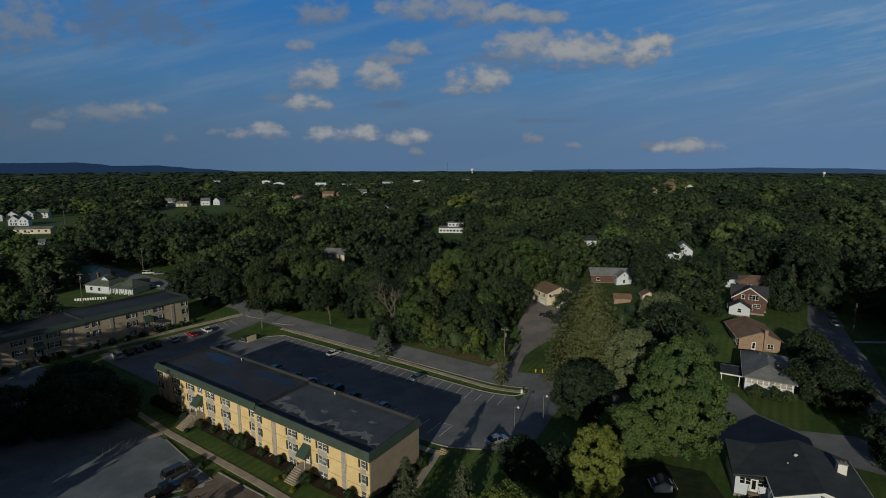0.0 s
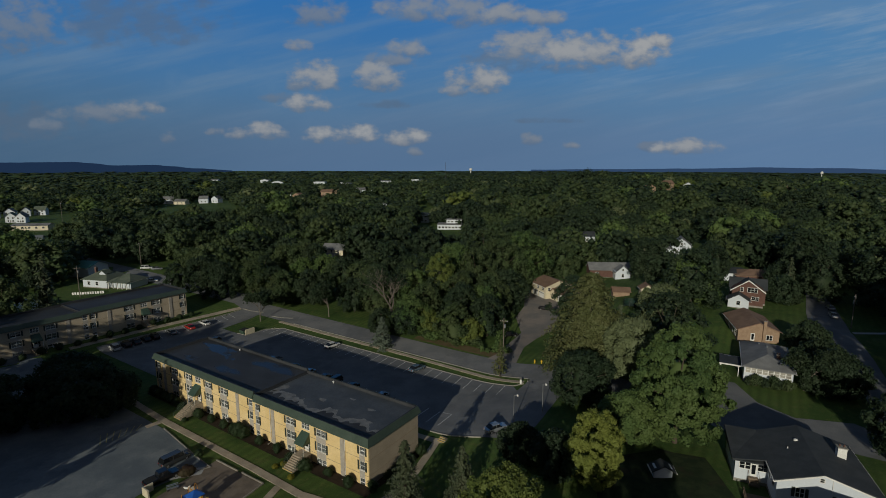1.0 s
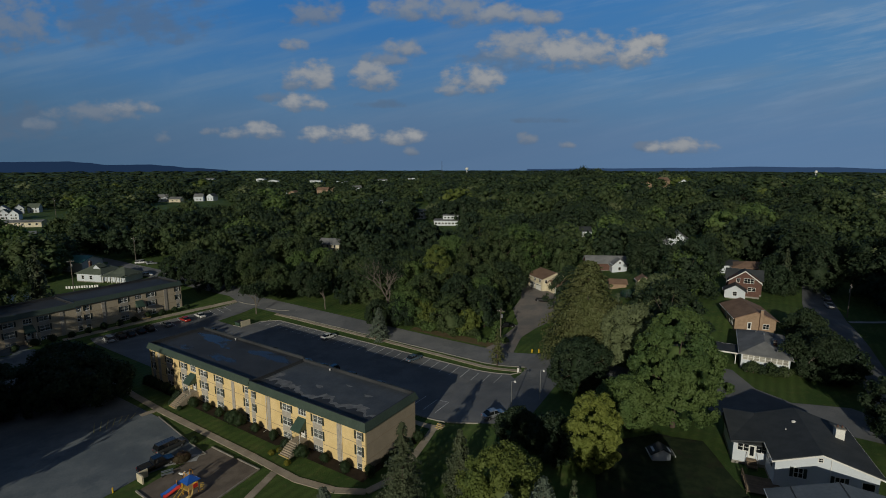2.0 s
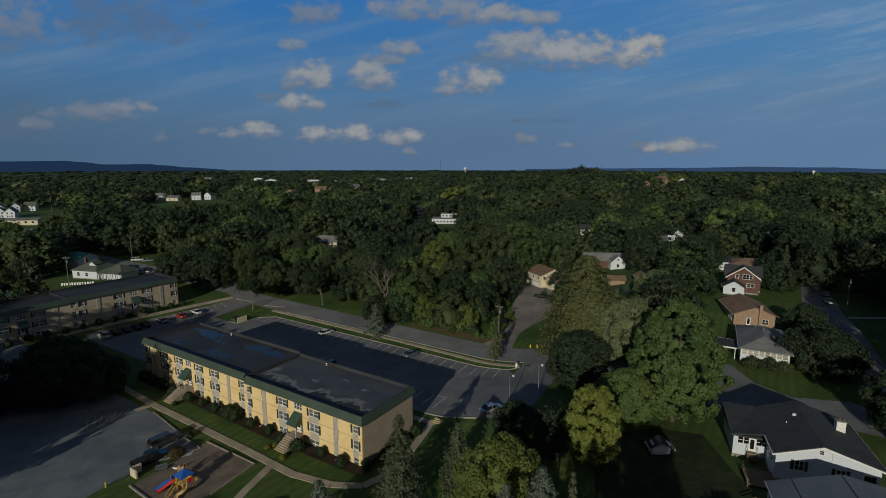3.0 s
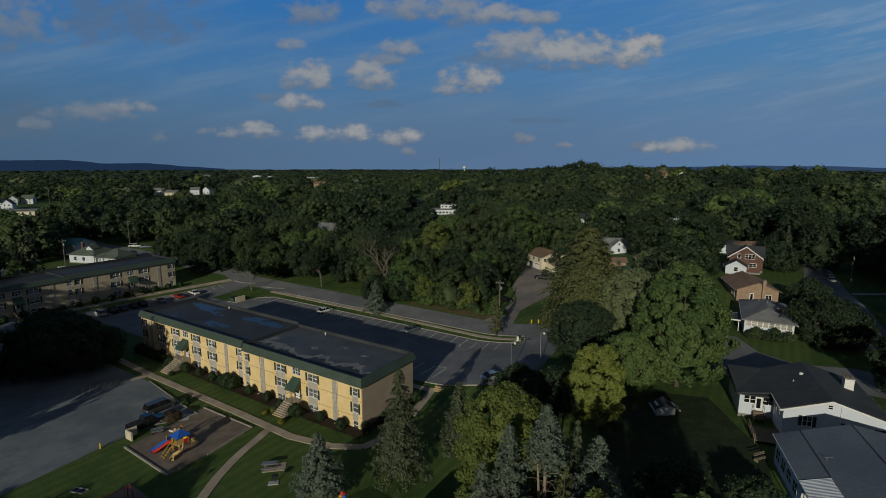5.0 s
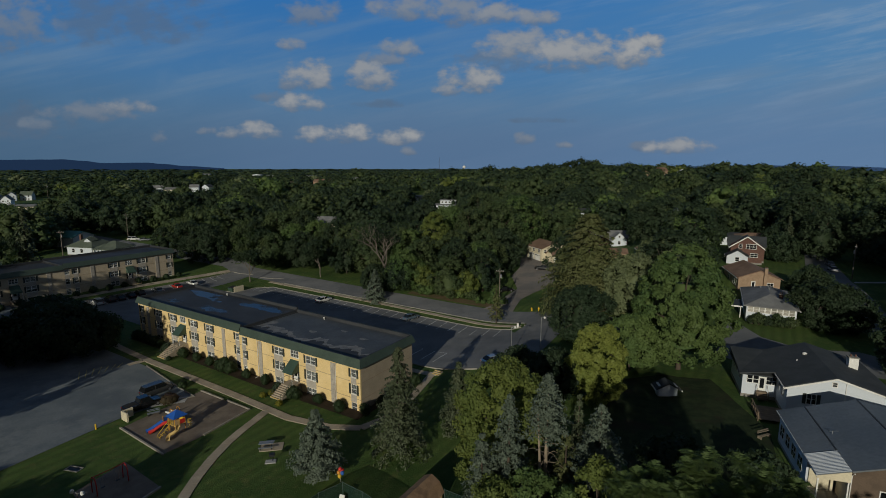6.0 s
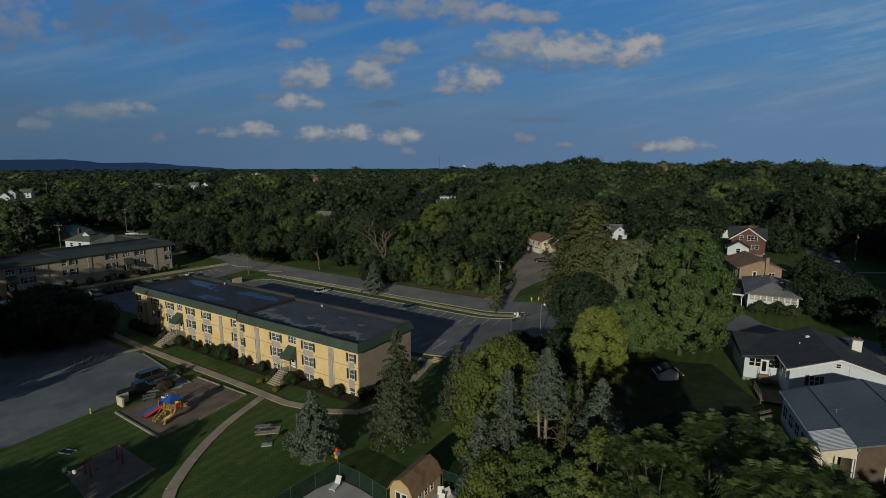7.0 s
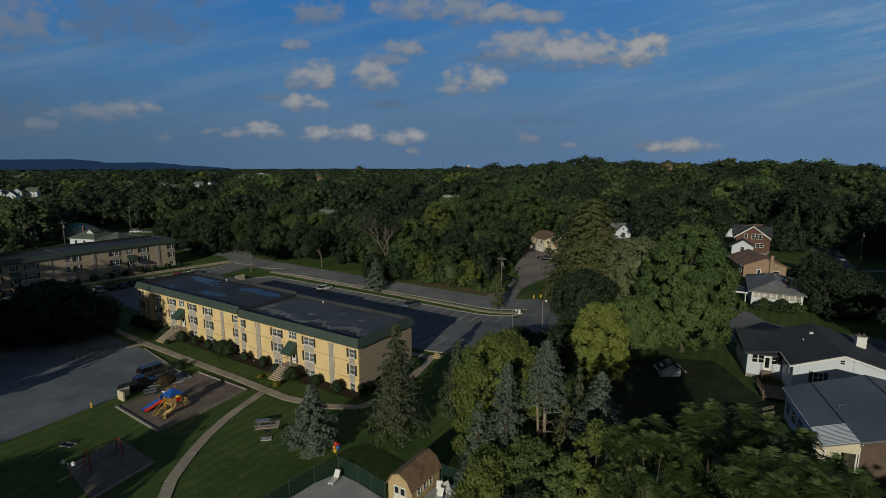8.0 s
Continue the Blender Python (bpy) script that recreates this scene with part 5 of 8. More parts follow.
for y in (0.9, 4.9):
    gd = part("garage_door", Shape().box(-0.06, 0.02, y, y + 3.4, 0.05, 2.3), WHITE, beige)
    for k in range(4):
        part("pane", Shape().box(-0.075, -0.062, y + 0.25 + 0.8 * k, y + 0.75 + 0.8 * k, 1.75, 2.05), CAR_GLASS, gd)
part("garage_door", Shape().box(2.5, 5.4, -4.28, -4.2, 0.05, 2.2), WHITE, beige)

# scattered houses among the trees
house("white house with grey roof and front gable", at_world(63, 208, 4.3, -6), [(0, 17, 0, 8, 0, 3.4, 5.8, "gable_x", BRICK, SHINGLE_GREY, 0.5), (9.5, 15.5, -4.5, -0.02, 0, 3.4, 6.0, "gable_y", SIDING, SHINGLE_GREY, 0.5)],
      [("f", 3, 0, 1, 1.3, 1.2), ("f", 12.5, -4.5, 1.2, 0.9, 1.3), ("f", 12.5, -4.5, 4.0, 0.7, 0.7)])
house("small white house with dark roof and porch", at_world(82, 292, 5, -4), [(0, 8.4, 0, 7, 0, 3.6, 5.8, "gable_x", SIDING, SHINGLE_DARK, 0.5)], [("f", 1.6, 0, 0.8, 1.2, 1.4), ("f", 6.8, 0, 0.8, 1.2, 1.4)], [(4.0, 0, 0.1)])
house("white gabled house above the trees", at_world(112, 240, 5.2, -22), [(0, 8.5, 0, 10, 0, 5.4, 8.8, "gable_y", SIDING, SHINGLE_GREY, 0.5), (-6, -0.02, 2, 8, 0, 3.2, 4.6, "gable_x", SIDING, SHINGLE_GREY, 0.5)],
      [("f", 2.2, 0, 1.4, 1.0, 1.4), ("f", 6.3, 0, 1.4, 1.0, 1.4), ("f", 4.2, 0, 5.4, 0.9, 1.2)])
house("pale two-storey house with grey roof among trees", at_world(-60, 248, 3.2, -12), [(0, 11, 0, 8, 0, 5.8, 8.2, "gable_x", CREAM, SHINGLE_GREY, 0.5), (-0.5, 8, -4.5, -0.02, 0, 3.0, 4.0, "shed", CREAM, SHINGLE_GREY, 0.5)],
      [("f", 2, 0, 4.2, 1.0, 1.3), ("f", 5, 0, 4.2, 1.0, 1.3), ("f", 8.6, 0, 4.2, 1.0, 1.3)] + [("f", 0.6 + 1.2 * k, -4.5, 0.7, 0.9, 1.7) for k in range(6)])
house("flat roofed cream block in the distance", at_world(-22, 398, 3.0, -8), [(0, 12, 0, 10, 0, 7.0, 7.3, "shed", SIDING, SHINGLE_DARK, 0.5)], [("f", 1.5 + 2.6 * k, 0, z, 1.5, 1.2) for k in range(4) for z in (1.2, 4.4)], [], "apartment_block")
house("flat roofed cream block with balcony band", at_world(-3, 356, 3.0, -6), [(0, 17, 0, 8, 0, 3.8, 4.3, "shed", SIDING, SHINGLE_GREY, 0.5), (6, 17, 5, 12, 0, 7.0, 7.6, "hip", SIDING, SHINGLE_GREY, 0.5)], [("f", 1.5 + 2.4 * k, 0, 1.2, 1.5, 1.2) for k in range(7)] + [("f", 7.5 + 2.6 * k, 5, 4.9, 1.2, 1.1) for k in range(4)], [], "apartment_block")
# over the second flats
porch_house = house("white bungalow with green grey roof, dormer and long porch", at_world(-146, 199, 2.6, -14),
    [(0, 12, 0, 11, 0, 3.4, 6.6, "hip", SIDING, SHINGLE_GREEN, 0.5), (12.02, 22, 1.5, 10, 0, 3.0, 5.2, "hip", SIDING, SHINGLE_GREEN, 0.5)],
    [("f", 3, 0, 1, 1.2, 1.4), ("f", 7, 0, 1, 1.2, 1.4), ("l", 0, 5, 1, 1.2, 1.4)])
part("dormer", body_shape(6.0, 9.0, 2.4, 5.5, 4.0, 5.6, 6.6, "gable_y"), SIDING, porch_house)
part("dormer_roof", roof_shape(6.0, 9.0, 2.4, 5.5, 5.6, 6.7, "gable_y", 0.3), SHINGLE_GREEN, porch_house)
chimney(porch_house, 2.8, 4.0, 4, 7.4, 0.8, 0.8, BRICK)
for k in range(5):
    part("porch_post", Shape().box(12.4 + 2.2 * k, 12.7 + 2.2 * k, 0.0, 0.3, 0, 2.7), WHITE, porch_house)
part("porch_roof", Shape().add([(12.0, -0.3, 2.7), (22.2, -0.3, 2.7), (22.2, 1.7, 3.3), (12.0, 1.7, 3.3), (12.0, -0.3, 2.5), (22.2, -0.3, 2.5), (22.2, 1.7, 3.1), (12.0, 1.7, 3.1)], [(0, 1, 2, 3), (7, 6, 5, 4), (0, 4, 5, 1), (0, 3, 7, 4), (1, 5, 6, 2)]), SHINGLE_GREEN, porch_house)
house("teal metal roofed shed behind the bungalow", at_world(-165, 217, 2.6, -14), [(0, 11, 0, 10, 0, 4.6, 6.6, "gable_x", SIDING, TEAL_METAL, 0.5)], [], [], "barn")
house("long low building with pale metal roof", at_world(-175, 160, 2.6, -10), [(0, 36, 0, 12, 0, 3.6, 5.0, "gable_x", SIDING, METAL_ROOF, 0.5)], [("f", 22 + 3 * k, 0, 1.2, 1.2, 1.2) for k in range(4)], [], "workshop")

# garden sheds
house("small white gabled garden shed", at_world(32.6, 70.0, height_world(33.6, 71), -6), [(0, 2.7, 0, 1.3, 0, 1.7, 2.3, "gable_y", SIDING, SHINGLE_DARK, 0.5)], [], [], "garden_shed")
house("orange tan garden shed with brown roof", at_world(60, 170, 4.3, -10), [(0, 5.5, 0, 4, 0, 2.3, 3.4, "gable_x", TAN_BRICK, SHINGLE_BROWN, 0.5)], [], [], "garden_shed")
house("cream garden shed with rounded brown roof", at_world(69, 168, 4.4, -10), [(0, 4.2, 0, 4, 0, 2.2, 3.5, "gable_y", CREAM, SHINGLE_BROWN, 0.5)], [], [], "garden_shed")

# town houses far off, past the fields: each a plain gabled house
TOWN = [(-449, 556, 9, 8, 7, 9.5), (-400, 545, 12, 9, 4, 6),
        (-297, 615, 10, 8, 6, 9), (-285, 622, 10, 8, 6, 9), (-320, 600, 14, 9, 4, 6.5), (-340, 612, 16, 9, 4, 6), (-310, 640, 10, 8, 6, 9), (-265, 660, 12, 8, 5, 8), (-355, 640, 12, 8, 5, 8)]
for i, (x, y, w, d, ze, zr) in enumerate(TOWN):
    house("far white gabled town house", at_world(x, y, height_world(x, y) - 0.3, -20 + 17 * (i % 3)), [(0, w, 0, d, 0, ze, zr, "gable_y" if i % 2 else "gable_x", SIDING if i % 4 else CREAM, SHINGLE_GREY if i % 3 else SHINGLE_DARK, 0.5)],
          [("f", w * 0.3, 0, 1.5, 1.0, 1.4), ("f", w * 0.7, 0, 1.5, 1.0, 1.4)], [], "house", "far town houses")
NEARER = [(-190, 640, 12, 9, 5, 8, 1), (-168, 700, 16, 10, 6, 9, 1), (-150, 705, 14, 9, 6, 9.5, 1), (-120, 715, 12, 9, 6, 9, 0), (-98, 700, 10, 8, 5, 8.5, 0), (-215, 690, 14, 9, 5, 8, 0),
       (210, 520, 12, 9, 6, 9, 1), (250, 560, 11, 9, 6, 9.5, 1), (262, 545, 9, 8, 5, 8, 0), (60, 430, 10, 8, 5, 8, 1), (-60, 470, 12, 9, 5, 8, 0), (430, 700, 22, 10, 4, 6.5, 0)]
FARTHER = [(-250, 1180, 40, 16, 7, 8, 0), (-330, 1300, 30, 14, 6, 7, 0), (-420, 1250, 26, 12, 6, 9, 0), (-160, 1350, 26, 14, 7, 9, 0), (-90, 1500, 34, 16, 8, 9, 0), (60, 1600, 24, 12, 9, 11, 0), (620, 1300, 30, 12, 6, 8, 0), (900, 1400, 34, 14, 6, 8, 0),
       (-520, 1450, 28, 12, 6, 8, 0), (-640, 1400, 22, 12, 6, 9, 0), (480, 900, 16, 9, 5, 8, 0), (330, 480, 12, 9, 5, 8, 1), (-20, 820, 12, 9, 6, 9, 0), (120, 880, 14, 9, 5, 8, 0)]
for i, (x, y, w, d, ze, zr, warm) in enumerate(NEARER + FARTHER):
    house("far house with warm brick walls" if warm else "far pale gabled house", at_world(x, y, height_world(x, y) + 1.5, -20 + 13 * (i % 4)), [(0, w, 0, d, -1.5, ze, zr, "gable_x" if i % 2 else "gable_y", TAN_BRICK if warm else SIDING, SHINGLE_BROWN if warm else SHINGLE_GREY, 0.5)],
          [("f", w * 0.3, 0, 1.5, 1.0, 1.4), ("f", w * 0.7, 0, 1.5, 1.0, 1.4)], [], "house", "far houses in the woods")
# a cluster of tall white gabled houses past the western field
for i, (x, y, w, d, kind) in enumerate(((-392, 432, 8, 7, "gable_y"), (-386, 441, 8, 7, "gable_y"), (-376, 462, 9, 7, "gable_x"), (-380, 452, 7, 7, "gable_y"), (-352, 403, 7, 7, "gable_y"), (-343, 402, 7, 6, "gable_y"))):
    house("white gabled house in the western cluster", at_world(x, y, height_world(x, y), 34 - 9 * (i % 3)), [(0, w, 0, d, 0, 5.0, 8.2, kind, SIDING, SHINGLE_GREY if i % 2 else SHINGLE_GREEN, 0.5)],
          [("f", w * 0.28, 0, 0.7, 1.0, 1.3), ("f", w * 0.72, 0, 0.7, 1.0, 1.3), ("f", w * 0.28, 0, 3.2, 1.0, 1.2), ("f", w * 0.72, 0, 3.2, 1.0, 1.2)], [(w * 0.5, 0, 0.1)], group="houses of the western cluster")
house("long low cream building on the field edge", at_world(-309, 357, height_world(-309, 357), 10), [(0, 24, 0, 9, 0, 3.6, 4.8, "gable_x", CREAM, SHINGLE_GREY, 0.5)], [("f", 3 + 4.5 * k, 0, 1.4, 1.6, 1.3) for k in range(5)], [], "workshop")
house("small white shed by the field", at_world(-255, 306, height_world(-255, 306), 25), [(0, 7, 0, 5, 0, 2.6, 4.2, "gable_x", SIDING, METAL_ROOF, 0.5)], [], [], "barn")
# roofs half hidden in the woods behind the lane
house("low house with pale roof half hidden by trees", at_world(-83, 209, height_world(-78, 210), -12), [(0, 14, 0, 9, 0, 3.2, 5.4, "gable_x", SIDING, METAL_ROOF, 0.5)], [("f", 4, 0, 1.1, 1.3, 1.3), ("f", 11, 0, 1.1, 1.3, 1.3)])
house("grey roofed house half hidden by trees", at_world(-90, 245, height_world(-86, 247), 24), [(0, 13, 0, 9, 0, 4.2, 6.4, "gable_x", CREAM, SHINGLE_GREY, 0.5)], [("f", 4, 0, 1.1, 1.3, 1.3)])
# white fence beside the bungalow
fence = thing("picket_fence", pose(0, 0, 0), "white board fence beside the bungalow", "fence")
for k in range(13):
    ax, ay = -141.5 + 0.82 * k, 186.4 + 0.22 * k
    part("picket", Shape().box(ax, ax + 0.62, ay - 0.04, ay + 0.04, height_world(ax, ay) - 0.1, height_world(ax, ay) + 0.95), WHITE, fence)

# ---------------------------------------------------------------- trees


def cards(name, where, out, size, rnd, material, extra=None, flat=0.5, stray=0.45):
    """Many small leaf sprays: one four-sided leaf clump at each place, facing about outwards."""
    n = len(where)
    nrm = out + rnd.normal(0, stray, (n, 3))
    nrm /= np.linalg.norm(nrm, axis=1)[:, None] + 1e-9
    ref = rnd.normal(0, 1, (n, 3))
    a = np.cross(nrm, ref)
    a /= np.linalg.norm(a, axis=1)[:, None] + 1e-9
    b = np.cross(nrm, a)
    s = size * rnd.uniform(0.6, 1.35, n)[:, None]
    bend = nrm * s * rnd.uniform(-0.25, 0.35, n)[:, None]
    v = np.stack([where - a * s, where + b * s * flat + bend, where + a * s, where - b * s * flat + bend], 1).reshape(-1, 3)
    f = np.arange(4 * n).reshape(n, 4)
    if extra is not None:
        ev, ef = extra
        f = np.concatenate([f, np.array(ef) + len(v)])
        v = np.concatenate([v, np.array(ev)])
    return v, f


def quads_mesh(name, v, f, material):
    """A mesh of faces that all have the same number of corners."""
    me = bpy.data.meshes.new(name)
    f = np.asarray(f, dtype=np.int32)
    me.vertices.add(len(v))
    me.vertices.foreach_set("co", np.asarray(v, dtype=np.float32).ravel())
    me.loops.add(f.size)
    me.loops.foreach_set("vertex_index", f.ravel())
    me.polygons.add(len(f))
    me.polygons.foreach_set("loop_start", np.arange(0, f.size, f.shape[1], dtype=np.int32))
    me.update(calc_edges=True)
    me.materials.append(material)
    return me


def ball_points(n, rnd):
    p = rnd.normal(0, 1, (n, 3))
    return p / np.linalg.norm(p, axis=1)[:, None]


def clumps(radius, z0, z1, n, rnd, r_lo, r_hi, pointed=0.0):
    """Centres and radii of the leaf masses that make up a dome-shaped crown."""
    c, r = [], []
    for i in range(n):
        q = (i + rnd.uniform(0, 1)) / n
        z = 0.06 + 0.86 * q ** 0.8
        girth = math.sqrt(max(0.05, 1 - ((z - 0.40) / 0.62) ** 2)) * (1 - 0.35 * pointed * max(0.0, z - 0.3))
        rr = radius * rnd.uniform(r_lo, r_hi)
        a = 2.4 * i + rnd.uniform(-0.5, 0.5)
        d = max(0.0, radius * girth - rr * 0.8) * rnd.uniform(0.55, 1.08) ** 0.5
        c.append((d * math.cos(a), d * math.sin(a), z0 + rr * 0.5 + (z1 - z0 - rr * 1.4) * z))
        r.append(rr)
    return np.array(c), np.array(r)


def lobed(radius, z0, z1, n, share, rnd, pointed=0.0, rough=0.16):
    """Centres and radii of the many leafy lobes on the outside of an uneven dome."""
    i = np.arange(n) + 0.5
    z = np.clip(i / n + rnd.normal(0, 0.03, n), 0.02, 0.98)
    a = 2.39996 * i + rnd.normal(0, 0.25, n)
    girth = np.sqrt(np.clip(1 - ((z - 0.42) / 0.60) ** 2, 0.03, 1)) * (1 - 0.45 * pointed * np.clip(z - 0.3, 0, 1))
    p = rnd.uniform(0, 6.28, 3)
    bulge = 1 + rough * (0.6 * np.sin(2 * a + p[0] + 3 * z) + 0.6 * np.sin(3 * a + p[1] - 5 * z) + rnd.normal(0, 0.5, n))
    r = radius * share * rnd.uniform(0.72, 1.38, n)
    d = np.clip(radius * girth * bulge - r * 0.7, 0, None)
    up = z0 + r * 0.6 + (z1 - z0 - r * 1.5) * z * (1 + 0.5 * rough * np.sin(2 * a + p[2]) * (1 - z))
    return np.stack([d * np.cos(a), d * np.sin(a), up], 1), r


def lobe_leaves(c, r, n, rnd):
    """Places of leaf sprays on the outer side of the lobes, and which way is out."""
    mid = np.array([0, 0, c[:, 2].min() + 0.35 * (c[:, 2].max() - c[:, 2].min())])
    o = c - mid
    o /= np.linalg.norm(o, axis=1)[:, None] + 1e-9
    pick = rnd.choice(len(c), int(n * 2.4), p=r ** 2 / (r ** 2).sum())
    d = ball_points(len(pick), rnd)
    keep = (d * o[pick]).sum(1) > -0.30
    pick, d = pick[keep], d[keep]
    p = c[pick] + d * (r[pick] * rnd.uniform(0.62, 1.25, len(pick)))[:, None]
    inner = np.zeros(len(p), bool)
    for ci, ri in zip(c, r):
        inner |= ((p - ci) ** 2).sum(1) < (0.60 * ri) ** 2
    keep = np.where(~inner)[0][:n]
    return p[keep], d[keep] * 0.85 + o[pick[keep]] * 0.35 + np.array([0, 0, 0.12])


def sprays(p, out, size, rnd, wide=0.62, stray=0.55):
    """A three-cornered leaf spray at each place, facing about outwards."""
    n = len(p)
    nrm = out + rnd.normal(0, stray, (n, 3))
    nrm /= np.linalg.norm(nrm, axis=1)[:, None] + 1e-9
    a = np.cross(nrm, rnd.normal(0, 1, (n, 3)))
    a /= np.linalg.norm(a, axis=1)[:, None] + 1e-9
    b = np.cross(nrm, a)
    q = size * rnd.uniform(0.6, 1.4, n)[:, None]
    v = np.stack([p - a * q * wide - b * q * 0.5, p + a * q * wide - b * q * 0.5, p + b * q * 0.9 - nrm * q * rnd.uniform(-0.2, 0.4, n)[:, None]], 1)
    return v.reshape(-1, 3), np.arange(3 * n).reshape(n, 3)


def lobe_cores(c, r, share=0.62):
    """Dense inner leaves: a rough eight-sided lump in each lobe, and a body inside the dome."""
    v, f = [], []
    for (x, y, z), q in zip(c, r * share):
        n = len(v)
        t = 5 * x + 3 * z
        ct, st = q * math.cos(t), q * math.sin(t)
        v += [(x, y, z + q), (x + ct, y + st, z + 0.2 * q), (x - st, y + ct, z - 0.2 * q), (x - ct, y - st, z + 0.2 * q), (x + st, y - ct, z - 0.2 * q), (x, y, z - q)]
        for k in range(4):
            f += [(n, n + 1 + k, n + 1 + (k + 1) % 4), (n + 5, n + 1 + (k + 1) % 4, n + 1 + k)]
    lo, hi = c[:, 2].min(), c[:, 2].max()
    lo, hi = lo + 0.06 * (hi - lo), hi - 0.30 * (hi - lo)
    n, sides, wide = len(v), 7, np.hypot(c[:, 0], c[:, 1]).max() * 0.42
    for k in range(5):
        w = 0.04 + 0.92 * k / 4
        g = wide * math.sqrt(max(0.06, 1 - ((w - 0.42) / 0.60) ** 2))
        v += [(g * math.cos(6.283 * i / sides + k), g * math.sin(6.283 * i / sides + k), lo + (hi - lo) * w) for i in range(sides)]
    for k in range(4):
        for i in range(sides):
            a, b = n + k * sides + i, n + k * sides + (i + 1) % sides
            f += [(a, b, b + sides), (a, b + sides, a + sides)]
    f += [(n + 4 * sides, n + 4 * sides + i, n + 4 * sides + i + 1) for i in range(1, sides - 1)]
    return np.array(v), np.array(f)


def lobed_crown(c, r, n, size, rnd, share=0.62, stray=0.55):
    p, o = lobe_leaves(c, r, n, rnd)
    v, f = sprays(p, o, size, rnd, 0.62, stray)
    ev, ef = lobe_cores(c, r, share)
    return np.concatenate([v, ev]), np.concatenate([f, ef + len(v)])


def crown_points(c, r, n, rnd, squash=0.85, lo=0.84, hi=1.16):
    """Places on the outside of the leaf masses, and which way is out."""
    pick = rnd.choice(len(c), n * 2, p=r ** 2 / (r ** 2).sum())
    d = ball_points(n * 2, rnd)
    p = c[pick] + d * (r[pick] * rnd.uniform(lo, hi, n * 2))[:, None] * np.array([1, 1, squash])
    near = np.zeros(len(p), bool)
    for ci, ri in zip(c, r):
        near |= (((p - ci) / np.array([1, 1, squash])) ** 2).sum(1) < (0.70 * ri) ** 2
    keep = np.where(~near)[0][:n]
    mid = c.mean(0)
    o = p[keep] - mid
    o /= np.linalg.norm(o, axis=1)[:, None] + 1e-9
    return p[keep], d[keep] * 0.9 + o * 0.25 + np.array([0, 0, 0.15])


def cores(c, r, share=0.66):
    """Dense inner foliage: a rough ball in each leaf mass."""
    ev, ef = [], []
    for (x, y, z), q in zip(c, r):
        n = len(ev)
        q *= share
        for zz, k in ((-0.75, 0.55), (0.05, 1.0), (0.75, 0.55)):
            for i in range(5):
                a = 2 * math.pi * i / 5 + zz + 7 * x
                ev.append((x + q * k * math.cos(a), y + q * k * math.sin(a), z + q * zz))
        for j in range(2):
            for i in range(5):
                ef.append((n + 5 * j + i, n + 5 * j + (i + 1) % 5, n + 5 * j + 5 + (i + 1) % 5, n + 5 * j + 5 + i))
        ef.append((n + 10, n + 11, n + 12, n + 13))
    return ev, ef


def limbs(c, r, base_r, z_fork, rnd, count=7, tall=None):
    s = Shape()
    top = Vector((0.3 * rnd.uniform(-1, 1), 0.3 * rnd.uniform(-1, 1), z_fork))
    apex = max(c[:, 2])
    s.tube([(0, 0, -0.4), (0, 0, 0.25), tuple(top * 0.5), tuple(top), (top.x * 1.5, top.y * 1.5, z_fork + (apex - z_fork) * 0.6)], [base_r * 1.5, base_r * 1.05, base_r * 0.85, base_r * 0.7, base_r * 0.18], 9)
    for i in rnd.choice(len(c), min(count, len(c)), replace=False):
        e = Vector(c[i])
        p = Vector((top.x, top.y, z_fork * rnd.uniform(0.75, 1.1)))
        m = p.lerp(e, 0.5) + Vector((0, 0, 0.12 * (e - p).length))
        s.tube([tuple(p), tuple(m), tuple(e)], [base_r * 0.45, base_r * 0.28, base_r * 0.08], 6)
    return s


def broadleaf(label, m, radius, tall, clear, leaf, seed, n_cards, size, lobes=60, bark=None, share=0.0, pointed=0.25, name="tree", group="", count=8, rough=0.16):
    """A leafy tree: clear is the height of the lowest leaves, lobes the number of leafy tufts on its crown."""
    rnd = np.random.default_rng(seed)
    top = thing(name, m, label, "tree", group)
    c, r = lobed(radius, clear, tall, lobes, share or 1.55 / math.sqrt(lobes), rnd, pointed, rough)
    v, f = lobed_crown(c, r, n_cards, size, rnd)
    part("crown", quads_mesh("crown", v, f, leaf), leaf, top)
    part("trunk", limbs(c, r, max(0.12, tall * 0.018), clear + (tall - clear) * 0.25, rnd, count), bark or BARK, top, smooth=True)
    return top


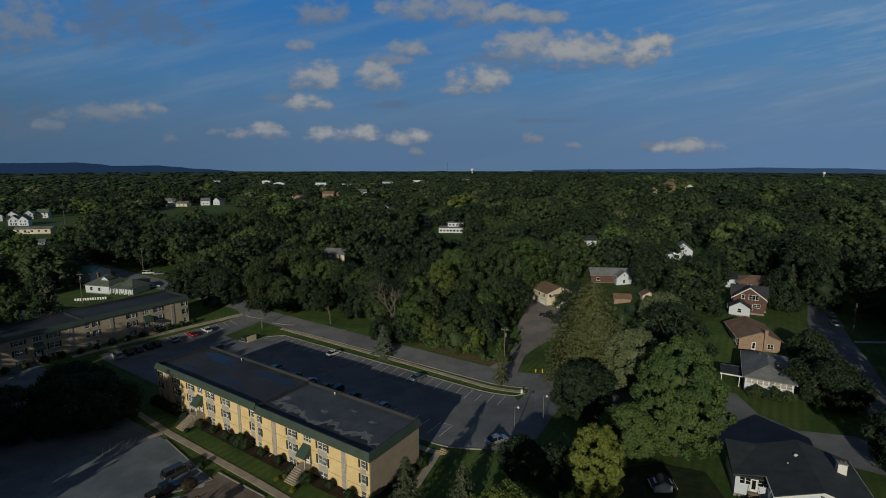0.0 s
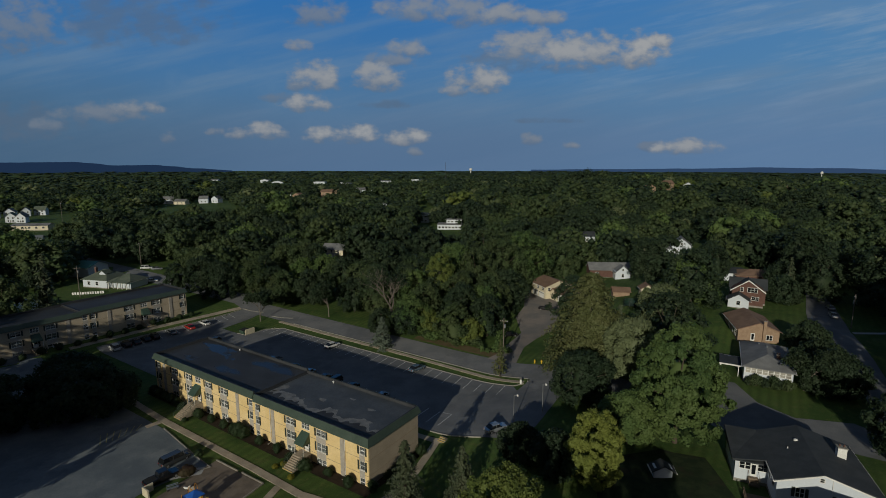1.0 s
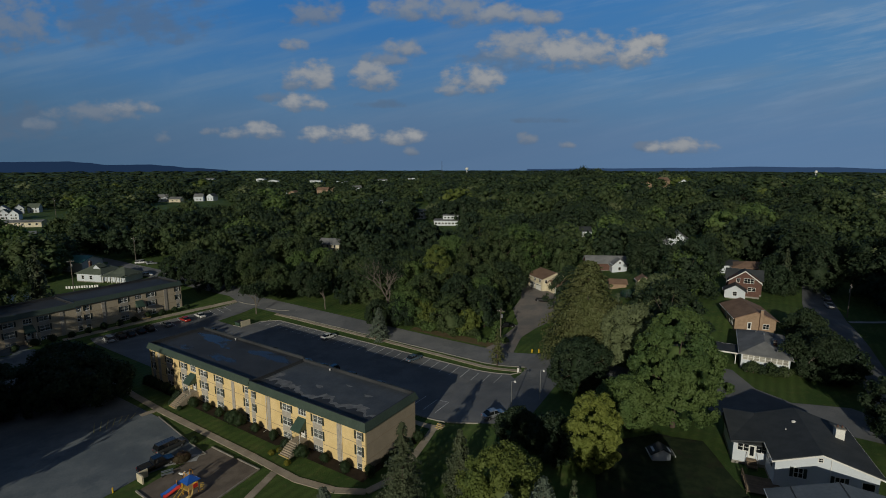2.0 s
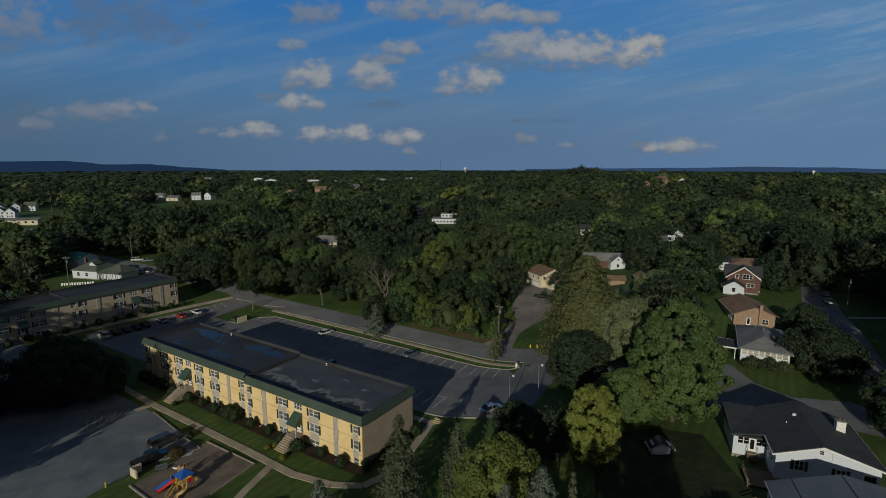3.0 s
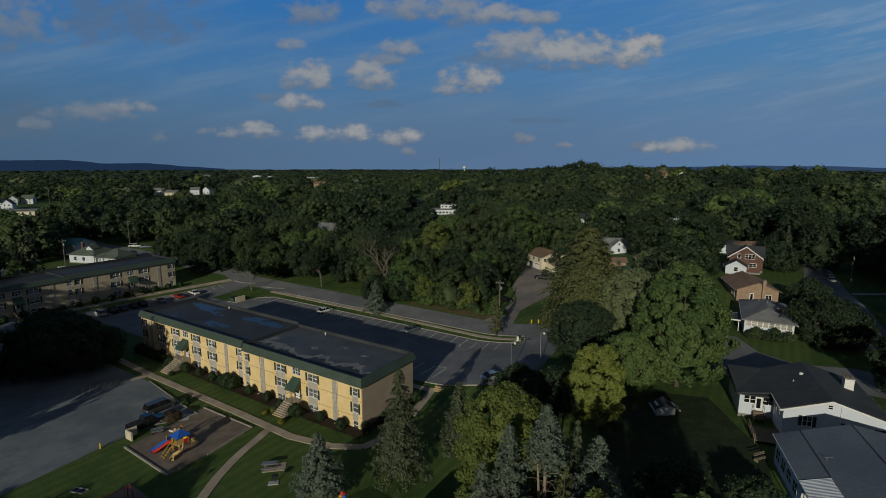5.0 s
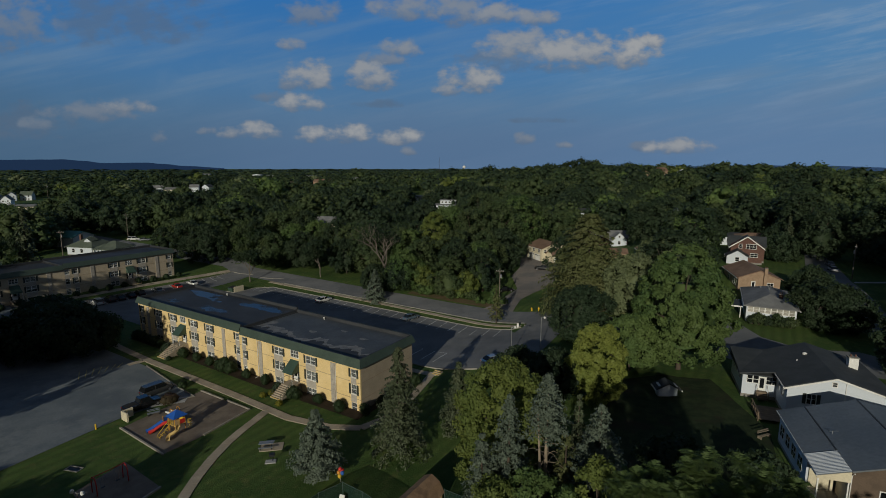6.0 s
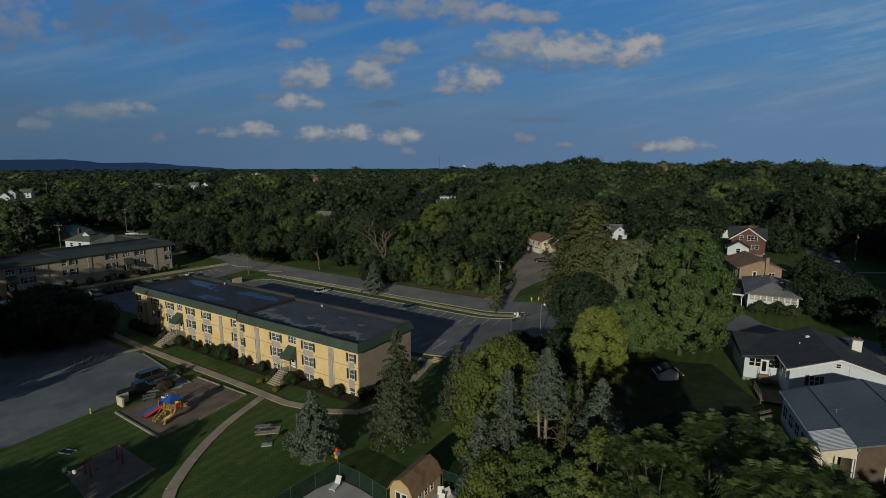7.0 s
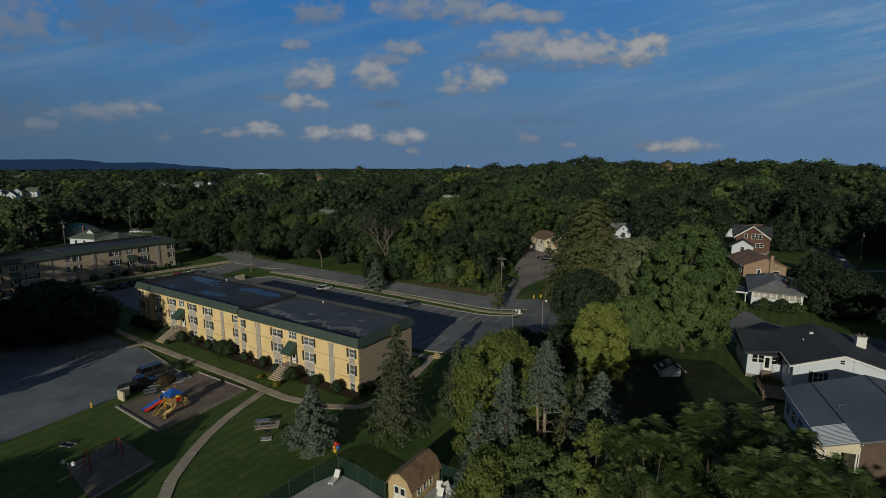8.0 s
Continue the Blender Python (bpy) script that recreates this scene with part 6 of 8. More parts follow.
def ailanthus(label, m, radius, tall, clear, seed, n_tufts=60, fronds=48):
    """A spreading tree whose long feathery leaves radiate from the ends of its limbs."""
    rnd = np.random.default_rng(seed)
    top = thing("ailanthus_tree", m, label, "tree")
    c, r = clumps(radius, clear, tall, n_tufts, rnd, 0.15, 0.24, 0.1)
    c[:, 2] += 0.5 * rnd.normal(0, 1, len(c))
    c[:, 2] = np.minimum(c[:, 2], tall - 0.7)
    v, f = [], []
    for p in c:
        for k in range(fronds):
            a, el = 2.4 * k + rnd.uniform(-0.4, 0.4), rnd.uniform(-0.30, 1.2)
            d = np.array([math.cos(a) * math.cos(el), math.sin(a) * math.cos(el), math.sin(el)])
            side = np.cross(d, (0, 0, 1.0))
            side /= np.linalg.norm(side) + 1e-6
            long = rnd.uniform(0.55, 0.95)
            for j in range(6):
                q = 0.16 + 0.15 * j
                at = p + d * long * q + np.array([0, 0, 0.10 * math.sin(3.1 * q) - 0.30 * long * q * q])
                w = long * (0.30 - 0.16 * abs(q - 0.45))
                for sgn in (-1, 1):
                    n = len(v)
                    v += [at - d * 0.022, at + d * 0.034, at + side * sgn * w + d * w * 0.55 - np.array([0, 0, 0.3 * w])]
                    f.append((n, n + 1, n + 2))
    ev, ef = lobe_cores(c - np.array([0, 0, 0.45]), r, 0.32)
    part("crown", quads_mesh("crown", np.concatenate([np.array(v), ev]), np.concatenate([np.array(f), ef + len(v)]), FERN), FERN, top)
    part("trunk", limbs(c, r, max(0.12, tall * 0.013), clear * 0.9, rnd, 20), BARK, top, smooth=True)
    return top


def conifer_cards(radius, tall, clear, n_cards, size, rnd, droop=0.25, open_=0.0, power=0.9):
    """Sprays along drooping boughs in whorls."""
    whorls = max(8, int(tall / 0.55))
    p, o = [], []
    per = max(3, n_cards // (whorls * 8))
    for w in range(whorls):
        q = (w + rnd.uniform(-0.3, 0.3)) / whorls
        z = clear + (tall - clear) * max(0.0, q)
        long = radius * (1 - max(0, q)) ** power * rnd.uniform(0.82, 1.1) + 0.12
        k = 8 if q < 0.6 else 6
        turn = rnd.uniform(0, 6.28)
        for b in range(k):
            a = turn + 2 * math.pi * b / k + rnd.uniform(-0.25, 0.25)
            lb = long * rnd.uniform(0.72, 1.12)
            if rnd.uniform() < open_:
                continue
            n = max(3, int(per * (0.35 + 0.65 * (1 - q)) * 1.6))
            s = rnd.uniform(0.12, 1.0, n) ** 0.75
            side = rnd.normal(0, 0.13, n) * lb * (0.4 + s * 0.5)
            x = np.cos(a) * s * lb - np.sin(a) * side
            y = np.sin(a) * s * lb + np.cos(a) * side
            zz = z - droop * lb * s ** 1.5 + rnd.normal(0, 0.09, n) + 0.10 * lb * s
            p.append(np.stack([x, y, zz], 1))
            o.append(np.stack([np.cos(a) * np.full(n, 0.6), np.sin(a) * np.full(n, 0.6), np.full(n, 0.75)], 1))
    return np.concatenate(p), np.concatenate(o)


def conifer(label, m, radius, tall, clear, leaf, seed, n_cards, size, droop=0.25, open_=0.0, power=0.9, bark=None, name="conifer_tree", group="", tops=1):
    rnd = np.random.default_rng(seed)
    top = thing(name, m, label, "conifer", group)
    p, o = conifer_cards(radius, tall, clear, n_cards, size, rnd, droop, open_, power)
    v, f = cards("crown", p, o, size, rnd, leaf, None, 0.42)
    part("crown", quads_mesh("crown", v, f, leaf), leaf, top)
    part("trunk", Shape().tube([(0, 0, -0.4), (0, 0, 0.2), (0, 0, tall * 0.5), (0, 0, tall * 0.98)], [tall * 0.022, tall * 0.017, tall * 0.010, 0.02], 9), bark or BARK, top, smooth=True)
    return top


def bare_tree(label, m, tall, seed, bark, spread_=0.42, depth=5, name="bare_tree", leaf=None, size=0.2, n_leaf=0):
    """A dead or thin-leaved tree: limbs that fork again and again."""
    rnd = random.Random(seed)
    top = thing(name, m, label, "tree")
    s, tips = Shape(), []

    def grow(p, way, length, r, level):
        q = p + way * length
        mid = p + way * length * 0.5 + Vector((rnd.uniform(-1, 1), rnd.uniform(-1, 1), 0)) * length * 0.06
        s.tube([tuple(p), tuple(mid), tuple(q)], [r, r * 0.85, r * 0.65], 6 if level < 2 else 4)
        if level >= depth:
            tips.append(q)
            return
        for _ in range(3 if level < 3 else 2):
            d = (way + Vector((rnd.uniform(-1, 1), rnd.uniform(-1, 1), rnd.uniform(-0.25, 0.6))) * spread_ * (1.2 if level else 0.9)).normalized()
            grow(q - way * length * rnd.uniform(0, 0.35), d, length * rnd.uniform(0.62, 0.82), r * 0.62, level + 1)

    grow(Vector((0, 0, -0.3)), Vector((0, 0, 1)), tall * 0.30, tall * 0.017, 0)
    part("trunk", s, bark, top)
    if leaf and n_leaf:
        g = np.random.default_rng(seed)
        t = np.array([tuple(q) for q in tips])
        p = t[g.integers(0, len(t), n_leaf)] + g.normal(0, 0.45, (n_leaf, 3))
        v, f = cards("crown", p, ball_points(n_leaf, g) + np.array([0, 0, 0.4]), size, g, leaf)
        part("crown", quads_mesh("crown", v, f, leaf), leaf, top, "thin foliage")
    return top


def spot_at(wx, wy, turn=0.0):
    return pose(wx, wy, height_world(wx, wy) - 0.05, 0, 0, turn)


# specimen trees round the flats, nearest first
conifer("young blue spruce on the lawn", spot_at(-14.7, 56.8), 3.6, 9.2, 1.2, NEEDLE_BLUE, 11, 9500, 0.19, 0.12, name="blue_spruce")
conifer("tall dark Norway spruce beside the flats", spot_at(-5.1, 62.4), 4.0, 14.8, 1.4, NEEDLE, 12, 12500, 0.19, 0.38, 0.06, 0.75)
conifer("dark spruce by the path", spot_at(3.0, 68.6), 3.3, 10.2, 0.6, NEEDLE, 13, 6500, 0.2, 0.3, 0.05)
# the grove beside the pool yard
broadleaf("tall yellow green maple behind the shed", spot_at(7.4, 53.0), 5.9, 15.6, 1.2, LEAF_BRIGHT, 14, 26000, 0.20, 130, pointed=0.5, rough=0.2)
twin = conifer("blue grey spruce with bare pale twin trunk", spot_at(9.9, 43.6), 2.2, 16.8, 11.0, NEEDLE_BLUE, 15, 5200, 0.15, 0.10, 0.08, 0.62, PALE_BARK, "blue_spruce")
part("trunk", Shape().tube([(-0.4, -0.1, -0.3), (-0.45, -0.1, 6.0), (-0.85, -0.05, 12.9)], [0.20, 0.16, 0.07], 7), PALE_BARK, twin, smooth=True)
rnd_b = random.Random(77)
for k in range(26):
    a, z = 2.4 * k, 7.0 + 0.22 * k
    d = 1.2 + 1.3 * rnd_b.random()
    part("bare_limb", Shape().tube([(0, 0, z), (0.6 * d * math.cos(a), 0.6 * d * math.sin(a), z + 0.22), (d * math.cos(a), d * math.sin(a), z - 0.15)], [0.035, 0.025, 0.012], 4), PALE_BARK if k % 3 else POLE_WOOD, twin)
conifer("blue grey spruce in the grove", spot_at(6.7, 45.2), 3.3, 15.0, 3.0, NEEDLE_BLUE, 16, 10500, 0.16, 0.2, 0.16, 0.85, None, "blue_spruce")
conifer("slender spruce at the grove edge", spot_at(4.1, 45.0), 2.9, 11.4, 1.5, NEEDLE_BLUE, 116, 8000, 0.16, 0.2, 0.14, 0.85, None, "blue_spruce")
conifer("thin dark spruce in the grove", spot_at(15.4, 52.0), 1.9, 10.8, 1.2, NEEDLE, 17, 4200, 0.17, 0.35, 0.25)
conifer("thin brownish spruce in the grove", spot_at(11.6, 43.0), 1.5, 11.2, 4.0, NEEDLE_OLIVE, 117, 3000, 0.16, 0.4, 0.3, 0.5)
conifer("blue green spruce at the yard side of the grove", spot_at(14.5, 42.5), 3.0, 13.6, 6.5, NEEDLE_BLUE, 18, 6200, 0.16, 0.10, 0.22, 0.8, name="blue_spruce")
for i, (wx, wy, r_, h_, leaf) in enumerate(((5.0, 41.6, 3.0, 8.2, LEAF_BRIGHT), (8.3, 40.8, 2.8, 9.2, LEAF_GREEN), (12.7, 37.0, 2.5, 11.4, LEAF_BRIGHT), (10.6, 37.6, 2.2, 9.0, LEAF_GREEN), (7.6, 37.6, 2.6, 6.8, LEAF_DARK))):
    broadleaf("bushy green maple at the pool fence", spot_at(wx, wy), r_, h_, 0.4, leaf, 190 + i, 8000, 0.17, 60, rough=0.26, group="maples of the grove")
broadleaf("dark undergrowth tree in the grove", spot_at(12.5, 47.5), 3.6, 6.6, 0.3, LEAF_DARK, 21, 6000, 0.22, 40)
# yards
broadleaf("yellowing maple in the yard", spot_at(23.0, 69.3), 4.3, 11.6, 0.8, LEAF_YELLOW, 522, 16000, 0.22, 110, rough=0.12)
broadleaf("green tree beside the yellowing maple", spot_at(32.0, 79.6), 4.4, 9.8, 0.8, LEAF_GREEN, 23, 10000, 0.24, 70)
broadleaf("large bright green maple in the yard", spot_at(40.4, 80.0), 6.9, 21.4, 2.2, LEAF_GREEN, 24, 26000, 0.28, 150, pointed=0.3)
broadleaf("silvery pale maple with pale trunk", spot_at(40.6, 100.0), 5.8, 15.6, 3.4, LEAF_PALE, 25, 13000, 0.28, 80, PALE_BARK, rough=0.2)
conifer("huge olive hemlock beside the drive", spot_at(34.8, 113.0), 11.8, 22.4, 1.2, NEEDLE_OLIVE, 26, 30000, 0.36, 0.30, 0.05, 0.52)
broadleaf("dark rounded tree under the hemlock", spot_at(28.6, 95.5), 5.8, 10.8, 0.3, LEAF_DARK, 27, 10000, 0.28, 70)
broadleaf("dark green tree by the car park", spot_at(13.2, 76.4), 3.6, 6.4, 0.2, LEAF_DARK, 128, 7000, 0.23, 60)
# added tree: its dark leaves fill what is only shaded ground
broadleaf("dark tree added in place of shade at the car park corner", spot_at(17.5, 71.5), 3.8, 7.4, 0.2, LEAF_DARK, 129, 7000, 0.23, 60)
broadleaf("weeping willow in a back yard", spot_at(62.5, 138.0), 6.4, 11.4, 0.5, LEAF_PALE, 28, 12000, 0.30, 120, rough=0.10)
# tall ailanthus close below the drone
ailanthus("tall ailanthus with feathery leaves", spot_at(12.6, 27.6), 3.3, 16.0, 7.0, 29, 50)
ailanthus("tall ailanthus beside the low building", spot_at(16.1, 27.2), 2.7, 17.0, 7.5, 30, 44)
ailanthus("leaning ailanthus in the dark yard", spot_at(18.9, 26.0), 2.2, 16.2, 8.0, 31, 32)
ailanthus("feathery ailanthus crown in the dark yard", spot_at(14.6, 20.6), 2.8, 18.0, 9.0, 131, 44)
ailanthus("small ailanthus in the dark yard", spot_at(17.6, 21.6), 2.2, 17.4, 9.0, 132, 32)
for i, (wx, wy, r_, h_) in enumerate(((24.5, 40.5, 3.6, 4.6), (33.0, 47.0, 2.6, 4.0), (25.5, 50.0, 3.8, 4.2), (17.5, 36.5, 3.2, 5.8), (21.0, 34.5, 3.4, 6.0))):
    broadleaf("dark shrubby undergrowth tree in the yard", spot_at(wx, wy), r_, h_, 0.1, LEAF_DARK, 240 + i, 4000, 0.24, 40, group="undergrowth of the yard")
# the street
bare_tree("dark ash by the street with bare twigs", spot_at(76.0, 98.5), 10.0, 32, POLE_WOOD, 0.62, 6, "thin_tree", LEAF_DARK, 0.3, 2600)
broadleaf("dark round tree beside the street", spot_at(80.5, 97.0), 5.4, 9.6, 0.2, LEAF_DARK, 534, 11000, 0.28, 80)
broadleaf("dark tree at the street corner", spot_at(74.5, 73.5), 5.6, 12.0, 0.6, LEAF_DARK, 33, 9000, 0.27, 70)
broadleaf("dark broad tree near the car park", spot_at(-74.5, 97.5), 8.8, 10.8, 0.4, LEAF_DARK, 34, 14000, 0.32, 110, rough=0.22)
broadleaf("dark broad tree beside the far car park", spot_at(-88.0, 92.0), 7.4, 10.5, 0.4, LEAF_DARK, 35, 10000, 0.32, 80)
broadleaf("dark broad tree over the walk end", spot_at(-84.0, 107.0), 7.4, 9.4, 0.4, LEAF_DARK, 135, 9000, 0.34, 80)
for i, (wx, wy, r_, h_) in enumerate(((85.0, 106, 4.6, 8.5), (110, 157, 5.2, 9.5), (121, 172, 6.0, 11.0), (90, 117, 4.6, 8.0), (56, 112, 4.0, 7.5))):
    broadleaf("dark green tree beside the street houses", spot_at(wx, wy), r_, h_, 0.4, LEAF_DARK, 140 + i, 3600, 0.38, 44, group="trees by the street")
# the lane and the wood's edge
for i, (wx, wy, r_, h_) in enumerate(((-81, 179, 6.2, 14.5), (-71, 184, 5.6, 13.0), (-93, 190, 6.4, 14.0), (-57, 176, 5.4, 12.5), (-47, 176, 6.0, 13.0), (-102, 206, 6.4, 13.5), (-30, 166, 5.2, 12.0))):
    broadleaf("full green tree at the bend of the lane", spot_at(wx, wy), r_, h_, 0.5, LEAF_MID if i % 2 else LEAF_DARK, 620 + i, 6500, 0.32, 80, group="trees at the bend of the lane", rough=0.22)
for i, (wx, wy, r_, h_) in enumerate(((-188, 209, 7.0, 14.0), (-174, 201, 6.4, 13.0), (-161, 194, 4.6, 10.0), (-196, 190, 6.6, 13.0))):
    broadleaf("dark tree beside the bungalow", spot_at(wx, wy), r_, h_, 0.5, LEAF_DARK, 640 + i, 4000, 0.4, 60, group="trees beside the bungalow", rough=0.24)
bare_tree("thin leaved dark tree at the car park corner", spot_at(-60.0, 159.5), 12.5, 36, POLE_WOOD, 0.60, 6, "thin_tree", LEAF_DARK, 0.36, 4200)
conifer("small blue spruce on the verge", spot_at(-16.8, 134.6), 3.6, 9.4, 0.6, NEEDLE_BLUE, 37, 3600, 0.3, 0.2, 0.1, name="blue_spruce")
conifer("spindly conifer at the end of the verge", spot_at(14.0, 114.2), 2.0, 9.6, 1.6, NEEDLE_OLIVE, 38, 1300, 0.3, 0.3, 0.25)
bare_tree("thin brownish tree on the roadside lawn", spot_at(-37.5, 160.5), 12.5, 39, POLE_WOOD, 0.56, 6, "thin_tree", LEAF_DARK, 0.36, 3400)
bare_tree("dead grey brown tree at the wood edge", spot_at(-15.6, 150.0), 22.0, 46, POLE_WOOD, 0.6, 6, "dead_tree", LEAF_DARK, 0.34, 1200)
broadleaf("tall tree with pale dead limb", spot_at(77.0, 184.0), 6.5, 17.5, 4, LEAF_DARK, 41, 5000, 0.42, 50, PALE_BARK)
broadleaf("full green maple in a back yard", spot_at(80.0, 158.0), 8.2, 15.4, 1.0, LEAF_GREEN, 160, 9000, 0.38, 90)
for i, (wx, wy, r_, h_) in enumerate(((31.5, 190, 9.0, 22.5), (22.0, 181, 8.2, 21.0), (13.0, 172, 8.0, 20.0), (5.0, 180, 8.0, 20.5), (26.0, 206, 9.5, 20.5), (17.0, 192, 8.5, 23.0), (13.0, 150, 6.0, 13.0), (6.0, 158, 6.6, 15.5), (16.0, 161, 6.0, 14.5), (-9.0, 163, 6.4, 15.5), (-24.0, 172, 7.4, 16.0))):
    broadleaf("tall full oak at the head of the drive" if i < 6 else "green oak at the wood edge", spot_at(wx, wy), r_, h_, 0.8, (LEAF_GREEN, LEAF_MID, LEAF_MID)[i % 3], 560 + i, 8500, 0.33, 110, group="tall oaks of the wood", rough=0.22)
broadleaf("tall yellow green tree in the wood", spot_at(-0.5, 165.0), 5.8, 20.6, 0.8, LEAF_BRIGHT, 575, 11000, 0.30, 110, pointed=0.35, rough=0.2)
for i, (wx, wy, r_, h_) in enumerate(((-18.5, 145.5, 3.8, 7.5), (-11.0, 143.5, 4.2, 9.0))):
    broadleaf("dark bushy tree below the dead tree", spot_at(wx, wy), r_, h_, 0.3, LEAF_DARK, 578 + i, 4500, 0.30, 44, group="bushy trees below the dead tree")
for i, (sx, sy, r_, h_) in enumerate(((-33, 63.5, 3.4, 7.5), (-25.5, 64.5, 3.8, 8.5), (-18.5, 63.5, 3.2, 7.0), (-18.5, 70.0, 3.6, 8.0), (-38.5, 66.5, 3.6, 8.5))):
    broadleaf("bright young tree at the wood edge", spot_at(*to_world(sx, sy)), r_, h_, 0.2, LEAF_GREEN if i % 2 else LEAF_BRIGHT, 170 + i, 3600, 0.30, 40, group="young trees at the wood edge", rough=0.24)
for wx, wy, r_, h_ in ((176, 668, 14, 20), (190, 664, 16, 24), (204, 668, 13, 20), (-322, 618, 11, 27), (203, 339, 10, 22), (240, 345, 8, 18), (150, 372, 9, 19), (268, 360, 9, 20)):
    broadleaf("tall dark tree standing above the woods", spot_at(wx, wy), r_, h_, 0.5, LEAF_DARK, int(wx) + 700, 900, 0.9, 40, group="tall trees above the woods")
# unseen trees added past the view to shade the dark car park and yards
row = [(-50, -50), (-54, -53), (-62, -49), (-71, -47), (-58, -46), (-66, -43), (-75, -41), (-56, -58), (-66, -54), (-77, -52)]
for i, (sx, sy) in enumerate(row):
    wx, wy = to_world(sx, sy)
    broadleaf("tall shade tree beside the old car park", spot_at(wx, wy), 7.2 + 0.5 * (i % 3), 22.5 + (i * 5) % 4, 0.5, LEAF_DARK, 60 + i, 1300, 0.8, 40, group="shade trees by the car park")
# more unseen blockers; the eastern ones replace cloud shade over the street
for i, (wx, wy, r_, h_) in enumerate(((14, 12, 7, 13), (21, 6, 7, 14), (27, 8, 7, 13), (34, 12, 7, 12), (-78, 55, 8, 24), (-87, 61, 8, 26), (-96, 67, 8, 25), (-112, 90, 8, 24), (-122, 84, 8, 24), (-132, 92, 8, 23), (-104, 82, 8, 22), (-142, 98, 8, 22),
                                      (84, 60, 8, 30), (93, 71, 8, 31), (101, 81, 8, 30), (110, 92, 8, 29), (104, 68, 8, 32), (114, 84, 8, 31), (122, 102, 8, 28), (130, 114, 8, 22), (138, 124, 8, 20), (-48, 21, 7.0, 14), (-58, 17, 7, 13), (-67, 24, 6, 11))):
    broadleaf("unseen tall tree added past the view to cast shade", spot_at(wx, wy), r_, h_, 1.0, LEAF_DARK, 80 + i, 1300, 0.8, 40, group="yard trees")


# ---------------------------------------------------------------- the woods
def within(wx, wy, poly):
    """True inside a flat outline."""
    odd = False
    for (xa, ya), (xb, yb) in zip(poly, poly[1:] + poly[:1]):
        if (ya > wy) != (yb > wy) and wx < xa + (wy - ya) * (xb - xa) / (yb - ya):
            odd = not odd
    return odd


# open fields to the west
FIELDS = [[(-305, 415), (-160, 418), (-180, 480), (-245, 590), (-325, 610)], [(-440, 400), (-330, 330), (-238, 292), (-232, 320), (-262, 370), (-285, 440), (-350, 490), (-430, 480)]]


def keep_clear(wx, wy):
    """True where no tree of the woods stands: lots, lanes, lawns, houses and the open ground before them."""
    x, y = to_site(wx, wy)
    if -128 < x < 33 and -90 < y < 59.5 or x <= -128 and 46 < y < 60:
        return True
    if 33 <= x < 86 and y < 58:
        return True
    if 59 < y < 135:
        mid = 1.0 - (y - 60) * 0.24
        if mid - (13.5 if 62 < y < 88 else 8.5) - (y - 60) * 0.09 < x < mid + 6.5 + (y - 60) * 0.05:
            return True
    if 4 < x < 20 and 55 < y < 84:
        return True
    if -62 < x < -46 and 59 < y < 69:
        return True
    if 36 < x < 64 and y < 138:
        return True
    if 57 < x < 90 - (y - 60) * 0.12 and y < 146:
        return True
    if 8 < x < 30 and 96 < y < 134 and abs(wx - 62) < 11:
        return True
    if any(within(wx, wy, poly) for poly in FIELDS):
        return True
    for hx, hy, r, reach in CLEARINGS:
        dx, dy = wx - hx, wy - hy
        d = math.hypot(hx, hy)
        along, across = (dx * hx + dy * hy) / d, (dx * hy - dy * hx) / d
        if abs(across) < r and -reach < along < r:
            return True
    return False


# house places with half width, and how far the open ground reaches towards the drone
CLEARINGS = [(40, 178, 11, 24), (71, 209, 13, 60), (57, 152, 8, 34), (66, 166, 8, 22), (-74, 212, 6, 2), (-82, 250, 6, 8), (86, 294, 9, 62), (116, 243, 12, 72), (-53, 250, 13, 92), (-16, 400, 8, 95), (6, 360, 12, 88), (-136, 203, 19, 50), (-160, 220, 8, 22), (-155, 168, 26, 34),
             (63, 172, 8, 24), (60, 158, 8, 18), (63, 142, 11, 34), (75, 138, 9, 22), (118, 186, 11, 26), (96, 156, 12, 30), (-105, 215, 9, 8), (-125, 232, 8, 8),
             (-300, 618, 36, 110), (-190, 640, 8, 90), (-160, 703, 20, 110), (-110, 708, 14, 110), (230, 540, 8, 90), (258, 552, 8, 90), (436, 700, 12, 110), (60, 430, 5, 60),
             (-235, 1185, 26, 160), (-315, 1305, 20, 160), (-75, 1505, 22, 200), (635, 1305, 22, 160), (-150, 1355, 16, 160), (-510, 1455, 18, 160)]
rng = np.random.default_rng(5)


def scatter(near, far, gap, half=48.0):
    """Places of the woods between two distances in the wedge that the drone looks over, no closer than gap."""
    cell, grid, out = gap, {}, []
    tries = int(2.2 * radians(2 * half) / 2 * (far ** 2 - near ** 2) / gap ** 2)
    a = np.radians(rng.uniform(-half, half, tries))
    d = np.sqrt(rng.uniform(near ** 2, far ** 2, tries))
    for wx, wy in zip(d * np.sin(a), d * np.cos(a)):
        i, j = int(wx // cell), int(wy // cell)
        if any((wx - p) ** 2 + (wy - q) ** 2 < gap * gap for u in (-1, 0, 1) for w in (-1, 0, 1) for p, q in grid.get((i + u, j + w), ())):
            continue
        if keep_clear(wx, wy):
            continue
        grid.setdefault((i, j), []).append((wx, wy))
        out.append((wx, wy))
    return out


